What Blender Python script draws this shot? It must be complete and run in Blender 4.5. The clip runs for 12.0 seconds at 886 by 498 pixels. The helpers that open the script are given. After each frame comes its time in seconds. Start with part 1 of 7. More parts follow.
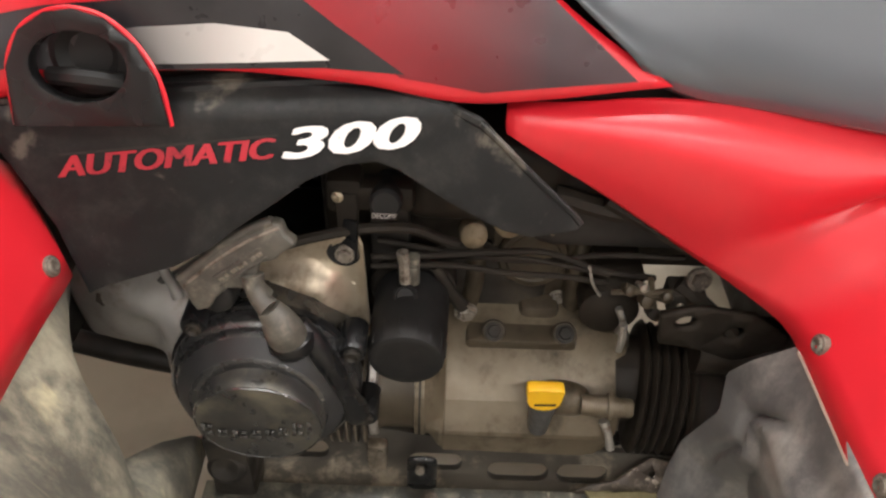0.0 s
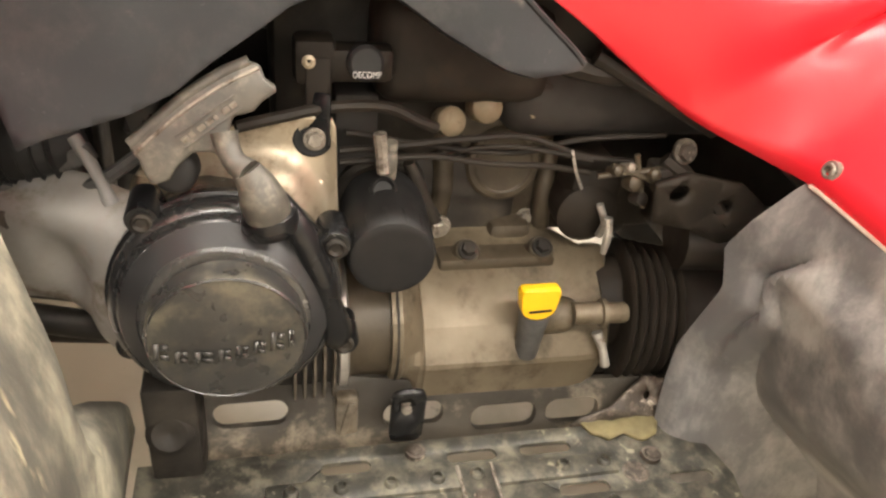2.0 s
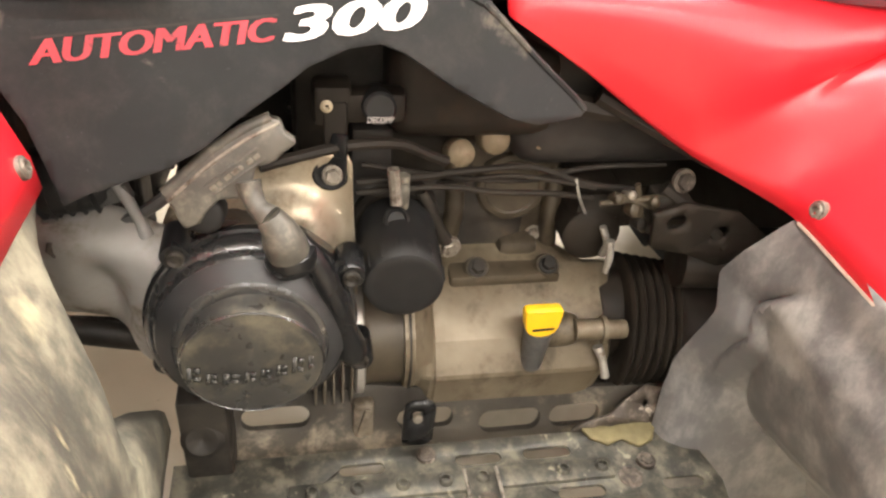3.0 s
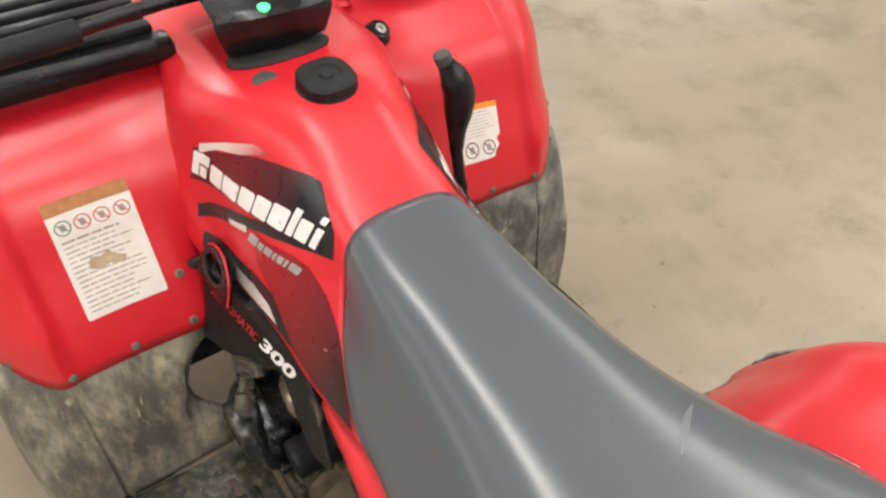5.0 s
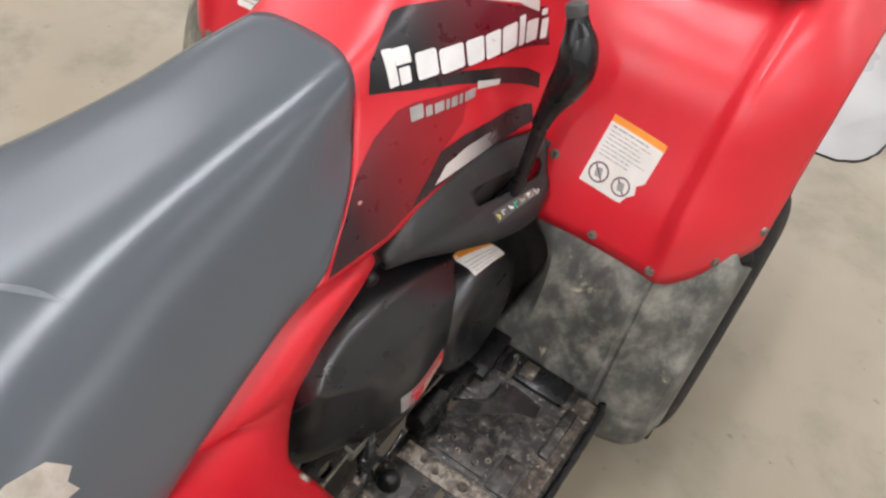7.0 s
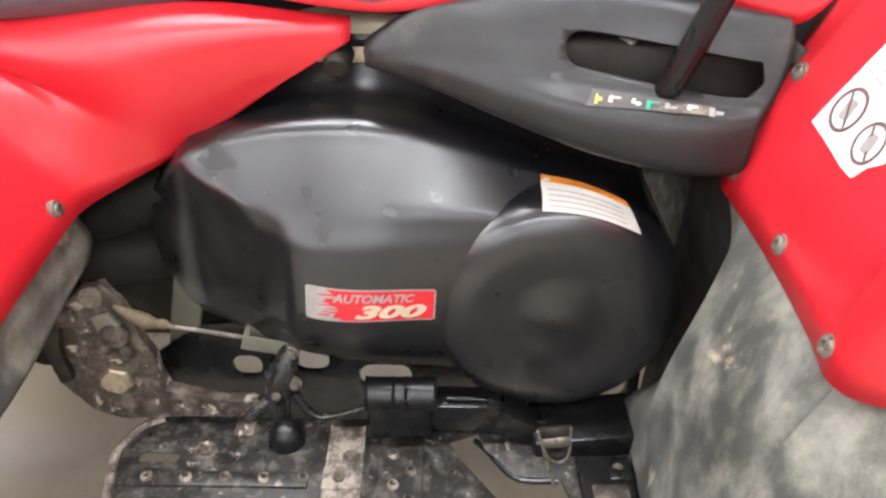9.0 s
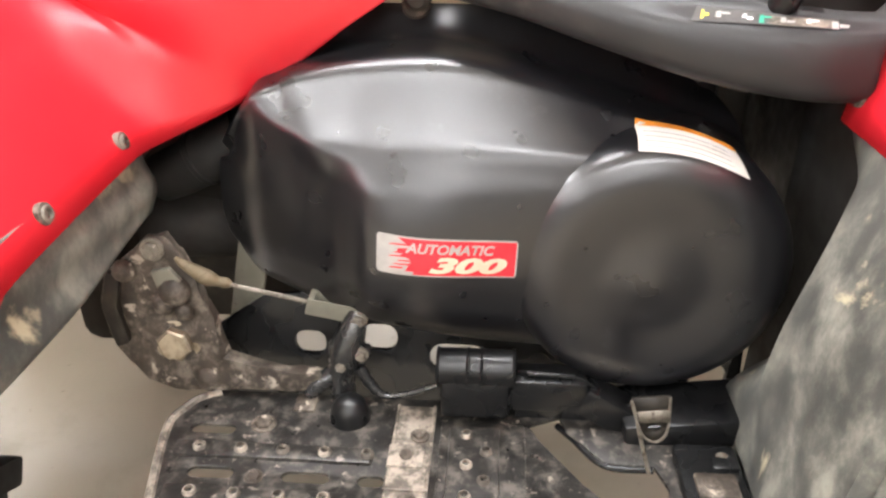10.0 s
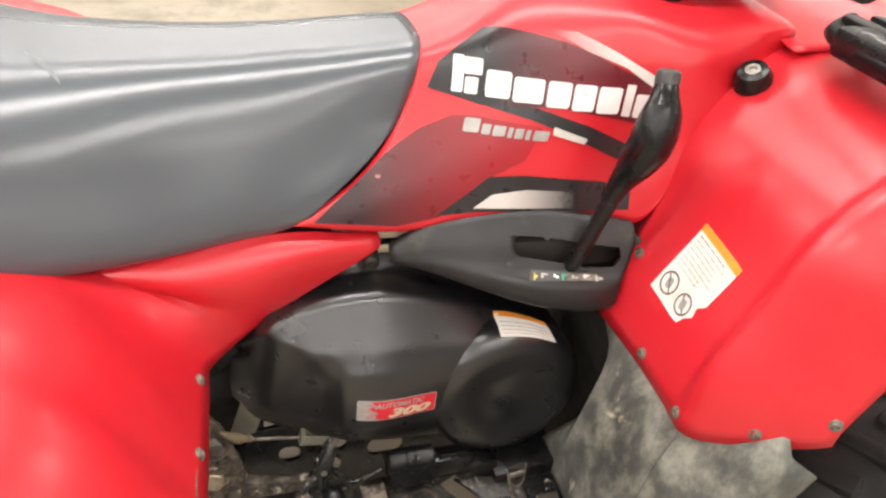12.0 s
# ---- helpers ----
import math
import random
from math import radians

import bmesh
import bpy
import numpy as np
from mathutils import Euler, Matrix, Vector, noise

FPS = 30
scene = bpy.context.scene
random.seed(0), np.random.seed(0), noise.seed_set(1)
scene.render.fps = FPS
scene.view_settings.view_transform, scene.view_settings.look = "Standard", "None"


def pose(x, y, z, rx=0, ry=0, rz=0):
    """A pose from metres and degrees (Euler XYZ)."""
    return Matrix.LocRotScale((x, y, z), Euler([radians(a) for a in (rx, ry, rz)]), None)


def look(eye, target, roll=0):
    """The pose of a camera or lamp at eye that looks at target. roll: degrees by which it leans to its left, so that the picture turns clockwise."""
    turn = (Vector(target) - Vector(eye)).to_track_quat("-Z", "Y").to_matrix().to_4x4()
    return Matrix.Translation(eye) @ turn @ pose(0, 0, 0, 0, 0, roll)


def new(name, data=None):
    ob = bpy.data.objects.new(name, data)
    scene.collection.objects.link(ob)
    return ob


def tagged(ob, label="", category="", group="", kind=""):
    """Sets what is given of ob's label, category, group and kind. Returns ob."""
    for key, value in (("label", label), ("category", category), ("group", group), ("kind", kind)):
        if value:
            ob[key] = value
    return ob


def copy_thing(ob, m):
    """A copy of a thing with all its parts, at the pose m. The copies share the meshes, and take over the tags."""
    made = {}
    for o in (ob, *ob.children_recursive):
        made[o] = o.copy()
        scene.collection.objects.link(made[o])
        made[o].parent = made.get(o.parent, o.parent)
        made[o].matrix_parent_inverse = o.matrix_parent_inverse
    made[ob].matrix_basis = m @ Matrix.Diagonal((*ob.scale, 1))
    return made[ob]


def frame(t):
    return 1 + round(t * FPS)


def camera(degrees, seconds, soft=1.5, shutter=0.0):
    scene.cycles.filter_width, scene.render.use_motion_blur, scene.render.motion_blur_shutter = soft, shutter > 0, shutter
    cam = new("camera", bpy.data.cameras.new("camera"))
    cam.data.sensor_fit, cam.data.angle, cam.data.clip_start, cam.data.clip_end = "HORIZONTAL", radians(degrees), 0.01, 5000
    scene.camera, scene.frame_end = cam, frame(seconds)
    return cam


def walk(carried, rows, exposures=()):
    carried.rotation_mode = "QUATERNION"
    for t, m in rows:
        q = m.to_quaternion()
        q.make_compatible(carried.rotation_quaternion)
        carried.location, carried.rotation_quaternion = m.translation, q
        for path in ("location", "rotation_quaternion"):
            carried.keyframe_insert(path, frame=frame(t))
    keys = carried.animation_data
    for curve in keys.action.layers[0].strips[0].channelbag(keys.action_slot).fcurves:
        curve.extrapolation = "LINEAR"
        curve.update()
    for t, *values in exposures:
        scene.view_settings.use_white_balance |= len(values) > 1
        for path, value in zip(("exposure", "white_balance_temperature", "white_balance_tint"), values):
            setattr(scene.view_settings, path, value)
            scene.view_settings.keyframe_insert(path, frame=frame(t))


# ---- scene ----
cam = camera(59.63, 12.0, 2.4)
PATH = [
    (0, (-0.6383, 0.0916, 0.9841), (0.0986, 0.0861, 0.3081), 2.31),
    (0.5, (-0.6479, 0.1233, 0.8997), (0.1124, 0.0577, 0.2535), 4.30),
    (1, (-0.6697, 0.1580, 0.8363), (0.1172, 0.0191, 0.2351), 4.82),
    (1.5, (-0.6780, 0.1804, 0.8097), (0.1326, -0.0044, 0.2541), 5.16),
    (2, (-0.6888, 0.2044, 0.7853), (0.1262, -0.0130, 0.2482), 5.90),
    (2.5, (-0.6878, 0.2186, 0.7816), (0.1253, -0.0113, 0.2469), 6.02),
    (3, (-0.6944, 0.1960, 0.8582), (0.0943, 0.0166, 0.2702), 5.26),
    (3.2, (-0.7064, 0.1589, 0.9416), (0.0484, 0.0378, 0.2969), 4.96),
    (3.5, (-0.7182, 0.0687, 1.0737), (-0.0008, 0.1041, 0.3780), -0.17),
    (3.7, (-0.7210, -0.0179, 1.1571), (-0.0262, 0.1241, 0.4520), -2.38),
    (5.3, (-0.2601, -0.6432, 1.6081), (0.0549, -0.0008, 0.9094), 2.01),
    (5.5, (-0.1696, -0.6951, 1.5934), (0.0822, -0.0248, 0.8954), 2.20),
    (6, (0.1165, -0.8350, 1.5468), (0.1778, -0.1051, 0.8660), 3.32),
    (6.5, (0.4094, -0.6861, 1.4738), (0.2720, -0.0015, 0.7581), 8.56),
    (7, (0.5648, -0.5000, 1.4198), (0.2394, 0.1077, 0.6954), 9.11),
    (7.2, (0.6453, -0.4017, 1.3899), (0.2419, 0.1319, 0.6466), 8.93),
    (8.8, (0.7784, 0.1098, 0.9433), (-0.0184, 0.1488, 0.3404), 2.07),
    (9, (0.7972, 0.1144, 0.9066), (-0.0175, 0.1340, 0.3270), 1.91),
    (9.5, (0.7944, 0.1122, 0.8355), (-0.0583, 0.0952, 0.3134), 0.48),
    (10, (0.8077, 0.1003, 0.7871), (-0.0566, 0.0387, 0.2880), 0.03),
    (10.5, (0.8158, 0.1098, 0.7806), (-0.0499, 0.0546, 0.2829), 0.60),
    (11, (0.8149, 0.1274, 0.8587), (-0.0396, 0.1364, 0.3394), 1.52),
    (11.5, (0.8710, 0.0692, 1.0462), (0.0488, 0.1859, 0.4892), 4.05),
    (12, (0.9881, -0.1655, 1.2529), (0.2127, 0.1215, 0.6905), 7.27),
]
EXPOSURES = [(0, 0.16, 6450, 10), (0.5, 0.68, 6600, 10), (1.0, 0.88, 7100, 10), (1.5, 1.08, 7000, 10), (2.5, 1.22, 7050, 10), (3.0, 1.22, 6800, 10), (3.5, 0.82, 7100, 10), (3.7, 0.5, 7000, 10), (5.3, -0.45, 6600, 10), (6.5, -0.5, 6450, 10), (7.2, -0.36, 5950, 10), (8.8, 0.62, 5950, 10), (9.5, 0.82, 6150, 10), (10.5, 1.18, 6250, 10), (11.0, 1.10, 6350, 10), (12.0, 0.14, 6600, 10)]
walk(cam, [(t, look(eye, target, roll)) for t, eye, target, roll in PATH], EXPOSURES)

# world, lamps and exposure
world = bpy.data.worlds.new("hall_air")
scene.world = world
world.use_nodes = True
world.node_tree.nodes["Background"].inputs[0].default_value = (0.9, 0.93, 1.0, 1)
world.node_tree.nodes["Background"].inputs[1].default_value = 0.05

HALL_X, HALL_Y, HALL_H = 14.0, 11.0, 4.2
# The rows at x = +-2.95 are added fill for upright faces.
LAMP_SPOTS = [(x, y) for x in (-11.8, -8.85, -5.9, -2.95, 0.0, 2.95, 5.9, 8.85, 11.8) for y in (-5.2, 0.0, 7.6)]
LAMP_WATTS = {-5.2: 140.0, 0.0: 88.0, 7.6: 122.0}


# ---- shaping tools ----
def spline(points, n):
    """n points evenly spaced along a smooth curve through the given ones."""
    p = np.array(points, float)
    if len(p) == 2:
        return p[0] + (p[1] - p[0]) * np.linspace(0, 1, n)[:, None]
    d = np.r_[0, np.cumsum(np.maximum(np.linalg.norm(np.diff(p, axis=0), axis=1), 1e-6))]
    m = np.empty_like(p)
    m[1:-1] = (p[2:] - p[:-2]) / (d[2:] - d[:-2])[:, None]
    m[0], m[-1] = (p[1] - p[0]) / (d[1] - d[0]), (p[-1] - p[-2]) / (d[-1] - d[-2])
    t = np.linspace(0, d[-1], n)
    i = np.clip(np.searchsorted(d, t, side="right") - 1, 0, len(p) - 2)
    h = (d[i + 1] - d[i])[:, None]
    s = ((t - d[i])[:, None]) / h
    return ((2 * s**3 - 3 * s**2 + 1) * p[i] + (s**3 - 2 * s**2 + s) * h * m[i]
            + (-2 * s**3 + 3 * s**2) * p[i + 1] + (s**3 - s**2) * h * m[i + 1])


def surface(rows, nu, nv):
    """A grid of nv by nu points through rows of curves."""
    r = np.array([spline(row, nu) for row in rows])
    return np.array([spline(r[:, k], nv) for k in range(nu)]).transpose(1, 0, 2)


def net(points, wrap=False, cap=False):
    """A bmesh of quads over a grid of points."""
    bm = bmesh.new()
    vs = [[bm.verts.new(p) for p in row] for row in points]
    for a, b in zip(vs, vs[1:]):
        for k in range(len(a) - (0 if wrap else 1)):
            q = (k + 1) % len(a)
            bm.faces.new((a[k], a[q], b[q], b[k]))
    if cap:
        bm.faces.new(vs[0][::-1])
        bm.faces.new(vs[-1])
    bmesh.ops.recalc_face_normals(bm, faces=bm.faces[:])
    return bm


def basis(axis):
    z = Vector(axis).normalized()
    x = z.orthogonal().normalized()
    return x, z.cross(x), z


def tube(points, radius, n=10, steps=0):
    """A round rod along a curve; points may carry their own radius as a fourth number."""
    p = np.array(points, float)
    if p.shape[1] == 3:
        p = np.c_[p, np.full(len(p), radius)]
    p = spline(p, steps or max(4, 5 * len(p))) if len(p) > 2 else spline(p, 3)
    up, rings = None, []
    for k in range(len(p)):
        d = Vector(p[min(k + 1, len(p) - 1), :3] - p[max(k - 1, 0), :3]).normalized()
        up = d.orthogonal() if up is None else up - d * up.dot(d)
        up.normalize()
        side = d.cross(up)
        rings.append([Vector(p[k, :3]) + (up * math.cos(a) + side * math.sin(a)) * p[k, 3]
                      for a in np.linspace(0, 2 * math.pi, n, endpoint=False)])
    return net(rings, wrap=True, cap=True)


def lathe(profile, centre, axis, n=40):
    """A turned shape: profile rows (distance along axis, radius)."""
    x, y, z = basis(axis)
    c = Vector(centre)
    rings = [[c + z * h + (x * math.cos(a) + y * math.sin(a)) * max(r, 1e-4)
              for a in np.linspace(0, 2 * math.pi, n, endpoint=False)] for h, r in profile]
    return net(rings, wrap=True, cap=True)


def block(lo, hi, bevel=0.0, seg=2):
    bm = bmesh.new()
    bmesh.ops.create_cube(bm, size=1)
    for v in bm.verts:
        v.co = Vector([lo[i] + (v.co[i] + 0.5) * (hi[i] - lo[i]) for i in range(3)])
    if bevel:
        bmesh.ops.bevel(bm, geom=bm.edges[:], offset=bevel, segments=seg, profile=0.5, affect="EDGES")
    return bm


def bar(a, b, w, h, bevel=0.001, roll=0.0):
    """A rectangular bar from a to b."""
    a, b = Vector(a), Vector(b)
    bm = block((-w / 2, -h / 2, 0), (w / 2, h / 2, (b - a).length), bevel)
    turn = (b - a).to_track_quat("Z", "Y").to_matrix().to_4x4()
    bmesh.ops.transform(bm, matrix=Matrix.Translation(a) @ turn @ pose(0, 0, 0, 0, 0, roll), verts=bm.verts)
    return bm


def joined(*parts):
    """Several bmeshes as one."""
    out = bmesh.new()
    for b in parts:
        me = bpy.data.meshes.new("tmp")
        b.to_mesh(me)
        b.free()
        out.from_mesh(me)
        bpy.data.meshes.remove(me)
    return out


def rounded(w, h, r, n=4):
    """The outline of a rounded rectangle about the origin."""
    r = min(r, w / 2 - 1e-5, h / 2 - 1e-5)
    out = []
    for cx, cy, a0 in ((w / 2 - r, h / 2 - r, 0), (r - w / 2, h / 2 - r, 90), (r - w / 2, r - h / 2, 180), (w / 2 - r, r - h / 2, 270)):
        out += [(cx + r * math.cos(radians(a0 + 90 * k / n)), cy + r * math.sin(radians(a0 + 90 * k / n))) for k in range(n + 1)]
    return out


def moved(loop, du, dv, turn=0.0):
    c, s = math.cos(radians(turn)), math.sin(radians(turn))
    return [(du + u * c - v * s, dv + u * s + v * c) for u, v in loop]


def cut_grid(bm, step):
    lo = [min(v.co[i] for v in bm.verts) for i in (0, 1)]
    hi = [max(v.co[i] for v in bm.verts) for i in (0, 1)]
    for i in (0, 1):
        for k in range(1, int((hi[i] - lo[i]) / step) + 1):
            co, no = [0, 0, 0], [0, 0, 0]
            co[i], no[i] = lo[i] + k * step, 1
            bmesh.ops.bisect_plane(bm, geom=bm.verts[:] + bm.edges[:] + bm.faces[:], plane_co=co, plane_no=no, dist=1e-6)


def flat(outer, holes=(), step=0.0):
    """A flat sheet in the plane z = 0 with holes."""
    bm = bmesh.new()
    for loop in (outer, *holes):
        vs = [bm.verts.new((u, v, 0)) for u, v in loop]
        for k in range(len(vs)):
            bm.edges.new((vs[k], vs[(k + 1) % len(vs)]))
    bmesh.ops.triangle_fill(bm, use_beauty=True, edges=bm.edges[:], normal=(0, 0, 1))
    if step:
        cut_grid(bm, step)
    return bm


def bent(bm, place):
    for v in bm.verts:
        v.co = Vector(place(v.co.x, v.co.y))
    bmesh.ops.recalc_face_normals(bm, faces=bm.faces[:])
    return bm


def skin(bm):
    """Something to lay labels on."""
    from mathutils.bvhtree import BVHTree
    return BVHTree.FromBMesh(bm)


def laid(bm, tree, origin, u_dir, v_dir, way, lift):
    """Lays a flat sheet on a skin: along way, from the plane through origin."""
    o, u, v, w = Vector(origin), Vector(u_dir), Vector(v_dir), Vector(way).normalized()
    last = None
    for vert in bm.verts:
        p = o + u * vert.co.x + v * vert.co.y
        hit = tree.ray_cast(p - w * 0.3, w, 0.6)
        good = hit[0] is not None and (last is None or abs((hit[0] - p).dot(w) - last) < 0.06)
        if good:
            last = (hit[0] - p).dot(w)
            n = hit[1] if hit[1].dot(w) < 0 else -hit[1]
            vert.co = hit[0] + n * lift
        else:
            near = tree.find_nearest(p + w * (last or 0.0))
            vert.co = near[0] - w * lift
    bm.normal_update()
    return bm


def lettering(text, width, height, slant=0.0, bold=0.0, step=0.0):
    """A flat mesh of writing, fitted into width by height about its lower left corner."""
    data = bpy.data.curves.new("writing", "FONT")
    data.body, data.shear, data.offset, data.resolution_u = text, slant, bold, 3
    ob = bpy.data.objects.new("writing", data)
    me = bpy.data.meshes.new_from_object(ob)
    bm = bmesh.new()
    bm.from_mesh(me)
    bpy.data.objects.remove(ob)
    bpy.data.curves.remove(data)
    bpy.data.meshes.remove(me)
    xs, ys = [v.co.x for v in bm.verts], [v.co.y for v in bm.verts]
    for v in bm.verts:
        v.co = Vector(((v.co.x - min(xs)) / (max(xs) - min(xs)) * width, (v.co.y - min(ys)) / (max(ys) - min(ys)) * height, 0))
    if step:
        cut_grid(bm, step)
    return bm


def part(name, bm, material, parent=None, label="", solid=0.0, bevel=0.0, sub=0, sharp=38.0, smooth=True):
    """Links a bmesh as one mesh object, under a thing or under a part."""
    me = bpy.data.meshes.new(name)
    bm.to_mesh(me)
    bm.free()
    if smooth:
        me.shade_smooth()
        me.set_sharp_from_angle(angle=radians(sharp))
    me.materials.append(material)
    ob = new(name, me)
    if parent is not None:
        ob.parent = parent
    if label:
        ob["label"] = label
    if solid:
        m = ob.modifiers.new("thickness", "SOLIDIFY")
        m.thickness, m.offset = solid, 0.0
    if bevel:
        m = ob.modifiers.new("edges", "BEVEL")
        m.width, m.segments, m.limit_method, m.angle_limit = bevel, 2, "ANGLE", radians(40)
    if sub:
        m = ob.modifiers.new("smooth", "SUBSURF")
        m.levels = m.render_levels = sub
    return ob


# ---- materials ----
def surface_material(name, a, b, rough=(0.35, 0.55), metal=0.0, scale=9.0, dust=None, dust_range=(0.5, 0.7), dust_scale=7.0,
                     bump=0.15, bump_scale=350.0, scratch=0.0, stretch=(1, 1, 1), spec=0.5, coat=0.0, bump_far=0.0006, stain=None, stain_range=(0.6, 0.7), stain_scale=9.0):
    """A worn surface: two tones in large clouds, fine grain, and dust or dirt lying in patches."""
    m = bpy.data.materials.new(name)
    m.use_nodes = True
    nodes, links = m.node_tree.nodes, m.node_tree.links
    bsdf = nodes["Principled BSDF"]
    coord = nodes.new("ShaderNodeTexCoord")
    place = nodes.new("ShaderNodeMapping")
    place.inputs["Scale"].default_value = stretch
    links.new(coord.outputs["Object"], place.inputs["Vector"])

    def cloud(size, detail=4.0, roughness=0.6, distortion=0.0):
        n = nodes.new("ShaderNodeTexNoise")
        n.inputs["Scale"].default_value, n.inputs["Detail"].default_value = size, detail
        n.inputs["Roughness"].default_value, n.inputs["Distortion"].default_value = roughness, distortion
        links.new(place.outputs["Vector"], n.inputs["Vector"])
        return n.outputs["Fac"]

    def ramp(source, lo, hi, low=0.0, high=1.0):
        r = nodes.new("ShaderNodeMapRange")
        r.interpolation_type = "SMOOTHSTEP"
        r.inputs["From Min"].default_value, r.inputs["From Max"].default_value = lo, hi
        r.inputs["To Min"].default_value, r.inputs["To Max"].default_value = low, high
        links.new(source, r.inputs["Value"])
        return r.outputs["Result"]

    def mixed(fac, one, two):
        x = nodes.new("ShaderNodeMix")
        x.data_type = "RGBA"
        links.new(fac, x.inputs["Factor"])
        for socket, value in ((x.inputs["A"], one), (x.inputs["B"], two)):
            if isinstance(value, tuple):
                socket.default_value = (*value, 1)
            else:
                links.new(value, socket)
        return x.outputs["Result"]

    colour = mixed(ramp(cloud(scale), 0.25, 0.75), a, b)
    fine = cloud(scale * 2.5, 2.0, 0.5)
    roughness = ramp(fine, 0.2, 0.8, *rough)
    if scratch:
        wear = ramp(cloud(scale * 22, 6.0, 0.8, 1.5), 0.61, 0.73, 0.0, scratch)
        colour = mixed(wear, colour, tuple(min(1, c * 1.6 + 0.16) for c in b))
    if dust:
        patch = ramp(cloud(dust_scale, 7.0, 0.68, 0.15), *dust_range)
        colour = mixed(patch, colour, dust)
        extra = nodes.new("ShaderNodeMath")
        extra.operation = "MULTIPLY_ADD"
        extra.use_clamp = True
        links.new(patch, extra.inputs[0])
        extra.inputs[1].default_value = 0.3
        links.new(roughness, extra.inputs[2])
        roughness = extra.outputs[0]
    if stain:
        colour = mixed(ramp(cloud(stain_scale, 5.0, 0.6, 0.4), *stain_range), colour, stain)
    links.new(colour, bsdf.inputs["Base Color"])
    links.new(roughness, bsdf.inputs["Roughness"])
    bsdf.inputs["Metallic"].default_value = metal
    bsdf.inputs["Specular IOR Level"].default_value = spec
    bsdf.inputs["Coat Weight"].default_value = coat
    bsdf.inputs["Coat Roughness"].default_value = 0.25
    if bump:
        n = nodes.new("ShaderNodeBump")
        n.inputs["Strength"].default_value, n.inputs["Distance"].default_value = bump, bump_far
        links.new(cloud(bump_scale, 3.0, 0.6), n.inputs["Height"])
        links.new(n.outputs["Normal"], bsdf.inputs["Normal"])
    return m


def glowing(name, colour, strength):
    m = bpy.data.materials.new(name)
    m.use_nodes = True
    b = m.node_tree.nodes["Principled BSDF"]
    b.inputs["Base Color"].default_value = (*colour, 1)
    b.inputs["Emission Color"].default_value = (*colour, 1)
    b.inputs["Emission Strength"].default_value = strength
    return m


def faded_print(name, a, b, y0, y1):
    """A decal film whose print runs from one colour to another along the bike."""
    m = surface_material(name, a, a, (0.25, 0.4), scale=20, bump=0.0)
    nodes, links = m.node_tree.nodes, m.node_tree.links
    coord, parts, run, mix = (nodes.new("ShaderNode" + k) for k in ("TexCoord", "SeparateXYZ", "MapRange", "Mix"))
    mix.data_type = "RGBA"
    links.new(coord.outputs["Object"], parts.inputs[0])
    links.new(parts.outputs["Y"], run.inputs["Value"])
    run.inputs["From Min"].default_value, run.inputs["From Max"].default_value = y0, y1
    links.new(run.outputs["Result"], mix.inputs["Factor"])
    mix.inputs["A"].default_value, mix.inputs["B"].default_value = (*a, 1), (*b, 1)
    links.new(mix.outputs["Result"], nodes["Principled BSDF"].inputs["Base Color"])
    return m


RED = surface_material("faded_red_plastic", (0.56, 0.011, 0.021), (0.64, 0.019, 0.031), (0.30, 0.44), scale=5, scratch=0.06, bump=0.02, bump_scale=90, spec=0.5, coat=0.24,
                       dust=(0.58, 0.13, 0.12), dust_range=(0.62, 0.95), dust_scale=4)
VINYL = surface_material("grey_seat_vinyl", (0.082, 0.095, 0.108), (0.082, 0.095, 0.108), (0.255, 0.255), scale=4, bump=0.0, spec=0.68, coat=0.14)
BLACK = surface_material("black_moulded_plastic", (0.006, 0.006, 0.0065), (0.010, 0.010, 0.010), (0.20, 0.36), scale=10, scratch=0.10, bump=0.08, bump_scale=300,
                         dust=(0.075, 0.068, 0.056), dust_range=(0.64, 1.0), dust_scale=8, spec=0.38)
CHARCOAL = surface_material("charcoal_moulded_plastic", (0.0065, 0.0065, 0.007), (0.0110, 0.0108, 0.0105), (0.28, 0.44), scale=10, scratch=0.22, bump=0.08, bump_scale=260, spec=0.22,
                            dust=(0.030, 0.028, 0.025), dust_range=(0.45, 0.80), dust_scale=24, stain=(0.085, 0.075, 0.060), stain_range=(0.60, 0.70), stain_scale=20)
GATEGREY = surface_material("grey_black_moulded_plastic", (0.017, 0.0168, 0.017), (0.027, 0.0265, 0.0265), (0.34, 0.50), scale=10, scratch=0.2, bump=0.08, bump_scale=260, spec=0.36,
                            dust=(0.085, 0.079, 0.069), dust_range=(0.54, 0.86), dust_scale=12)
SATIN = surface_material("satin_black_cover", (0.0072, 0.0070, 0.0082), (0.0102, 0.0100, 0.0110), (0.26, 0.36), scale=14, bump=0.05, bump_scale=220, spec=0.75, coat=0.30, scratch=0.08,
                         dust=(0.085, 0.083, 0.088), dust_range=(0.58, 0.95), dust_scale=22)
DUSTY = surface_material("dusty_black_plastic", (0.070, 0.068, 0.057), (0.125, 0.118, 0.099), (0.42, 0.66), scale=6, scratch=0.25, bump=0.25, bump_scale=260,
                         dust=(0.38, 0.352, 0.26), dust_range=(0.38, 0.72), dust_scale=14, stretch=(1.4, 1.0, 0.55), stain=(0.50, 0.44, 0.28), stain_range=(0.58, 0.68), stain_scale=12)
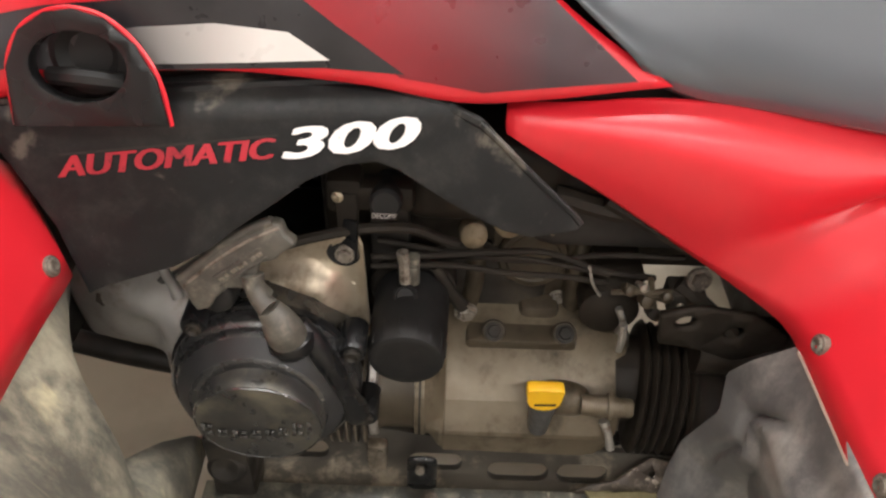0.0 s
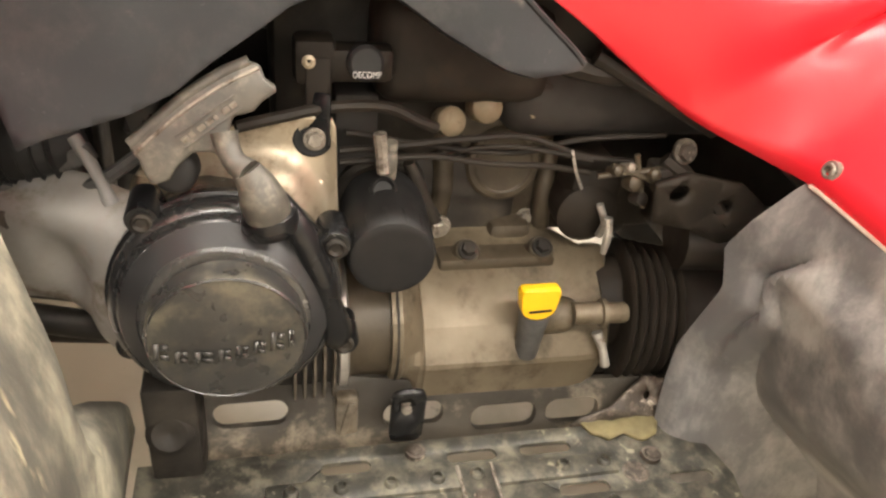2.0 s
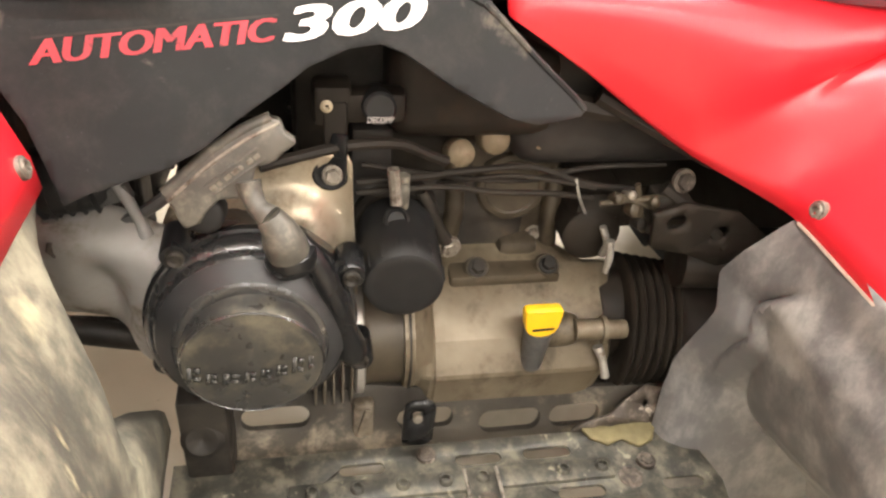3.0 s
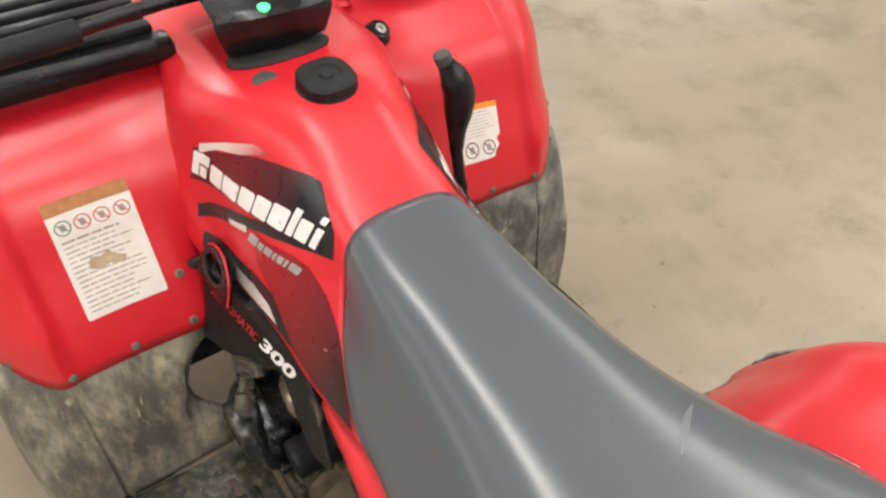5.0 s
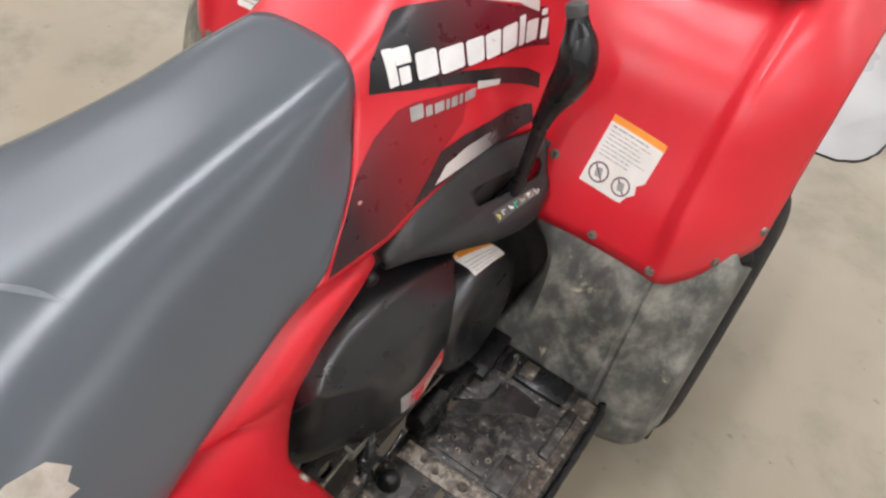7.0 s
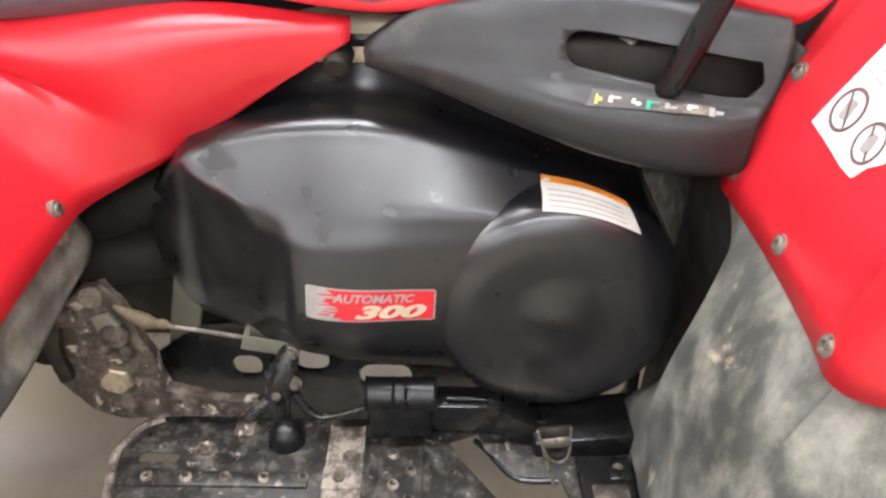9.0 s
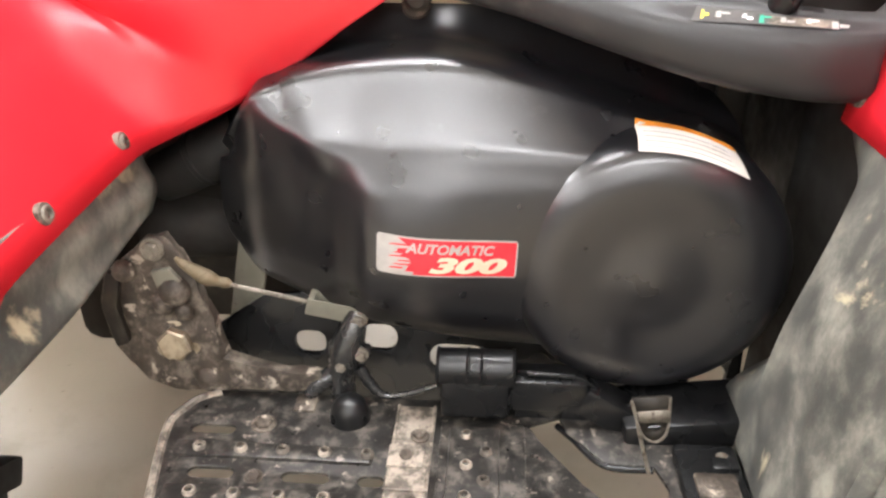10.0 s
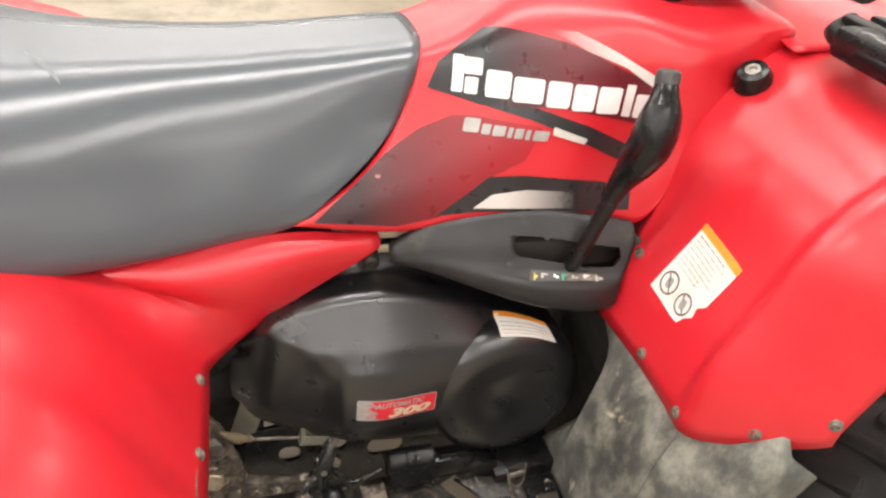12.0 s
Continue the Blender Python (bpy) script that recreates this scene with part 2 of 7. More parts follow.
REARDUST = surface_material("dusty_grey_plastic", (0.078, 0.076, 0.075), (0.135, 0.130, 0.125), (0.36, 0.58), scale=7, scratch=0.25, bump=0.2, bump_scale=260,
                            dust=(0.29, 0.277, 0.253), dust_range=(0.42, 0.72), dust_scale=16, stretch=(1.0, 1.0, 0.6))
RIGHTDUST = surface_material("dusty_weathered_plastic", (0.062, 0.064, 0.058), (0.110, 0.110, 0.098), (0.38, 0.60), scale=9, scratch=0.35, bump=0.22, bump_scale=260,
                             dust=(0.285, 0.28, 0.234), dust_range=(0.40, 0.74), dust_scale=18, stretch=(1.1, 1.0, 0.80), stain=(0.43, 0.38, 0.26), stain_range=(0.61, 0.70), stain_scale=13)
SCUFFED = surface_material("scuffed_gloss_black", (0.016, 0.0157, 0.0155), (0.026, 0.0255, 0.025), (0.20, 0.32), scale=26, scratch=0.35, bump=0.06, bump_scale=140,
                           dust=(0.15, 0.138, 0.112), dust_range=(0.60, 0.72), dust_scale=60, spec=0.8, coat=0.3)
BOLTGREY = surface_material("weathered_bolt_head", (0.17, 0.15, 0.12), (0.28, 0.25, 0.21), (0.4, 0.6), metal=0.5, scale=90, bump=0.2, bump_scale=500,
                            dust=(0.07, 0.05, 0.035), dust_range=(0.48, 0.7), dust_scale=110)
RUBBER = surface_material("black_rubber", (0.008, 0.008, 0.008), (0.018, 0.017, 0.016), (0.5, 0.72), scale=14, bump=0.2, bump_scale=300, spec=0.28,
                          dust=(0.06, 0.053, 0.044), dust_range=(0.58, 0.95), dust_scale=14)
# Oily black for parts deep in the bay, with missing shade put into it.
OILSHADE = surface_material("oily_shaded_black", (0.010, 0.0078, 0.0058), (0.022, 0.0172, 0.0125), (0.5, 0.7), scale=18, bump=0.25, bump_scale=240, spec=0.22,
                            dust=(0.036, 0.027, 0.017), dust_range=(0.56, 0.85), dust_scale=20)
CAST = surface_material("grimy_cast_aluminium", (0.19, 0.162, 0.125), (0.30, 0.262, 0.21), (0.40, 0.58), metal=0.6, scale=22, bump=0.35, bump_scale=380,
                        dust=(0.060, 0.045, 0.028), dust_range=(0.36, 0.76), dust_scale=22)
GREYCAST = surface_material("pale_grey_casting", (0.225, 0.213, 0.195), (0.32, 0.303, 0.28), (0.45, 0.62), metal=0.15, scale=14, bump=0.2, bump_scale=300,
                            dust=(0.14, 0.11, 0.078), dust_range=(0.50, 0.72), dust_scale=20)
TINPLATE = surface_material("bronzed_tin_shroud", (0.38, 0.32, 0.23), (0.50, 0.43, 0.33), (0.40, 0.55), metal=0.75, scale=14, bump=0.12, bump_scale=120,
                            dust=(0.12, 0.09, 0.055), dust_range=(0.46, 0.72), dust_scale=22)
STEEL = surface_material("dull_zinc_steel", (0.42, 0.40, 0.36), (0.55, 0.53, 0.49), (0.35, 0.55), metal=0.8, scale=40, bump=0.15, bump_scale=500,
                         dust=(0.16, 0.10, 0.06), dust_range=(0.5, 0.75), dust_scale=60)
# Oily metal, darkened further to stand in for the engine bay's shade.
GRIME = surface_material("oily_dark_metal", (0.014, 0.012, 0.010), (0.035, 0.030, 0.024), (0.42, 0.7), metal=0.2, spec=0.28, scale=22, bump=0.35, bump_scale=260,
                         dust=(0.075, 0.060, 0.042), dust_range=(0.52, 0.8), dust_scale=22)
BOARD = surface_material("muddy_black_footboard", (0.026, 0.025, 0.021), (0.052, 0.050, 0.041), (0.32, 0.56), metal=0.25, scale=34, scratch=0.6, bump=0.5, bump_scale=300,
                         dust=(0.135, 0.125, 0.092), dust_range=(0.42, 0.68), dust_scale=60, stain=(0.24, 0.22, 0.16), stain_range=(0.61, 0.69), stain_scale=70)
BOARDPINK = surface_material("scraped_muddy_footboard", (0.020, 0.0185, 0.017), (0.040, 0.037, 0.033), (0.26, 0.50), metal=0.35, scale=30, scratch=0.8, bump=0.5, bump_scale=300,
                             dust=(0.120, 0.106, 0.090), dust_range=(0.46, 0.68), dust_scale=60, stain=(0.25, 0.215, 0.18), stain_range=(0.60, 0.70), stain_scale=85)
STRAP = surface_material("pale_scraped_steel", (0.060, 0.051, 0.042), (0.15, 0.128, 0.105), (0.40, 0.62), metal=0.25, scale=40, scratch=0.5, bump=0.5, bump_scale=250,
                         dust=(0.36, 0.31, 0.255), dust_range=(0.44, 0.60), dust_scale=55)
RUSTY = surface_material("muddy_rusted_bracket", (0.026, 0.020, 0.015), (0.070, 0.054, 0.041), (0.45, 0.72), metal=0.2, scale=36, bump=0.6, bump_scale=200,
                         dust=(0.19, 0.16, 0.128), dust_range=(0.44, 0.68), dust_scale=60, stain=(0.40, 0.345, 0.28), stain_range=(0.58, 0.67), stain_scale=55)
DUSTSTEEL = surface_material("dusty_olive_steel", (0.155, 0.147, 0.112), (0.225, 0.212, 0.168), (0.5, 0.7), metal=0.2, scale=20, bump=0.2, bump_scale=300,
                             dust=(0.075, 0.062, 0.042), dust_range=(0.55, 0.75), dust_scale=40)
HANDLEDUST = surface_material("dust_coated_rubber", (0.045, 0.041, 0.034), (0.085, 0.078, 0.063), (0.40, 0.58), scratch=0.35, scale=45, bump=0.35, bump_scale=300,
                              dust=(0.20, 0.18, 0.138), dust_range=(0.46, 0.80), dust_scale=70)
FACEDUST = surface_material("dust_filmed_black_paint", (0.020, 0.019, 0.018), (0.040, 0.038, 0.034), (0.22, 0.40), scale=25, scratch=0.5, bump=0.15, bump_scale=240, spec=0.6,
                            dust=(0.13, 0.115, 0.078), dust_range=(0.44, 0.80), dust_scale=34)
# Oil-stained casting, also darkened in colour for its depth in the bay.
TOWERCAST = surface_material("oily_shaded_casting", (0.038, 0.029, 0.017), (0.072, 0.056, 0.036), (0.40, 0.60), metal=0.2, scale=16, bump=0.35, bump_scale=300,
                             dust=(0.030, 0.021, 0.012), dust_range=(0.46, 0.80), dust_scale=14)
CASECAST = surface_material("oily_cast_aluminium", (0.115, 0.090, 0.057), (0.185, 0.152, 0.106), (0.36, 0.54), metal=0.35, scale=12, bump=0.15, bump_scale=300,
                            dust=(0.040, 0.029, 0.016), dust_range=(0.44, 0.72), dust_scale=17)
OLDBRASS = surface_material("dull_brass_union", (0.125, 0.095, 0.055), (0.19, 0.15, 0.095), (0.5, 0.7), metal=0.2, scale=60, bump=0.2, bump_scale=400,
                            dust=(0.07, 0.052, 0.03), dust_range=(0.5, 0.75), dust_scale=60)
MUD = surface_material("caked_yellow_mud", (0.085, 0.07, 0.03), (0.16, 0.13, 0.06), (0.7, 0.85), scale=40, bump=0.6, bump_scale=150)
MUDRAIL = surface_material("mud_spattered_rail", (0.028, 0.024, 0.019), (0.055, 0.048, 0.038), (0.45, 0.7), metal=0.15, scale=14, bump=0.4, bump_scale=220,
                           dust=(0.20, 0.172, 0.13), dust_range=(0.52, 0.70), dust_scale=20)
YELLOW = surface_material("yellow_plastic", (0.76, 0.42, 0.01), (0.82, 0.48, 0.015), (0.35, 0.45), scale=40, bump=0.05)
PAPER = surface_material("aged_white_label", (0.68, 0.65, 0.59), (0.76, 0.735, 0.68), (0.4, 0.55), scale=30, bump=0.05,
                         dust=(0.56, 0.48, 0.36), dust_range=(0.64, 0.85), dust_scale=25)
OLDORANGE = surface_material("sun_browned_label_ink", (0.30, 0.11, 0.03), (0.44, 0.19, 0.06), (0.4, 0.55), scale=60, bump=0.0)
ORANGE = surface_material("orange_label_ink", (0.80, 0.27, 0.02), (0.84, 0.32, 0.04), (0.4, 0.55), scale=40, bump=0.0)
INK = surface_material("grey_label_ink", (0.25, 0.24, 0.23), (0.36, 0.345, 0.33), (0.45, 0.6), scale=60, bump=0.0)
DARKINK = surface_material("black_decal_film", (0.014, 0.013, 0.014), (0.03, 0.028, 0.03), (0.25, 0.4), scale=20, bump=0.0, scratch=0.15)
WHITEINK = surface_material("worn_white_decal_film", (0.74, 0.73, 0.70), (0.84, 0.83, 0.81), (0.35, 0.5), scale=30, bump=0.0,
                            dust=(0.25, 0.22, 0.21), dust_range=(0.62, 0.72), dust_scale=55)
PALEINK = surface_material("pale_grey_decal_film", (0.50, 0.48, 0.44), (0.66, 0.64, 0.60), (0.3, 0.45), scale=14, bump=0.0)
REDINK = surface_material("red_decal_film", (0.60, 0.015, 0.03), (0.70, 0.03, 0.045), (0.3, 0.45), scale=30, bump=0.0,
                          dust=(0.10, 0.02, 0.02), dust_range=(0.60, 0.72), dust_scale=60)
WORNRED = surface_material("worn_dark_red_lettering", (0.30, 0.010, 0.022), (0.44, 0.018, 0.032), (0.3, 0.45), scale=30, bump=0.0,
                           dust=(0.05, 0.012, 0.014), dust_range=(0.54, 0.68), dust_scale=70)
SILVERINK = surface_material("scuffed_silver_decal", (0.34, 0.325, 0.31), (0.46, 0.44, 0.42), (0.35, 0.5), metal=0.3, scale=40, bump=0.0)
CREAM = surface_material("cream_decal_letters", (0.56, 0.46, 0.33), (0.66, 0.56, 0.42), (0.4, 0.5), scale=40, bump=0.0)
GREENINK = surface_material("green_decal_ink", (0.03, 0.32, 0.20), (0.05, 0.40, 0.26), (0.4, 0.5), scale=40, bump=0.0)
YELLOWINK = surface_material("yellow_decal_ink", (0.62, 0.50, 0.06), (0.70, 0.58, 0.10), (0.4, 0.5), scale=40, bump=0.0)
SCUFFPINK = surface_material("pale_scuffed_print", (0.36, 0.13, 0.13), (0.48, 0.22, 0.21), (0.4, 0.5), scale=40, bump=0.0)
# Near-black for hollows, their shade put into the colour, and for a printed line.
VOID = surface_material("shade_and_print_black", (0.014, 0.012, 0.010), (0.024, 0.020, 0.016), (0.7, 0.9), scale=20, bump=0.0)
GREENLIGHT = glowing("green_indicator", (0.05, 1.0, 0.25), 3.0)
KNOBGREY = surface_material("scuffed_grey_rubber", (0.050, 0.049, 0.047), (0.085, 0.083, 0.078), (0.38, 0.55), scratch=0.4, scale=60, bump=0.3, bump_scale=400)
BANDINK = faded_print("black_to_red_print", (0.012, 0.011, 0.012), (0.13, 0.008, 0.016), 0.19, 0.29)
CORNERINK = faded_print("black_to_red_corner_print", (0.030, 0.010, 0.013), (0.44, 0.011, 0.021), 0.02, 0.27)
ARROWINK = faded_print("white_to_black_print", (0.66, 0.64, 0.61), (0.02, 0.018, 0.018), 0.21, 0.31)
SWOOSHINK = faded_print("red_to_white_print", (0.45, 0.02, 0.03), (0.66, 0.62, 0.58), 0.27, 0.36)

# ---- the hall ----
def concrete():
    m = surface_material("worn_beige_concrete", (0.29, 0.245, 0.18), (0.37, 0.315, 0.24), (0.26, 0.42), scale=0.9, bump=0.05, bump_scale=25, bump_far=0.002,
                         dust=(0.245, 0.22, 0.16), dust_range=(0.45, 0.72), dust_scale=3.2, spec=0.45)
    nodes, links = m.node_tree.nodes, m.node_tree.links
    bsdf = nodes["Principled BSDF"]
    old = bsdf.inputs["Base Color"].links[0].from_socket
    coord = nodes.new("ShaderNodeTexCoord")
    for size, lo, hi, tone in ((11.0, 0.66, 0.80, (0.15, 0.13, 0.095)), (46.0, 0.68, 0.76, (0.12, 0.10, 0.075)), (16.0, 0.70, 0.745, (0.10, 0.085, 0.065)), (1.7, 0.54, 0.78, (0.46, 0.41, 0.33))):
        n = nodes.new("ShaderNodeTexNoise")
        n.inputs["Scale"].default_value, n.inputs["Detail"].default_value = size, 5
        links.new(coord.outputs["Object"], n.inputs["Vector"])
        r = nodes.new("ShaderNodeMapRange")
        r.interpolation_type = "SMOOTHSTEP"
        r.inputs["From Min"].default_value, r.inputs["From Max"].default_value, r.inputs["To Max"].default_value = lo, hi, 0.55
        links.new(n.outputs["Fac"], r.inputs["Value"])
        x = nodes.new("ShaderNodeMix")
        x.data_type = "RGBA"
        links.new(r.outputs["Result"], x.inputs["Factor"])
        links.new(old, x.inputs["A"])
        x.inputs["B"].default_value = (*tone, 1)
        old = x.outputs["Result"]
    links.new(old, bsdf.inputs["Base Color"])
    return m


FLOOR = concrete()
PALEFLOOR = surface_material("pale_grey_sealed_concrete", (0.46, 0.45, 0.44), (0.54, 0.53, 0.52), (0.25, 0.4), scale=1.2, bump=0.1, bump_scale=60)
WALLPAINT = surface_material("light_grey_wall_paint", (0.44, 0.43, 0.40), (0.50, 0.49, 0.46), (0.6, 0.8), scale=0.7, bump=0.1, bump_scale=40)
CEILPAINT = surface_material("white_ceiling_paint", (0.66, 0.66, 0.65), (0.72, 0.72, 0.70), (0.7, 0.9), scale=0.6, bump=0.1, bump_scale=40)
LAMPFACE = glowing("lamp_diffuser", (1.0, 0.97, 0.95), 6.0)
LAMPBODY = surface_material("white_lamp_housing", (0.72, 0.72, 0.71), (0.78, 0.78, 0.77), (0.4, 0.5), scale=5, bump=0.0)

tagged(part("floor", block((-HALL_X, -HALL_Y, -0.12), (HALL_X, HALL_Y, 0.0)), FLOOR, smooth=False), "beige sealed concrete floor with stains and scuffs", "floor", kind="structure")
PATCH = [(-3.0, 1.78), (0.50, 1.79), (0.58, 1.796), (0.65, 1.805), (0.71, 1.857), (0.74, 1.92), (0.76, 2.015), (0.773, 2.152), (0.80, 2.40), (0.86, 2.75), (1.0, 6.0), (-3.0, 6.0)]
tagged(part("floor_patch", bent(flat(PATCH, step=0.5), lambda x, y: (x, y, 0.004)), PALEFLOOR, solid=0.003), "pale grey sealed floor area with a rounded corner", "floor patch", kind="structure")
tagged(part("floor_joint", tube([(x + random.uniform(-0.004, 0.004), y + random.uniform(-0.004, 0.004), 0.0015) for x, y in spline(PATCH[1:10], 40)], 0.0045, 5), GRIME), "dark ragged crack round the pale floor area", "floor joint", kind="structure")
for name, lo, hi in (("wall_north", (-HALL_X - 0.2, HALL_Y, 0), (HALL_X + 0.2, HALL_Y + 0.2, HALL_H)), ("wall_south", (-HALL_X - 0.2, -HALL_Y - 0.2, 0), (HALL_X + 0.2, -HALL_Y, HALL_H)),
                     ("wall_east", (HALL_X, -HALL_Y, 0), (HALL_X + 0.2, HALL_Y, HALL_H)), ("wall_west", (-HALL_X - 0.2, -HALL_Y, 0), (-HALL_X, HALL_Y, HALL_H))):
    tagged(part(name, block(lo, hi), WALLPAINT, smooth=False), "plain light grey painted hall wall", "wall", kind="structure")
tagged(part("ceiling", block((-HALL_X - 0.2, -HALL_Y - 0.2, HALL_H + 0.002), (HALL_X + 0.2, HALL_Y + 0.2, HALL_H + 0.2)), CEILPAINT, smooth=False), "plain white hall ceiling", "ceiling", kind="structure")


def ceiling_lamp():
    lamp = new("ceiling_lamp")
    part("housing", block((-0.18, -1.86, -0.07), (0.18, 1.86, 0.0), 0.01), LAMPBODY, lamp)
    part("diffuser", block((-0.14, -1.80, -0.082), (0.14, 1.80, -0.071), 0.003), LAMPFACE, lamp)
    return tagged(lamp, "white strip lamp with a glowing diffuser on the ceiling", "ceiling lamp", "ceiling lamps of the hall")


first_lamp = ceiling_lamp()
first_lamp.matrix_basis = pose(*LAMP_SPOTS[0], HALL_H)
for spot in LAMP_SPOTS[1:]:
    copy_thing(first_lamp, pose(*spot, HALL_H))
for spot in LAMP_SPOTS:
    light = bpy.data.lights.new("strip_light", "AREA")
    light.shape, light.size, light.size_y, light.energy, light.color = "RECTANGLE", 0.26, 3.6, LAMP_WATTS[spot[1]] * (1.15 if spot[0] == 0.0 else 0.94 if abs(spot[0]) < 4 else 0.78), (1.0, 0.97, 0.95)
    new("strip_light", light).matrix_basis = pose(*spot, HALL_H - 0.09)

# ---- the quad bike: body ----
quad = tagged(new("quad_bike"), "red utility quad bike with grey seat and dusty black plastics", "quad bike")


def screw(at, way, r=0.0075, material=None, parent=None, name="bolt"):
    """A low dished screw head with a washer."""
    bm = lathe([(-0.004, r), (0.0005, r), (0.0018, r * 0.96), (0.0022, r * 0.72), (0.0036, r * 0.64), (0.0040, r * 0.44), (0.0010, r * 0.36), (0.0008, 0.0)], at, way, 16)
    return part(name, bm, material or STEEL, parent)


def hexbolt(at, way, r, parent, material=None, name="bolt", h=0.006):
    x, y, z = basis(way)
    c = Vector(at)
    rings = [[c + z * k + (x * math.cos(a) + y * math.sin(a)) * q for a in np.linspace(0, 2 * math.pi, 6, endpoint=False)] for k, q in ((-0.004, r), (h * 0.8, r), (h, r * 0.86))]
    washer = lathe([(-0.003, r * 1.35), (0.0008, r * 1.35), (0.0012, r * 1.25)], at, way, 18)
    return part(name, joined(net(rings, wrap=True, cap=True), washer), material or STEEL, parent, sharp=25)


# front fenders
FENDER_SIDE = [(0.350, 0.560), (0.353, 0.580), (0.358, 0.600), (0.381, 0.667), (0.404, 0.715), (0.428, 0.765), (0.455, 0.832), (0.492, 0.880), (0.56, 0.925), (0.66, 0.950), (0.80, 0.955), (0.95, 0.925), (1.05, 0.87)]


def front_fender(s):
    prof = spline(FENDER_SIDE, 46)
    tang = np.gradient(prof, axis=0)
    norm = np.c_[-tang[:, 1], tang[:, 0]] / np.linalg.norm(tang, axis=1)[:, None]
    xs = np.r_[np.linspace(0.090, 0.245, 9), np.linspace(0.26, 0.435, 12), np.linspace(0.442, 0.472, 6), np.linspace(0.482, 0.525, 6), np.linspace(0.531, 0.572, 9)]
    grid = []
    for x in xs:
        rise = float(np.clip((x - 0.440) / 0.030, 0, 1))
        rise = rise * rise * (3 - 2 * rise) * 0.020
        curl = max(0.0, x - 0.470)
        lip = min(0.095, max(0.0, 0.245 - x))
        foot = 0.584 + 0.6 * max(0, x - 0.485) + 8.0 * max(0, x - 0.54) ** 2
        foot += 1.35 * lip
        col = []
        for (y, z), (ny, nz) in zip(prof, norm):
            k = rise * min(1, max(0.2, (z - 0.585) / 0.08)) - 0.004 * math.sin((x - 0.25) * 16) * (0.25 < x < 0.44)
            y2, z2 = y + ny * k + 6.0 * curl**2 + 0.45 * curl + 0.5 * lip * min(1, max(0, (0.80 - z) / 0.10)), z + nz * k - 8 * curl**2 * max(0, ny + 1)
            col.append((s * x, y2, z2))
        col = [p for p in col if p[2] > foot or p[1] > 0.50 + 2 * curl]
        col = spline([(s * x, col[0][1] - 0.0015, min(foot, col[0][2]))] + col, 44)
        grid.append(col)
    bm = net(np.array(grid))
    tree = skin(bm)
    ob = part("front_fender", bm, RED, quad, solid=0.004)
    for p, w in (((0.2535, 0.36, 0.687), (0.0, -0.9, 0.45)), ((0.259, 0.34, 0.606), (0, -1, 0.3)), ((0.356, 0.34, 0.601), (0, -1, 0.3)), ((0.457, 0.33, 0.598), (0, -1, 0.3)), ((0.529, 0.33, 0.630), (0.3, -1, 0.3))):
        hit = tree.ray_cast(Vector((s * p[0], p[1] - 0.15, p[2])), Vector((0, 1, 0)))
        at = hit[0] if hit[0] is not None else Vector((s * p[0], p[1], p[2]))
        screw(at + Vector((0, -0.002, 0.001)), (s * w[0], w[1], w[2]), 0.0078, BOLTGREY, ob)
    near = tree.find_nearest(Vector((s * 0.562, 0.467, 0.672)))
    screw(near[0] + Vector((s * 0.002, -0.001, 0)), (s * 0.85, -0.5, 0.1), 0.0078, BOLTGREY, ob)
    return ob, tree


def warning_label(tree, corner, u, v, w, h, way, parent, lift, name, rows, signs, torn=False, text_from=0.55, text_low=0.06, label="", strip=ORANGE):
    """A paper label: white sheet, orange head strip, printed lines and round signs. corner is the lower left one."""
    sheet = rounded(w, h, 0.004)
    sheet = moved(sheet, w / 2, h / 2)
    if torn:
        sheet = [(0, 0), (w * 0.62, 0), (w * 0.80, h * 0.02), (w * 0.85, h * 0.13), (w * 0.95, h * 0.22), (w * 0.90, h * 0.33), (w, h * 0.42), (w, h), (0, h)]
    o = Vector(corner)
    base = part(name, laid(flat(sheet, step=0.02), tree, o, u, v, way, lift), PAPER, parent, label)
    head = [(0, h * 0.90), (w, h * 0.90), (w, h), (0, h)]
    part("header_strip", laid(flat(head, step=0.02), tree, o, u, v, way, lift + 0.0005), strip, base)
    rnd = random.Random(int(w * 10000))
    for k in range(rows):
        y = h * (text_low + (text_from - text_low) * k / max(1, rows - 1))
        x, far, tall = w * 0.07, w * rnd.uniform(0.62, 0.93), h * (0.020 if k == rows - 1 else 0.011)
        while x < far:
            long = w * rnd.uniform(0.06, 0.17)
            part("printed_word", laid(flat([(x, y), (min(x + long, far), y), (min(x + long, far), y + tall), (x, y + tall)]), tree, o, u, v, way, lift + 0.0005), INK, base)
            x += long + w * 0.022
    for cx, cy, r, ink in signs:
        ring = [(cx * w + r * w * math.cos(a), cy * h + r * w * math.sin(a)) for a in np.linspace(0, 2 * math.pi, 22, endpoint=False)]
        hole = [(cx * w + 0.82 * r * w * math.cos(a), cy * h + 0.82 * r * w * math.sin(a)) for a in np.linspace(0, 2 * math.pi, 22, endpoint=False)]
        slash = moved(rounded(1.6 * r * w, 0.16 * r * w, 0.0003), cx * w, cy * h, -45)
        blob = moved(rounded(0.7 * r * w, 0.9 * r * w, 0.2 * r * w), cx * w, cy * h, 15)
        part("round_sign", laid(joined(flat(ring, [hole]), flat(slash)), tree, o, u, v, way, lift + 0.0006), ink, base)
        part("sign_picture", laid(flat(blob, step=0.01), tree, o, u, v, way, lift + 0.0005), INK, base)
    return base


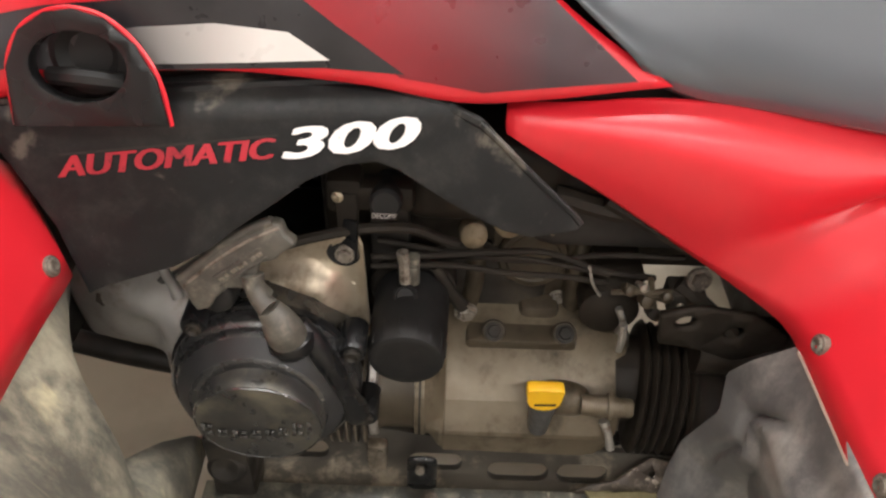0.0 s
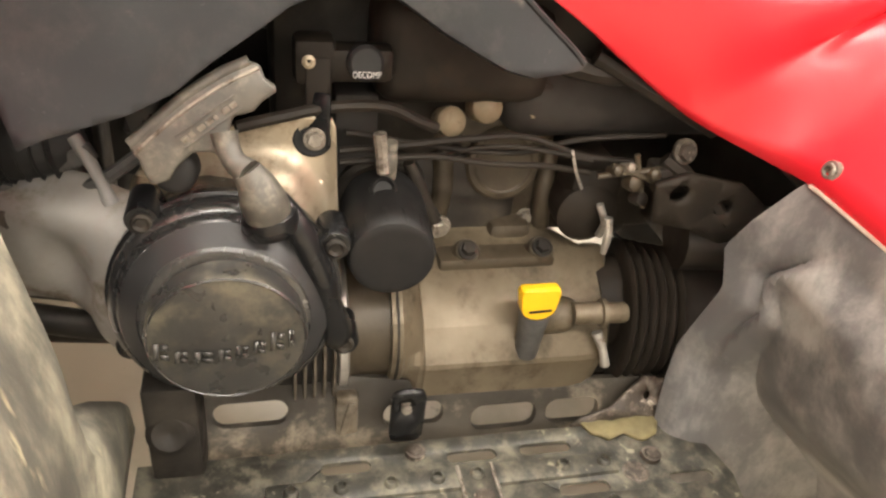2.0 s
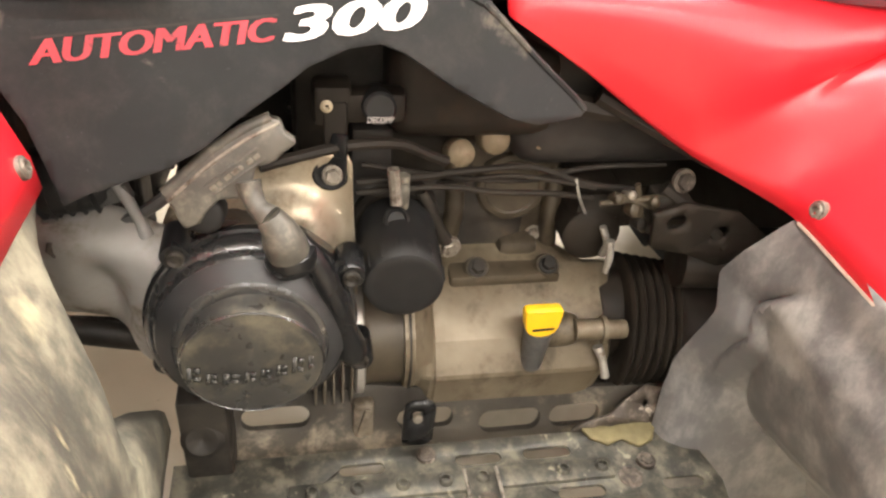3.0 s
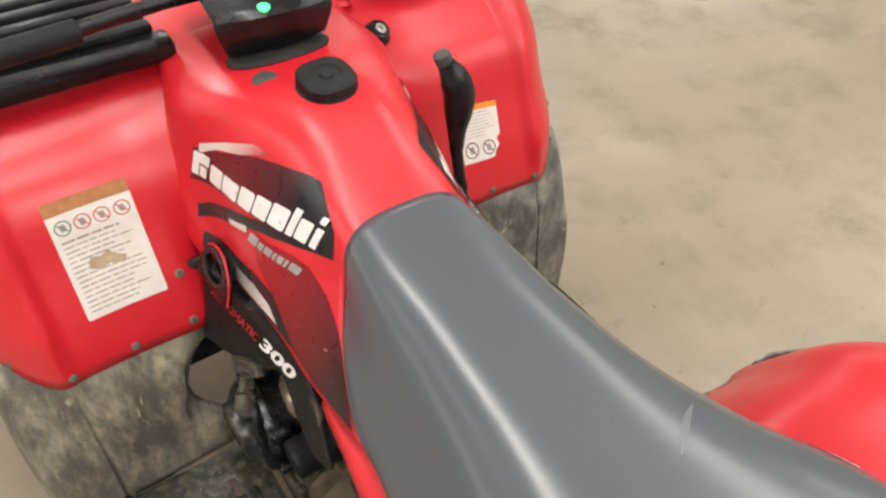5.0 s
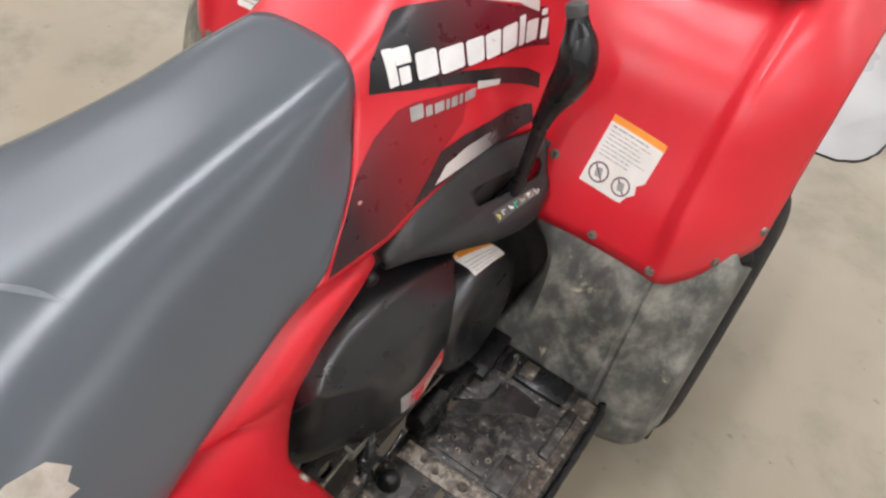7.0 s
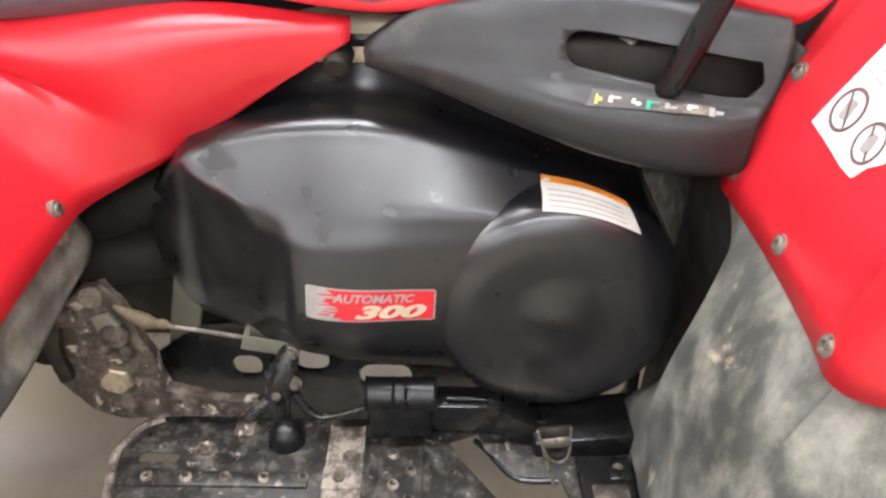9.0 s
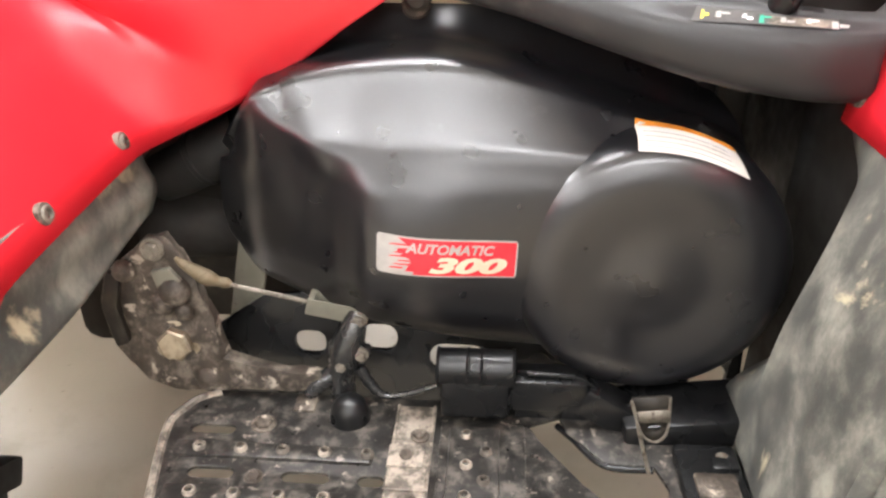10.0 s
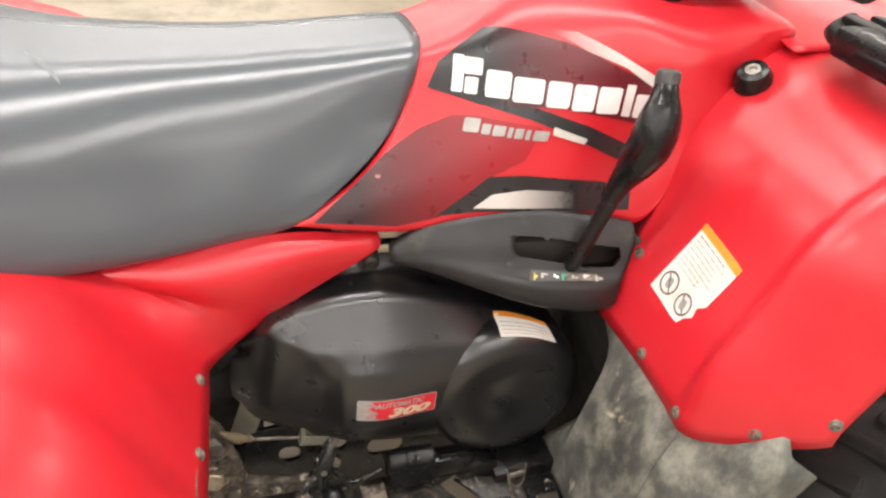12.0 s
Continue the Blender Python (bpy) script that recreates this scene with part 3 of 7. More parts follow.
SIGNRED = surface_material("faded_red_print", (0.42, 0.12, 0.12), (0.5, 0.18, 0.17), (0.45, 0.6), scale=40, bump=0.0)
SIGNGREEN = surface_material("faded_green_print", (0.10, 0.22, 0.15), (0.16, 0.28, 0.2), (0.45, 0.6), scale=40, bump=0.0)
SIGNDARK = surface_material("faded_dark_print", (0.11, 0.07, 0.07), (0.17, 0.11, 0.11), (0.45, 0.6), scale=40, bump=0.0)
fender_r, tree_fr = front_fender(1)
fender_l, tree_fl = front_fender(-1)
warning_label(tree_fr, (0.302, 0.382, 0.670), Vector((0.998, 0.0, -0.10)).normalized(), Vector((0.09, 0.45, 0.98)).normalized(), 0.089, 0.109, (0, 1, 0), quad, 0.0028,
              "warning_label", 8, [(0.24, 0.22, 0.18, SIGNDARK), (0.68, 0.21, 0.165, SIGNDARK)], torn=True, text_from=0.84, text_low=0.44, label="white warning label with a torn corner")
warning_label(tree_fl, (-0.403, 0.368, 0.669), Vector((1, 0, 0.01)).normalized(), Vector((0.01, 0.44, 0.90)).normalized(), 0.125, 0.193, (0, 1, 0), quad, 0.0028,
              "warning_label", 15, [(0.15, 0.79, 0.10, SIGNGREEN), (0.38, 0.79, 0.10, SIGNRED), (0.61, 0.79, 0.10, SIGNRED), (0.85, 0.79, 0.10, SIGNRED)], text_from=0.66, label="large white warning label with pictograms", strip=OLDORANGE)

part("label_stain", laid(flat([(0.030, 0.078), (0.044, 0.070), (0.060, 0.074), (0.082, 0.068), (0.088, 0.078), (0.072, 0.086), (0.066, 0.096), (0.052, 0.090), (0.038, 0.094)], step=0.01), tree_fl, (-0.403, 0.368, 0.669), Vector((1, 0, 0.01)).normalized(), Vector((0.01, 0.44, 0.90)).normalized(), (0, 1, 0), 0.0035), surface_material("brown_label_stain", (0.36, 0.27, 0.15), (0.50, 0.41, 0.27), (0.5, 0.6), scale=60, bump=0.0), quad, "brown stain on the large label")


# front inner flaps
def front_flap(s):
    grid = []
    for x in np.r_[np.linspace(0.245, 0.455, 16), np.linspace(0.460, 0.470, 4), np.linspace(0.48, 0.562, 9), np.linspace(0.566, 0.578, 4)]:
        out = max(0.0, x - 0.465)
        top = 0.604 + 0.6 * max(0, min(x, 0.55) - 0.485) - 1.5 * max(0, x - 0.55)
        low = 0.300 - 0.0 if x < 0.46 else 0.20 + 9.0 * max(0, x - 0.53) ** 2 * 3
        inn = max(0.0, 0.300 - x)
        col = []
        for k, q in enumerate(np.linspace(0, 1, 26)):
            z = top + (low - top) * q
            y = 0.360 - 0.042 * q - 0.012 * math.sin(math.pi * q) + 0.22 * out + 1.5 * inn * math.sin(math.pi * min(1, q * 1.1)) ** 2
            y += (0.004 if 0.463 < x < 0.468 else 0) + 0.0025 * math.sin(9 * q + 20 * x) + max(0, x - 0.564) * 2.2 + max(0, z - 0.60) * 0.35 + 0.35 * out * max(0, 1 - 2 * q) + 0.009 * max(0, 1 - 5 * q)
            edge = 0.045 * math.sin(math.pi * q) - 0.015 * q if s > 0 else float(np.interp(q, (0, 0.158, 0.25, 0.43, 0.54, 0.66, 0.75, 0.86, 1), (0, -0.010, 0.002, 0.032, 0.060, 0.052, 0.004, -0.03, -0.042)))
            xx = x + edge * max(0, 1 - (x - 0.245) / 0.10)
            col.append((s * xx, y, z))
        grid.append(col)
    return part("front_inner_flap", net(np.array(grid)), RIGHTDUST if s > 0 else DUSTY, quad, "dusty grey-black inner fender flap", solid=0.005)


flap_fr, flap_fl = front_flap(1), front_flap(-1)


# tank cover, one saddle-shaped moulding
def tank_rows(s):
    def row(*pts):
        return [(s * x, y, z) for x, y, z in pts]
    return [
        row((0, 0.108, 0.905), (0, 0.17, 0.933), (0, 0.23, 0.968), (0, 0.30, 0.985), (0, 0.36, 0.985), (0, 0.44, 0.975), (0, 0.60, 0.972)),
        row((0.045, 0.104, 0.902), (0.05, 0.17, 0.931), (0.055, 0.23, 0.965), (0.06, 0.30, 0.980), (0.07, 0.36, 0.980), (0.085, 0.44, 0.97), (0.09, 0.60, 0.968)),
        row((0.078, 0.100, 0.896), (0.084, 0.17, 0.920), (0.092, 0.23, 0.945), (0.105, 0.30, 0.960), (0.125, 0.37, 0.965), (0.15, 0.46, 0.955), (0.155, 0.60, 0.962)),
        row((0.094, 0.095, 0.872), (0.105, 0.16, 0.888), (0.118, 0.23, 0.908), (0.134, 0.30, 0.922), (0.150, 0.38, 0.93), (0.176, 0.47, 0.935), (0.150, 0.60, 0.940)),
        row((0.104, 0.086, 0.845), (0.121, 0.16, 0.855), (0.136, 0.23, 0.870), (0.150, 0.30, 0.880), (0.163, 0.38, 0.885), (0.183, 0.47, 0.905), (0.155, 0.59, 0.925)),
        row((0.122, 0.062, 0.805), (0.138, 0.14, 0.815), (0.153, 0.22, 0.825), (0.165, 0.30, 0.832), (0.175, 0.38, 0.83), (0.195, 0.46, 0.85), (0.168, 0.56, 0.895)),
        row((0.146, 0.015, 0.760), (0.157, 0.11, 0.765), (0.167, 0.20, 0.775), (0.176, 0.29, 0.780), (0.186, 0.375, 0.775), (0.206, 0.43, 0.79), (0.200, 0.50, 0.868)),
        row((0.172, -0.064, 0.714), (0.177, 0.071, 0.699), (0.179, 0.150, 0.712), (0.185, 0.25, 0.722), (0.195, 0.34, 0.717), (0.214, 0.40, 0.712), (0.218, 0.45, 0.80)),
    ]


def tank_cover():
    right, left = surface(tank_rows(1), 48, 38), surface(tank_rows(-1), 48, 38)
    bm = net(np.concatenate([left[:0:-1], right]))
    tree = skin(bm)
    return part("tank_cover", bm, RED, quad, solid=0.004), tree


tank, tree_tank = tank_cover()


def tank_graphics(s):
    # drawn as seen from the side: u along y, v along z
    o, u, v, way = (s * 0.30, 0, 0), (0, 1, 0), (0, 0, 1), (-s, 0, 0)

    def film(name, loop, material, lift, holes=()):
        part(name, laid(flat(loop, holes, step=0.007), tree_tank, o, u, v, way, lift), material, tank)

    # the upper films wrap over the shoulder of the tank, so they are laid on from obliquely above
    slant_o, slant_v, slant_way = (s * 0.12, 0, 0.9), (-s * 0.66, 0, 0.75), (-s * 0.75, 0, -0.66)
    for name, loop, ink, lift in (
        ("dark_band", [(0.113, -0.014), (0.128, 0.016), (0.146, 0.028), (0.188, 0.055), (0.204, 0.053), (0.25, 0.0365), (0.283, 0.0235), (0.318, 0.005), (0.356, -0.015), (0.400, -0.035), (0.416, -0.042), (0.420, -0.094), (0.393, -0.082), (0.363, -0.073), (0.323, -0.065), (0.285, -0.056), (0.249, -0.051), (0.213, -0.050), (0.178, -0.041), (0.144, -0.026)], BANDINK, 0.0032),
        ("pale_swoosh", [(0.264, 0.0405), (0.298, 0.034), (0.354, 0.0015), (0.402, -0.028), (0.402, -0.042), (0.363, -0.0146), (0.311, 0.0085)], SWOOSHINK, 0.0038),
    ):
        part(name, laid(flat(loop, step=0.006), tree_tank, slant_o, u, slant_v, slant_way, lift), ink, tank)
    film("dark_swoosh", [(0.180, 0.853), (0.213, 0.854), (0.249, 0.855), (0.317, 0.837), (0.379, 0.812), (0.404, 0.796), (0.400, 0.775), (0.367, 0.792), (0.287, 0.826), (0.240, 0.841)], DARKINK, 0.0035)
    film("pale_dash", [(0.272, 0.834), (0.318, 0.820), (0.314, 0.813), (0.270, 0.824)], PALEINK, 0.0038)
    film("dark_corner", [(-0.040, 0.716), (0.015, 0.756), (0.057, 0.790), (0.10, 0.819), (0.143, 0.838), (0.170, 0.840), (0.257, 0.832), (0.235, 0.790), (0.186, 0.766), (0.163, 0.746), (0.122, 0.716), (0.066, 0.706)], CORNERINK, 0.0030)
    film("dark_arrow", [(0.119, 0.718), (0.163, 0.749), (0.189, 0.769), (0.238, 0.771), (0.343, 0.763), (0.385, 0.756), (0.385, 0.728), (0.331, 0.722), (0.219, 0.723), (0.172, 0.723)], DARKINK, 0.0034)
    film("pale_arrow", [(0.168, 0.728), (0.194, 0.746), (0.24, 0.752), (0.288, 0.750), (0.333, 0.744), (0.323, 0.726), (0.218, 0.727)], ARROWINK, 0.0038)
    # the worn brand and model marks: plain blocks along a falling line
    big = [(0.142, 0.014, 0.0, 0.040), (0.159, 0.022, 0.022, 0.018), (0.158, 0.016, 0.0, 0.019), (0.183, 0.031, 0.0, 0.031), (0.217, 0.038, 0.0, 0.029), (0.259, 0.030, 0.0, 0.031), (0.292, 0.029, 0.0, 0.032), (0.324, 0.031, 0.0, 0.033), (0.359, 0.012, 0.0, 0.040), (0.374, 0.022, 0.0, 0.030), (0.402, 0.012, 0.0, 0.028), (0.405, 0.010, 0.033, 0.009)]
    small = [(0.154, 0.020, 0.0, 0.016), (0.177, 0.011, 0.0, 0.012), (0.191, 0.016, 0.0, 0.012), (0.210, 0.006, 0.0, 0.012), (0.219, 0.011, 0.0, 0.012), (0.233, 0.006, 0.0, 0.012), (0.243, 0.020, 0.0, 0.012)]
    for marks, name, ink, slant, far, base, fall in ((big, "brand_block", WHITEINK, 0.14, 0.559, 0.8645, 0.064), (small, "model_block", SILVERINK, 0.30, 0.418, 0.8215, 0.055)):
        for u0, w, dv, h in marks:
            if s < 0:
                u0 = far - u0 - w
            v0 = base + dv - fall * (u0 - 0.142)
            outline = [(x + s * slant * (y + h / 2), y) for x, y in rounded(w, h, min(w, h) * 0.14)]
            part(name, laid(flat(moved(outline, u0 + w / 2, v0 + h / 2), step=0.008), tree_tank, o, u, v, way, 0.0044), ink, tank)
    film("scuff_spot", moved(rounded(0.007, 0.0035, 0.0012), 0.062 if s < 0 else 0.045, 0.765), SCUFFPINK, 0.0042)


tank_graphics(1)
tank_graphics(-1)

# fuel cap
cap_c = Vector((0.006, 0.318, 0.983))
CAP_UP = (0, -0.10, 1)
rings, (cx_, cy_, cz_) = [], basis(CAP_UP)
for h, r, amp in ((-0.01, 0.046, 0), (0.006, 0.048, 0), (0.008, 0.046, 0.05), (0.030, 0.045, 0.05), (0.035, 0.041, 0.05), (0.036, 0.026, 0), (0.031, 0.022, 0), (0.031, 0.012, 0), (0.037, 0.009, 0), (0.037, 0.0005, 0)):
    rings.append([cap_c + cz_ * h * 0.66 + (cx_ * math.cos(a) + cy_ * math.sin(a)) * (r * 0.93 * (1 + amp * math.copysign(abs(math.cos(4 * a)) ** 0.7, math.cos(4 * a)))) for a in np.linspace(0, 2 * math.pi, 84, endpoint=False)])
part("fuel_cap", net(rings, wrap=True, cap=True), RUBBER, quad, "black ribbed screw-on fuel cap")
part("badge_plate", lathe([(-0.004, 0.019), (0.001, 0.019), (0.002, 0.016), (0.002, 0.0)], (-0.058, 0.388, 0.9800), (-0.10, -0.05, 1), 20), KNOBGREY, quad, "small dull oval plate beside the fuel cap")

# ignition switch on the fender
key = part("key_switch", lathe([(-0.04, 0.024), (0.002, 0.024), (0.006, 0.021), (0.013, 0.019), (0.015, 0.012), (0.011, 0.010), (0.010, 0.0)], (0.202, 0.518, 0.916), (0.2, -0.5, 0.85), 26), BLACK, quad, "black ignition switch")
part("key_barrel", lathe([(0.009, 0.0095), (0.0155, 0.0095), (0.0155, 0.006), (0.011, 0.005), (0.011, 0)], (0.202, 0.518, 0.916), (0.2, -0.5, 0.85), 20), STEEL, key, "steel key barrel")


# seat
def seat_rows(s):
    def row(*pts):
        return [(s * x, y, z) for x, y, z in pts]
    return [
        row((0, 0.117, 0.910), (0, 0.05, 0.902), (0, -0.05, 0.893), (0, -0.18, 0.886), (0, -0.32, 0.888), (0, -0.46, 0.900), (0, -0.62, 0.915), (0, -0.78, 0.915)),
        row((0.058, 0.114, 0.908), (0.058, 0.05, 0.902), (0.055, -0.05, 0.893), (0.065, -0.18, 0.886), (0.085, -0.32, 0.886), (0.12, -0.46, 0.896), (0.14, -0.62, 0.91), (0.14, -0.78, 0.91)),
        row((0.086, 0.104, 0.898), (0.088, 0.04, 0.894), (0.088, -0.07, 0.884), (0.106, -0.22, 0.874), (0.140, -0.34, 0.870), (0.190, -0.46, 0.878), (0.215, -0.62, 0.89), (0.21, -0.78, 0.89)),
        row((0.095, 0.097, 0.878), (0.105, 0.030, 0.866), (0.120, -0.080, 0.846), (0.144, -0.220, 0.832), (0.186, -0.340, 0.826), (0.234, -0.460, 0.835), (0.256, -0.620, 0.840), (0.256, -0.780, 0.840)),
        row((0.101, 0.085, 0.838), (0.125, 0.020, 0.812), (0.149, -0.090, 0.788), (0.173, -0.220, 0.772), (0.216, -0.340, 0.768), (0.261, -0.460, 0.780), (0.281, -0.620, 0.790), (0.281, -0.780, 0.790)),
        row((0.132, 0.045, 0.793), (0.153, -0.010, 0.765), (0.170, -0.100, 0.738), (0.194, -0.220, 0.724), (0.234, -0.340, 0.722), (0.272, -0.460, 0.735), (0.287, -0.620, 0.750), (0.282, -0.780, 0.750)),
        row((0.172, -0.052, 0.718), (0.174, -0.080, 0.710), (0.176, -0.140, 0.700), (0.192, -0.230, 0.692), (0.222, -0.340, 0.698), (0.252, -0.460, 0.715), (0.264, -0.620, 0.730), (0.264, -0.780, 0.730)),
        row((0.155, -0.050, 0.712), (0.158, -0.08, 0.700), (0.160, -0.14, 0.690), (0.172, -0.23, 0.684), (0.20, -0.34, 0.69), (0.225, -0.46, 0.705), (0.24, -0.62, 0.72), (0.24, -0.78, 0.72)),
    ]


right, left = surface(seat_rows(1), 60, 44), surface(seat_rows(-1), 60, 44)
saddle = np.concatenate([left[:0:-1], right])
for _ in range(9):
    saddle[1:-1] = 0.25 * saddle[:-2] + 0.5 * saddle[1:-1] + 0.25 * saddle[2:]
bm = net(saddle)
bm.faces.new([v for v in bm.verts[:]][0:0] or [bm.verts.new(p) for p in ((-0.24, -0.78, 0.72), (0.24, -0.78, 0.72), (0.14, -0.78, 0.91), (-0.14, -0.78, 0.91))])
tree_seat = skin(bm)
seat = part("seat", bm, VINYL, quad, "long grey vinyl seat with scuffs", solid=0.006, sharp=60)
SCUFF = surface_material("scuffed_pale_vinyl", (0.108, 0.121, 0.135), (0.145, 0.158, 0.170), (0.38, 0.46), scale=60, bump=0.1)
TEAR = surface_material("exposed_seat_foam", (0.34, 0.31, 0.25), (0.46, 0.42, 0.36), (0.8, 0.9), scale=60, bump=0.4)
for pts, wd in (([(0.048, -0.351), (0.069, -0.335), (0.09, -0.321), (0.111, -0.31)], 0.0050), ([(-0.145, -0.447), (-0.098, -0.429), (-0.048, -0.411), (-0.001, -0.391)], 0.0055)):
    mid = spline(pts, 16)
    wide = wd * np.sin(np.linspace(0.1, 3.05, 16))
    loop = [(x, y + w) for (x, y), w in zip(mid, wide)] + [(x, y - w) for (x, y), w in list(zip(mid, wide))[::-1]]
    part("scuff_mark", laid(flat(loop), tree_seat, (0, 0, 1.1), (1, 0, 0), (0, 1, 0), (0, 0, -1), 0.0036), SCUFF, seat)
tear = [(0.200, -0.405), (0.207, -0.392), (0.214, -0.402), (0.219, -0.398), (0.225, -0.422), (0.219, -0.452), (0.208, -0.458), (0.202, -0.435)]
part("torn_patch", laid(flat(tear, step=0.01), tree_seat, (0, 0, 1.1), (1, 0, 0), (0, 1, 0), (0, 0, -1), 0.0036), TEAR, seat, "pale torn patch in the seat cover")


# rear fenders with the side tongue
PALEEDGE = surface_material("pale_scuffed_edge", (0.40, 0.30, 0.24), (0.55, 0.44, 0.36), (0.5, 0.65), scale=60, bump=0.2)


def rear_fender(s):
    cols = [
        [(0.175, 0.046, 0.674), (0.174, 0.047, 0.680), (0.170, 0.047, 0.686), (0.160, 0.046, 0.688)],
        [(0.178, 0.017, 0.656), (0.180, 0.012, 0.670), (0.177, 0.005, 0.685), (0.162, 0.0, 0.692)],
        [(0.178, -0.019, 0.633), (0.184, -0.028, 0.655), (0.184, -0.035, 0.684), (0.162, -0.05, 0.698)],
        [(0.176, -0.062, 0.602), (0.188, -0.072, 0.633), (0.192, -0.095, 0.676), (0.165, -0.12, 0.698)],
        [(0.184, -0.120, 0.564), (0.198, -0.143, 0.605), (0.204, -0.185, 0.662), (0.165, -0.24, 0.696)],
        [(0.222, -0.174, 0.543), (0.230, -0.212, 0.595), (0.230, -0.262, 0.658), (0.20, -0.318, 0.700), (0.175, -0.40, 0.72)],
        [(0.243, -0.181, 0.543), (0.248, -0.222, 0.598), (0.250, -0.273, 0.662), (0.225, -0.325, 0.706), (0.205, -0.45, 0.735)],
        [(0.268, -0.181, 0.545), (0.270, -0.223, 0.600), (0.268, -0.276, 0.666), (0.255, -0.33, 0.712), (0.235, -0.50, 0.750)],
        [(0.320, -0.184, 0.542), (0.318, -0.226, 0.605), (0.314, -0.279, 0.680), (0.305, -0.325, 0.728), (0.30, -0.50, 0.765)],
        [(0.375, -0.187, 0.538), (0.372, -0.228, 0.605), (0.368, -0.281, 0.686), (0.362, -0.328, 0.738), (0.36, -0.50, 0.775)],
        [(0.440, -0.190, 0.532), (0.436, -0.230, 0.605), (0.432, -0.283, 0.688), (0.430, -0.33, 0.742), (0.43, -0.50, 0.780)],
        [(0.462, -0.184, 0.530), (0.460, -0.221, 0.605), (0.455, -0.267, 0.690), (0.452, -0.318, 0.752), (0.45, -0.50, 0.790)],
        [(0.520, -0.188, 0.525), (0.520, -0.236, 0.605), (0.518, -0.290, 0.690), (0.515, -0.345, 0.746), (0.51, -0.50, 0.783)],
        [(0.575, -0.205, 0.520), (0.577, -0.255, 0.595), (0.578, -0.315, 0.668), (0.578, -0.375, 0.72), (0.575, -0.52, 0.755)],
        [(0.598, -0.232, 0.52), (0.602, -0.285, 0.58), (0.604, -0.345, 0.635), (0.604, -0.41, 0.68), (0.60, -0.52, 0.72)],
    ]
    cols = [[(s * x, y, z) for x, y, z in c] + ([(s * c[-1][0], -0.72, c[-1][2] + 0.01), (s * c[-1][0], -0.92, c[-1][2] - 0.03)] if len(c) == 5 else []) for c in cols]
    head = np.array([spline(c, 40) for c in cols])
    grid = np.array([spline(head[:, k], 70) for k in range(40)])
    for _ in range(14):
        grid[1:-1, 1:-1] = 0.5 * grid[1:-1, 1:-1] + 0.125 * (grid[:-2, 1:-1] + grid[2:, 1:-1] + grid[1:-1, :-2] + grid[1:-1, 2:])
    bm = net(grid)
    tree = skin(bm)
    ob = part("rear_fender", bm, RED, quad, solid=0.004)
    if s < 0:
        rim = [tuple(p) for p in grid[0] if 0.25 < -p[0] < 0.56]
        part("worn_edge", tube(rim, 0.0022, 6), PALEEDGE, ob, "pale scuffed fender edge")
    for x, z in ((0.264, 0.558), (0.375, 0.552), (0.50, 0.545)):
        hit = tree.ray_cast(Vector((s * x, 0.1, z)), Vector((0, -1, 0)))
        if hit[0] is not None:
            screw(hit[0] + Vector((0, 0.002, 0.0005)), (0, 0.97, 0.24), 0.0085, BOLTGREY, ob)
    return ob, tree


rear_r, tree_rr = rear_fender(1)
rear_l, tree_rl = rear_fender(-1)
warning_label(tree_rl, (-0.407, -0.206, 0.577), Vector((0.985, 0.0, 0.08)).normalized(), Vector((0.05, -0.55, 0.83)).normalized(), 0.092, 0.112, (0, -1, 0), quad, 0.0028, "notice_label", 8, [], text_from=0.85, label="white printed notice label")


def blend(stops, v):
    """Straight runs between (place, value) stops."""
    return float(np.interp(v, [a for a, _ in stops], [b for _, b in stops]))


def rear_flap_left():
    edge = [(0.20, 0.240), (0.278, 0.234), (0.338, 0.224), (0.365, 0.220), (0.40, 0.228), (0.44, 0.238), (0.467, 0.218), (0.50, 0.232), (0.549, 0.256), (0.556, 0.262)]
    lean = [(0.20, -0.135), (0.33, -0.138), (0.38, -0.144), (0.43, -0.155), (0.50, -0.168), (0.546, -0.182)]
    lip = [(0.20, 0.024), (0.30, 0.026), (0.36, 0.022), (0.41, 0.026), (0.46, 0.040), (0.50, 0.060), (0.556, 0.10)]
    grid = []
    for w in np.linspace(0, 1, 64) ** 1.35:
        col = []
        for z in np.linspace(0.546, 0.205, 60):
            x0, near = blend(edge, z), blend(lean, z)
            x = x0 + (0.60 - x0) * w
            d = x - x0 - blend(lip, z)
            calm = min(1.0, max(0.0, (0.545 - z) / 0.05))
            # a rolled lip, a sharp crease beside it, and a pillow that draws in under two long folds
            fade = min(1.0, max(0.0, (0.512 - z) / 0.03))
            step = 0.012 * fade * (1 / (1 + math.exp(-d / 0.003))) - 0.014 * fade * math.exp(-(d / 0.006) ** 2)
            brow = 0.492 - 0.41 * (x - 0.303)
            peak = -0.36 * 0.004 * math.log1p(math.exp((brow - z) / 0.004)) * min(1.0, max(0.0, d / 0.02))
            sag = 0.344 + 0.37 * (x - 0.266)
            hang = -0.60 * 0.005 * math.log1p(math.exp((sag - max(z, sag - 0.10)) / 0.005)) * min(1.0, max(0.0, d / 0.02))
            y = near + (-0.191 - near) * (1 - math.exp(-w * 2.2)) / (1 - math.exp(-2.2)) + calm * (step + peak + hang) + 0.0015 * math.sin(31 * z + 25 * x) - 0.003 * max(0.0, (z - 0.536) / 0.010)
            col.append((-x, y - 0.22 * w * w * max(0.0, w - 0.8), z))
        grid.append(col)
    return part("rear_inner_flap", net(np.array(grid)), REARDUST, quad, "creased dusty grey rear inner fender flap", solid=0.005)


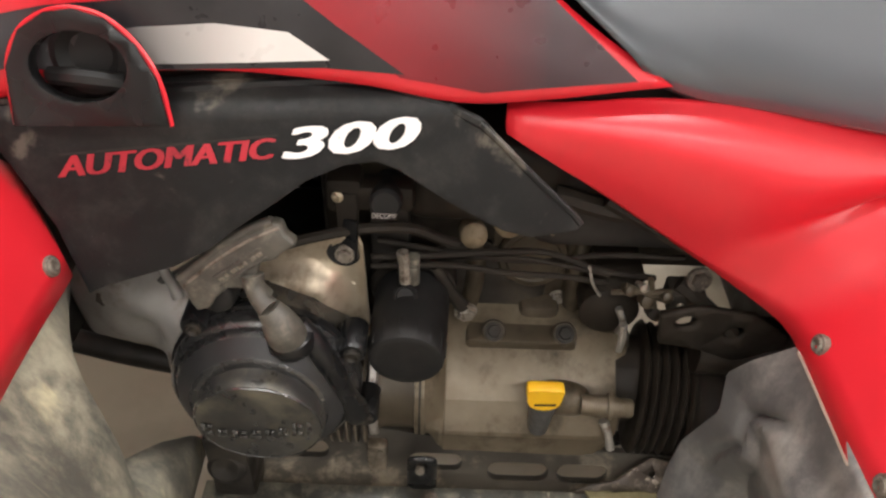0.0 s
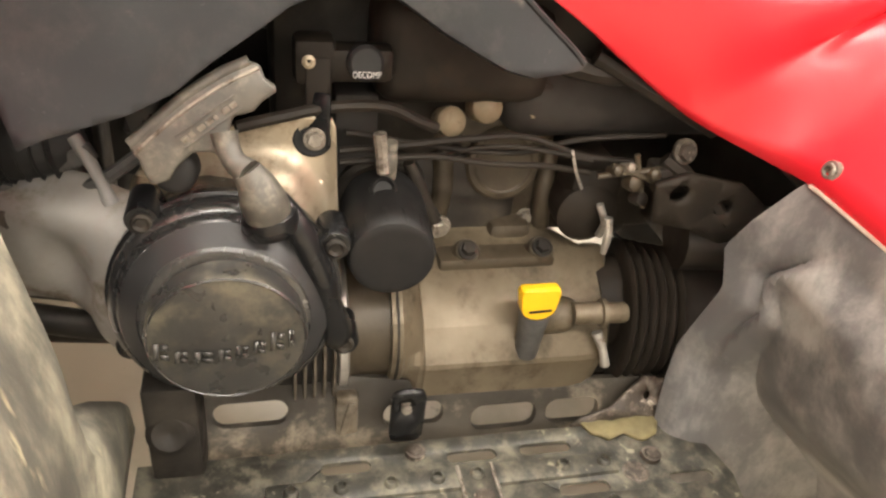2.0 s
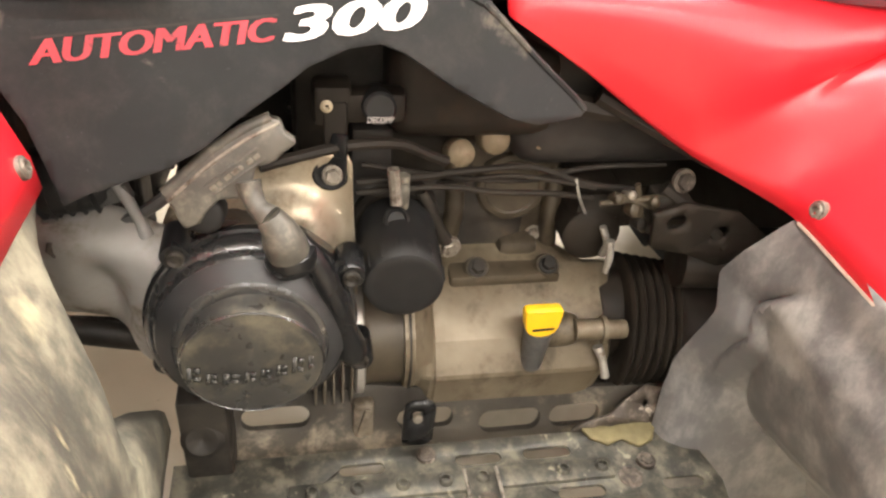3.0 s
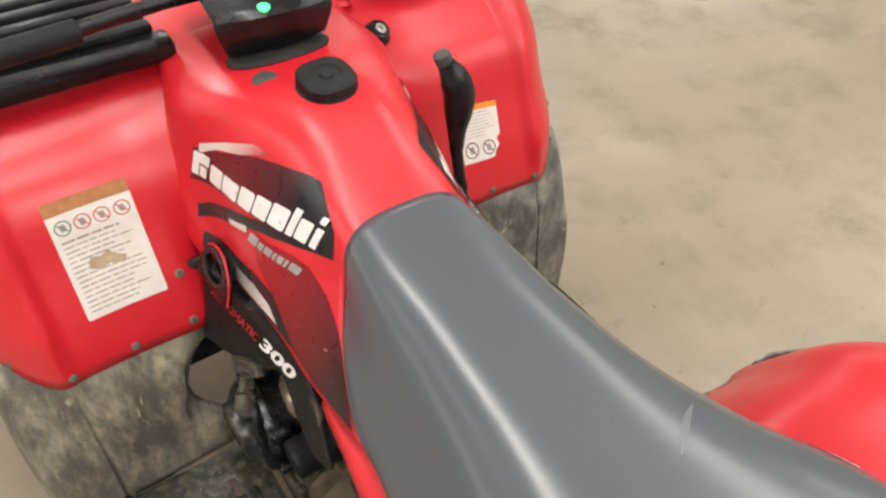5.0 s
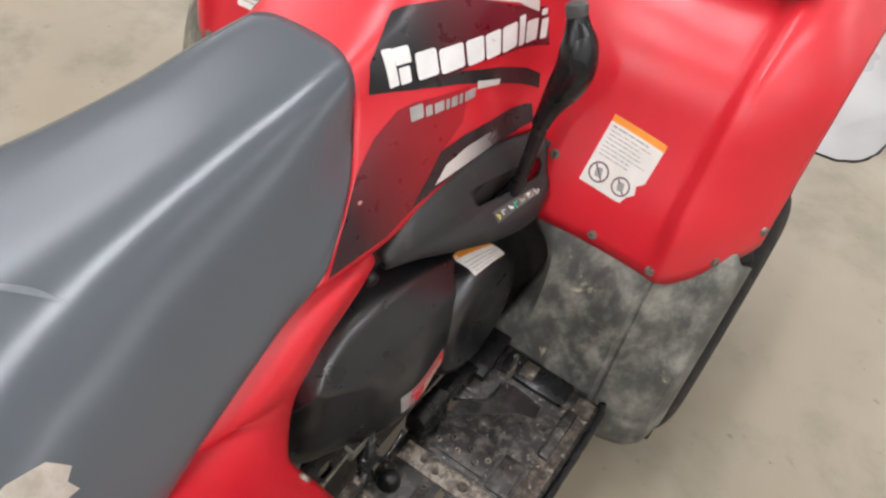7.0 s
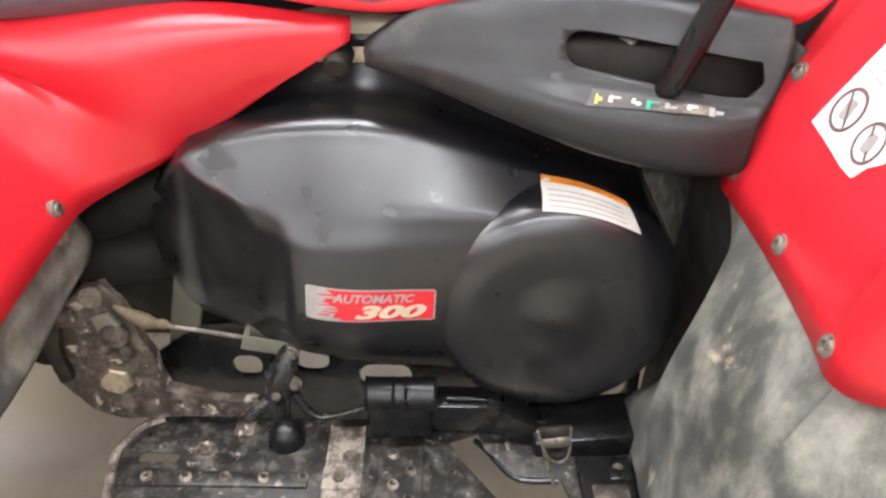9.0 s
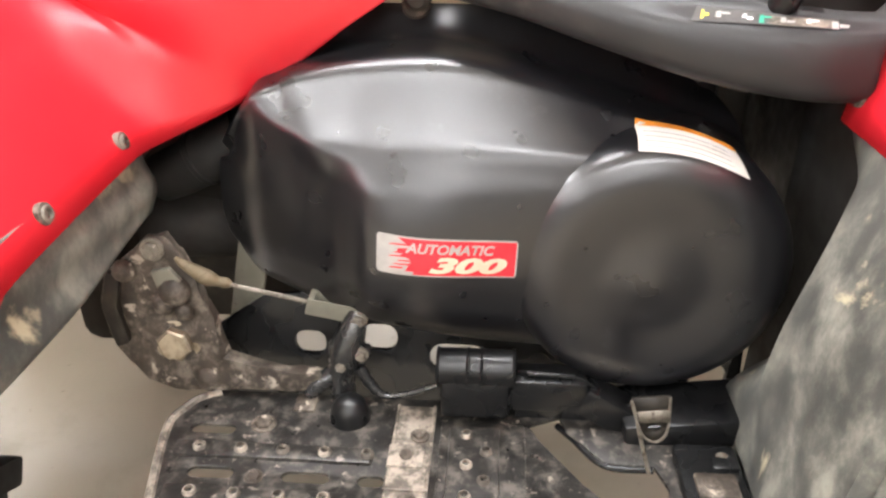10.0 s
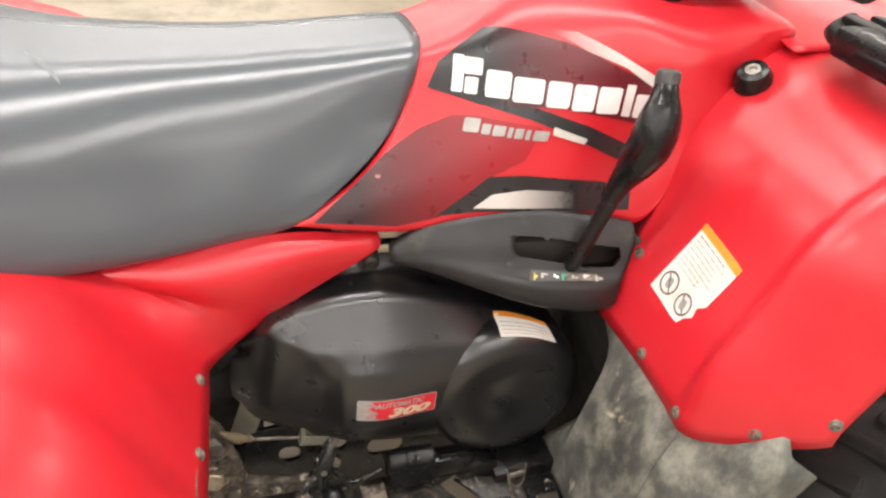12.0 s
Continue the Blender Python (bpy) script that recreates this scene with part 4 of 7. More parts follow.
def rear_flap_right():
    grid = []
    for x in np.linspace(0.243, 0.60, 34):
        w = (x - 0.243) / 0.357
        low = 0.482 - 0.008 * min(1, w * 3)
        col = []
        for q in np.linspace(0, 1, 24):
            z = 0.556 + (low - 0.556) * q
            y = -0.199 + 0.006 * math.sin(math.pi * 0.62 * q) * math.exp(-w * 1.6) + 0.002 * math.sin(11 * q + 25 * x) - 0.20 * w * w * max(0.0, w - 0.8)
            col.append((x - 0.022 * math.sin(math.pi * 0.8 * q) * math.exp(-w * 6), y, z))
        grid.append(col)
    return part("rear_inner_flap", net(np.array(grid)), RIGHTDUST, quad, "dusty grey rear inner fender flap", solid=0.005)


rear_flap_left()
rear_flap_right()


# left side panel with the model writing
PANEL_L = [(0.395, 0.702), (0.362, 0.709), (0.275, 0.709), (0.20, 0.711), (0.144, 0.711), (0.102, 0.703), (0.062, 0.685), (0.049, 0.672), (0.023, 0.648), (-0.007, 0.622), (-0.015, 0.613), (-0.010, 0.608), (0.004, 0.606), (0.024, 0.604), (0.044, 0.609), (0.062, 0.618), (0.088, 0.632), (0.108, 0.645), (0.122, 0.654), (0.138, 0.660),
           (0.160, 0.658), (0.187, 0.648), (0.205, 0.636), (0.236, 0.617), (0.257, 0.602), (0.282, 0.591), (0.327, 0.580), (0.343, 0.574), (0.359, 0.622), (0.394, 0.682)]


def panel_l_place(y, z):
    edge = max(0.0, z - 0.694) * 0.9
    return (-(0.181 + 0.1 * (y - 0.105) + 0.4 * (0.687 - z) - edge), y, z)


bm = bent(flat(PANEL_L, step=0.006), panel_l_place)
tree_pl = skin(bm)
panel_l = part("side_panel", bm, CHARCOAL, quad, "black moulded side panel with red and white lettering", solid=0.006, bevel=0.0015)
for body, y0, y1, z0, z1, h, material, bold in (("AUTOMATIC", 0.353, 0.206, 0.6545, 0.6640, 0.0135, WORNRED, 0.0), ("300", 0.203, 0.107, 0.6625, 0.6695, 0.0205, WHITEINK, 0.02)):
    wide = math.hypot(y1 - y0, z1 - z0)
    along = Vector((0, y1 - y0, z1 - z0)) / wide
    # three strokes side by side give the heavy face of the print
    bm = joined(*[laid(lettering(body, wide - 0.0024, h, 0.20, bold, 0.02), tree_pl, Vector((-0.30, y0, z0)) + along * 0.0012 * k, along, (0, 0, 1), (1, 0, 0), 0.0040 + 0.0002 * k) for k in range(3)])
    part("lettering", bm, material, panel_l, "slanted decal lettering")
part("top_ridge", tube([Vector(panel_l_place(y, z)) + Vector((-0.001, 0, 0)) for y, z in ((0.388, 0.700), (0.34, 0.7045), (0.275, 0.7045), (0.20, 0.7065), (0.146, 0.7065), (0.104, 0.699), (0.066, 0.684))], 0.0045, 8), CHARCOAL, panel_l)
part("edge_fold", tube([Vector(panel_l_place(y, z)) + Vector((-0.002, 0, 0)) for y, z in ((0.066, 0.684), (0.050, 0.6705), (0.024, 0.6465), (-0.006, 0.6205), (-0.013, 0.613))], 0.0028, 8), CHARCOAL, panel_l)
part("decal_line", laid(flat([(0, 0), (0.145, 0.0095), (0.145, 0.0110), (0, 0.0015)], step=0.02), tree_pl, (-0.30, 0.350, 0.6685), (0, -1, 0), (0, 0, 1), (1, 0, 0), 0.0040), VOID, panel_l)

# left ear with the choke opening above the panel
ear = [(0.364, 0.700), (0.363, 0.735), (0.352, 0.756), (0.335, 0.766), (0.318, 0.768), (0.300, 0.763), (0.283, 0.748), (0.272, 0.728), (0.267, 0.700)]
hole = [(0.319 + 0.030 * math.cos(a), 0.735 + 0.021 * math.sin(a)) for a in np.linspace(0, 2 * math.pi, 22, endpoint=False)]
ear_ob = part("cable_guard", bent(flat(ear, [hole], step=0.01), lambda y, z: (-(0.205 + 0.05 * (y - 0.3) + 0.35 * (0.71 - z) + 0.012), y, z)), BLACK, quad, "black ear-shaped cable guard", solid=0.012, bevel=0.003)
part("guard_rim", tube([(-(0.2185 + 0.05 * (y - 0.3) + 0.35 * (0.71 - z)), y, z) for y, z in spline(ear, 20)], 0.0022, 6), RED, ear_ob)
part("cable_plug", lathe([(-0.03, 0.028), (0.0, 0.026), (0.004, 0.020), (-0.002, 0.014), (-0.002, 0)], (-0.195, 0.319, 0.735), (-1, 0, 0.3), 22), RUBBER, ear_ob)
part("cable_plug", tube([(-0.20, 0.345, 0.722), (-0.212, 0.32, 0.728), (-0.206, 0.297, 0.722)], 0.006, 8), RUBBER, ear_ob)

# right gear panel
GATE = [
    [(0.168, 0.062, 0.674), (0.172, 0.10, 0.700), (0.174, 0.165, 0.716), (0.181, 0.25, 0.724), (0.195, 0.32, 0.720), (0.216, 0.388, 0.714)],
    [(0.176, 0.060, 0.672), (0.182, 0.10, 0.698), (0.186, 0.165, 0.712), (0.194, 0.25, 0.719), (0.208, 0.32, 0.716), (0.226, 0.388, 0.711)],
    [(0.184, 0.059, 0.668), (0.196, 0.105, 0.684), (0.208, 0.165, 0.692), (0.218, 0.25, 0.690), (0.230, 0.32, 0.688), (0.240, 0.386, 0.688)],
    [(0.186, 0.060, 0.664), (0.204, 0.11, 0.672), (0.222, 0.17, 0.672), (0.234, 0.25, 0.664), (0.245, 0.32, 0.660), (0.252, 0.375, 0.660)],
    [(0.186, 0.060, 0.662), (0.208, 0.11, 0.664), (0.238, 0.18, 0.656), (0.260, 0.25, 0.650), (0.270, 0.32, 0.648), (0.266, 0.362, 0.648)],
    [(0.185, 0.060, 0.658), (0.203, 0.11, 0.650), (0.234, 0.18, 0.634), (0.259, 0.25, 0.619), (0.270, 0.32, 0.610), (0.264, 0.362, 0.608)],
    [(0.172, 0.062, 0.654), (0.182, 0.11, 0.645), (0.205, 0.18, 0.627), (0.225, 0.25, 0.611), (0.235, 0.33, 0.603), (0.235, 0.362, 0.602)],
]
gate_grid = surface(GATE, 60, 50)


def gate_place(u, v):
    a, b = np.clip(v, 0, 1) * 49, np.clip(u, 0, 1) * 59
    i, j = min(int(a), 48), min(int(b), 58)
    fa, fb = a - i, b - j
    g = gate_grid
    return (g[i, j] * (1 - fa) + g[i + 1, j] * fa) * (1 - fb) + (g[i, j + 1] * (1 - fa) + g[i + 1, j + 1] * fa) * fb


slot = [(0.535 + 0.040 * math.cos(a), 0.325 + 0.085 * math.sin(a)) for a in np.linspace(math.pi / 2, 3 * math.pi / 2, 10)] + [(0.74, 0.24), (0.94, 0.24), (0.96, 0.33), (0.94, 0.405), (0.72, 0.41)]
bm = bent(flat([(0, 0), (1, 0), (1, 1), (0, 1)], [slot], step=0.034), gate_place)
tree_gate = skin(bm)
gate = part("gear_panel", bm, GATEGREY, quad, "charcoal gear selector panel with a slot", solid=0.004, sharp=50)
# Near-black block puts the slot's inner shade into colour.
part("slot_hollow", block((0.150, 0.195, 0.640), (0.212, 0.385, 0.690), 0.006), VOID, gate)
part("slot_latch", tube([(0.196, 0.268, 0.690), (0.203, 0.272, 0.687), (0.206, 0.27, 0.680)], 0.006, 10), STEEL, gate)
strip_o, strip_u = Vector((0.260, 0.238, 0.70)), Vector((0.15, 0.985, 0)).normalized()
part("gate_scale", laid(flat([(-0.004, -0.007), (0.040, -0.006), (0.092, -0.0045), (0.094, 0.008), (0.0, 0.009)], step=0.01), tree_gate, strip_o - Vector((0.014, 0, 0)), strip_u, (-1, 0.15, 0), (0, 0, -1), 0.0030), KNOBGREY, gate)
part("scuffed_ledge", laid(flat([(0.046, -0.0045), (0.060, -0.0055), (0.074, -0.0040), (0.091, -0.0042), (0.092, 0.0050), (0.078, 0.0062), (0.066, 0.0048), (0.050, 0.0056)], step=0.01), tree_gate, strip_o - Vector((0.014, 0, 0)), strip_u, (-1, 0.15, 0), (0, 0, -1), 0.0033), STRAP, gate, "pale scuffed end of the gear scale")
for k, (du, w, ink) in enumerate(((0.002, 0.007, YELLOWINK), (0.012, 0.012, SILVERINK), (0.030, 0.009, WHITEINK), (0.041, 0.010, GREENINK), (0.055, 0.012, SILVERINK), (0.072, 0.010, WHITEINK), (0.088, 0.014, SILVERINK))):
    part("gate_mark", laid(joined(flat([(du, -0.005 + 0.002 * (k % 3)), (du + w * 0.32, -0.005 + 0.002 * (k % 3)), (du + w * 0.38, 0.004 + 0.001 * (k % 2)), (du + 0.001, 0.004)]), flat([(du + w * 0.38, -0.003 + 0.004 * (k % 2)), (du + w * (0.8 + 0.1 * (k % 2)), -0.002 + 0.004 * (k % 2)), (du + w * 0.85, 0.001 + 0.003 * (k % 2)), (du + w * 0.38, 0.001 + 0.003 * (k % 2))])), tree_gate, strip_o - Vector((0.014, 0, 0)), strip_u, (-1, 0.15, 0), (0, 0, -1), 0.0036), ink, gate)

lever = part("gear_lever", tube([(0.205, 0.288, 0.600, 0.012), (0.225, 0.292, 0.640, 0.011), (0.240, 0.300, 0.672, 0.0105), (0.242, 0.320, 0.735, 0.0105), (0.243, 0.334, 0.785, 0.012)], 0.011, 14), BLACK, quad, "black gear lever")
part("grip", tube([(0.242, 0.328, 0.770, 0.0125), (0.247, 0.336, 0.800, 0.0165), (0.256, 0.345, 0.832, 0.0245), (0.262, 0.352, 0.862, 0.0275), (0.256, 0.359, 0.892, 0.0250), (0.245, 0.364, 0.915, 0.0165), (0.237, 0.367, 0.932, 0.0135)], 0.02, 18, 26), BLACK, lever, "black lever grip")
part("cap", lathe([(0.0, 0.0145), (0.010, 0.0155), (0.018, 0.0145), (0.021, 0.010), (0.0215, 0)], (0.241, 0.3655, 0.922), (-0.32, 0.12, 0.9), 18), KNOBGREY, lever, "worn grey cap on the lever")

# ---- drive cover on the bike's right ----
CVT = [
    [(0.13, -0.158, 0.520), (0.13, -0.105, 0.592), (0.13, -0.066, 0.628), (0.13, -0.02, 0.648), (0.13, 0.05, 0.656), (0.13, 0.11, 0.652), (0.13, 0.19, 0.628), (0.13, 0.26, 0.590), (0.13, 0.32, 0.535), (0.13, 0.345, 0.455)],
    [(0.155, -0.157, 0.518), (0.168, -0.105, 0.585), (0.178, -0.066, 0.617), (0.182, -0.02, 0.635), (0.184, 0.05, 0.642), (0.184, 0.11, 0.636), (0.184, 0.19, 0.612), (0.182, 0.26, 0.577), (0.17, 0.315, 0.528), (0.16, 0.342, 0.455)],
    [(0.160, -0.154, 0.517), (0.178, -0.106, 0.577), (0.194, -0.069, 0.604), (0.199, -0.02, 0.620), (0.201, 0.05, 0.626), (0.202, 0.11, 0.617), (0.203, 0.19, 0.591), (0.200, 0.26, 0.562), (0.186, 0.315, 0.519), (0.165, 0.342, 0.455)],
    [(0.163, -0.151, 0.516), (0.183, -0.105, 0.571), (0.201, -0.067, 0.597), (0.207, -0.02, 0.612), (0.209, 0.05, 0.617), (0.210, 0.11, 0.608), (0.211, 0.19, 0.583), (0.208, 0.26, 0.555), (0.19, 0.315, 0.515), (0.165, 0.342, 0.455)],
    [(0.165, -0.148, 0.514), (0.187, -0.102, 0.563), (0.205, -0.064, 0.588), (0.211, -0.02, 0.603), (0.214, 0.05, 0.608), (0.215, 0.11, 0.599), (0.216, 0.19, 0.575), (0.212, 0.26, 0.549), (0.193, 0.315, 0.512), (0.165, 0.342, 0.455)],
    [(0.166, -0.143, 0.510), (0.194, -0.094, 0.535), (0.222, -0.048, 0.551), (0.230, -0.015, 0.556), (0.236, 0.05, 0.557), (0.236, 0.11, 0.555), (0.233, 0.19, 0.548), (0.226, 0.26, 0.530), (0.202, 0.315, 0.499), (0.165, 0.342, 0.455)],
    [(0.166, -0.140, 0.507), (0.197, -0.090, 0.524), (0.229, -0.043, 0.537), (0.240, -0.008, 0.541), (0.245, 0.05, 0.543), (0.244, 0.11, 0.542), (0.240, 0.19, 0.538), (0.230, 0.26, 0.522), (0.205, 0.315, 0.492), (0.165, 0.342, 0.455)],
    [(0.164, -0.129, 0.509), (0.198, -0.088, 0.516), (0.233, -0.038, 0.530), (0.246, 0.0, 0.534), (0.250, 0.05, 0.535), (0.248, 0.11, 0.534), (0.243, 0.19, 0.530), (0.233, 0.26, 0.515), (0.206, 0.315, 0.488), (0.165, 0.342, 0.454)],
    [(0.166, -0.146, 0.507), (0.200, -0.098, 0.503), (0.236, -0.036, 0.512), (0.254, 0.0, 0.516), (0.258, 0.05, 0.517), (0.253, 0.11, 0.517), (0.246, 0.19, 0.516), (0.235, 0.26, 0.505), (0.207, 0.315, 0.482), (0.165, 0.342, 0.452)],
    [(0.166, -0.151, 0.470), (0.200, -0.104, 0.468), (0.238, -0.036, 0.474), (0.262, -0.002, 0.478), (0.269, 0.04, 0.480), (0.260, 0.11, 0.480), (0.250, 0.19, 0.475), (0.237, 0.26, 0.465), (0.208, 0.315, 0.455), (0.165, 0.342, 0.445)],
    [(0.166, -0.152, 0.446), (0.198, -0.110, 0.430), (0.236, -0.038, 0.426), (0.262, -0.004, 0.428), (0.269, 0.04, 0.430), (0.259, 0.11, 0.428), (0.250, 0.19, 0.420), (0.235, 0.26, 0.416), (0.205, 0.315, 0.422), (0.165, 0.340, 0.435)],
    [(0.163, -0.150, 0.425), (0.186, -0.118, 0.399), (0.208, -0.060, 0.380), (0.219, -0.030, 0.374), (0.224, 0.04, 0.362), (0.224, 0.11, 0.354), (0.22, 0.19, 0.350), (0.21, 0.26, 0.358), (0.19, 0.31, 0.385), (0.16, 0.338, 0.43)],
    [(0.13, -0.148, 0.418), (0.13, -0.118, 0.390), (0.13, -0.060, 0.370), (0.13, -0.030, 0.364), (0.13, 0.04, 0.352), (0.13, 0.11, 0.346), (0.13, 0.19, 0.340), (0.13, 0.25, 0.345), (0.13, 0.30, 0.37), (0.13, 0.335, 0.42)],
]
# the crest lies further in than its first outline, so that a broad flat shoulder leans between it and the crease
EYEWAY = Vector((-0.845, 0.10, -0.525)).normalized()
crest = [tuple(Vector(p) + EYEWAY * (0.0, 0.024, 0.020, 0.016, 0.016, 0.016, 0.016, 0.011, 0.005, 0.0)[k]) for k, p in enumerate(CVT[3])]
crease = [tuple(Vector(p).lerp(Vector(q), 0.6) + EYEWAY * (0.014 if k == 1 else 0.0)) for k, (p, q) in enumerate(zip(CVT[5], CVT[6]))]
# the rear end of the shoulder lies in the plane of its middle
four = [Vector(row[k]) for row in (crest, crease) for k in (3, 5)]
level = ((four[1] - four[0]).cross(four[2] - four[0])).normalized()
for row in (crest, crease):
    for k, share in ((1, 0.88), (2, 0.9)):
        p = Vector(row[k])
        row[k] = tuple(p + EYEWAY * (share * (four[0] - p).dot(level) / EYEWAY.dot(level)))
tip = Vector(crest[1]).lerp(Vector(crease[1]), 0.30)
crest[1], crease[1] = tuple(tip + Vector((0, 0, 0.004))), tuple(tip - Vector((0, 0, 0.004)))
back = [tuple(Vector(p) + Vector((-0.043, 0.0, 0.011)) * (0.15, 0.6, 1.0, 1.0, 1.0, 1.0, 1.0, 0.9, 0.5, 0.1)[k]) for k, p in enumerate(crest)]


for row, out in zip(CVT[8:12], (0.013, 0.010, 0.006, 0.002)):
    row[1] = (row[1][0] + out, row[1][1] - 0.4 * out, row[1][2])
    row[0] = (row[0][0] + 0.5 * out, row[0][1] - 0.2 * out, row[0][2])


def between(one, two, q):
    return [tuple(Vector(a).lerp(Vector(b), q)) for a, b in zip(one, two)]


CVT = [CVT[0], back, between(crest, back, 0.5), between(crest, back, 0.12), between(crest, crease, 0.07), between(crest, crease, 0.22), between(crest, crease, 0.5), between(crest, crease, 0.80), between(crest, crease, 0.95), between(crease, CVT[8], 0.12), between(crease, CVT[8], 0.40), CVT[8], *CVT[9:]]
for row in CVT:
    a, b, c = (np.array(row[k]) for k in (1, 2, 3))
    row[2:3] = [tuple(b + (a - b) * 0.36), tuple(b), tuple(b + (c - b) * 0.40)]
bm = net(surface(CVT, 110, 110))
disc_profile = [(-0.115, 0.1192), (-0.045, 0.1192), (-0.022, 0.1187), (-0.008, 0.1145), (0.002, 0.1066), (0.0075, 0.096), (0.0096, 0.0865), (0.0094, 0.077), (0.0084, 0.0654), (0.0074, 0.0527), (0.0070, 0.0430), (0.0078, 0.0330), (0.0091, 0.0230), (0.0101, 0.0130), (0.0106, 0.0050), (0.0107, 0.0)]
prof = spline(disc_profile, 44)
tree_cvt = skin(joined(bm.copy(), lathe(prof, (0.254, 0.2340, 0.4460), (1, 0, 0.05), 72)))
cvt = part("drive_cover", bm, SATIN, quad, "glossy black moulded drive belt cover", sharp=60)
part("pulley_dome", lathe(prof, (0.254, 0.2340, 0.4460), (1, 0, 0.05), 72), SATIN, cvt, "round dished black pulley dome", sharp=60)
part("rear_duct", tube([(0.140, -0.135, 0.518, 0.026), (0.146, -0.162, 0.503, 0.026), (0.146, -0.190, 0.487, 0.025), (0.138, -0.222, 0.470, 0.024)], 0.023, 24), RUBBER, cvt, "dusty grey rubber intake duct")
part("duct_rib", lathe([(-0.004, 0.0255), (-0.002, 0.0275), (0.002, 0.0275), (0.004, 0.0255)], (0.146, -0.176, 0.495), (0.0, -0.87, -0.49), 22), RUBBER, cvt)
# belt guard plate behind the cover
part("guard_flange", joined(block((0.060, -0.12, 0.42), (0.134, 0.30, 0.60), 0.02), tube([(0.135, -0.10, 0.60), (0.14, -0.02, 0.655), (0.14, 0.08, 0.664), (0.138, 0.18, 0.642), (0.135, 0.28, 0.585)], 0.010, 8)), BLACK, cvt)
hexbolt((0.150, 0.031, 0.642), (0.7, 0.0, 0.7), 0.009, cvt, RUSTY)
for at in ((0.150, 0.13, 0.645), (0.148, 0.21, 0.618)):
    hexbolt(at, (0.7, 0.0, 0.7), 0.006, cvt, GRIME)
# model plate on the cover
lo, lu, lv = Vector((0.35, 0.007, 0.4535)), Vector((0, 1.0, -0.065)).normalized(), Vector((0, 0.03, 1)).normalized()
plate_lab = part("model_plate", laid(flat(moved(rounded(0.115, 0.034, 0.003), 0.0575, 0.017), step=0.01), tree_cvt, lo, lu, lv, (-1, 0, 0), 0.0008), SILVERINK, quad, "red and silver model plate with cream lettering")
part("red_field", laid(flat([(0.030, 0.0015), (0.1135, 0.0015), (0.1135, 0.0325), (0.018, 0.0325), (0.030, 0.024), (0.020, 0.018), (0.034, 0.012)], step=0.01), tree_cvt, lo, lu, lv, (-1, 0, 0), 0.0012), REDINK, plate_lab)
part("lettering", laid(lettering("AUTOMATIC", 0.072, 0.0090, 0.25, 0.03, 0.01), tree_cvt, lo + lu * 0.024 + lv * 0.0205, lu, lv, (-1, 0, 0), 0.0016), SILVERINK, plate_lab)
part("lettering", laid(lettering("300", 0.064, 0.0150, 0.30, 0.05, 0.01), tree_cvt, lo + lu * 0.043 + lv * 0.0035, lu, lv, (-1, 0, 0), 0.0016), CREAM, plate_lab)
for k in range(7):
    u0, v0, long = 0.010 + 0.0035 * (k % 3), 0.0055 + 0.0034 * k, 0.012 + 0.004 * ((k * 5) % 4)
    part("worn_streak", laid(flat([(u0, v0), (u0 + long, v0 + 0.0006), (u0 + long, v0 + 0.0022), (u0 + 0.002, v0 + 0.0012)]), tree_cvt, lo, lu, lv, (-1, 0, 0), 0.0014), REDINK, plate_lab)
part("worn_slash", laid(joined(flat([(0.018, 0.0235), (0.025, 0.0245), (0.024, 0.0195), (0.017, 0.0195)]), flat([(0.026, 0.0175), (0.040, 0.0185), (0.036, 0.0140), (0.033, 0.0045), (0.024, 0.0045), (0.029, 0.0130)])), tree_cvt, lo, lu, lv, (-1, 0, 0), 0.0018), REDINK, plate_lab)
# caution label curved over the dome
LAB_A, LAB_B, LAB_C, LAB_D = (Vector(p) for p in ((0.216, 0.213, 0.575), (0.218, 0.288, 0.550), (0.246, 0.211, 0.556), (0.246, 0.298, 0.534)))


def label_spot(u, v):
    """A place on the caution label: u along it, v from its lower to its upper edge, over the curve of the cover."""
    top = LAB_A.lerp(LAB_B, u) + Vector((0.002, 0, 0.006)) * math.sin(math.pi * u)
    low = LAB_C.lerp(LAB_D, u) + Vector((0.002, 0, 0.007)) * math.sin(math.pi * u)
    p, w = low.lerp(top, v), Vector((-0.86, 0, -0.5))
    hit = tree_cvt.ray_cast(p - w * 0.10, w, 0.25)
    return hit[0] if hit[0] is not None else p


def label_film(loop, lift):
    bm = bent(flat(loop, step=0.12), label_spot)
    for v in bm.verts:
        v.co += Vector((0.86, 0, 0.5)) * lift
    return bm


caution = part("caution_label", label_film([(0, 0), (1, 0), (1, 1), (0, 1)], 0.0010), PAPER, quad, "white caution label with an orange edge")
part("header_strip", label_film([(0, 0.80), (1, 0.80), (1, 1), (0, 1)], 0.0015), ORANGE, caution)
for k in range(4):
    part("printed_line", label_film([(0.06, 0.14 + 0.15 * k), (0.86, 0.14 + 0.15 * k), (0.86, 0.165 + 0.15 * k), (0.06, 0.165 + 0.15 * k)], 0.0015), INK, caution)


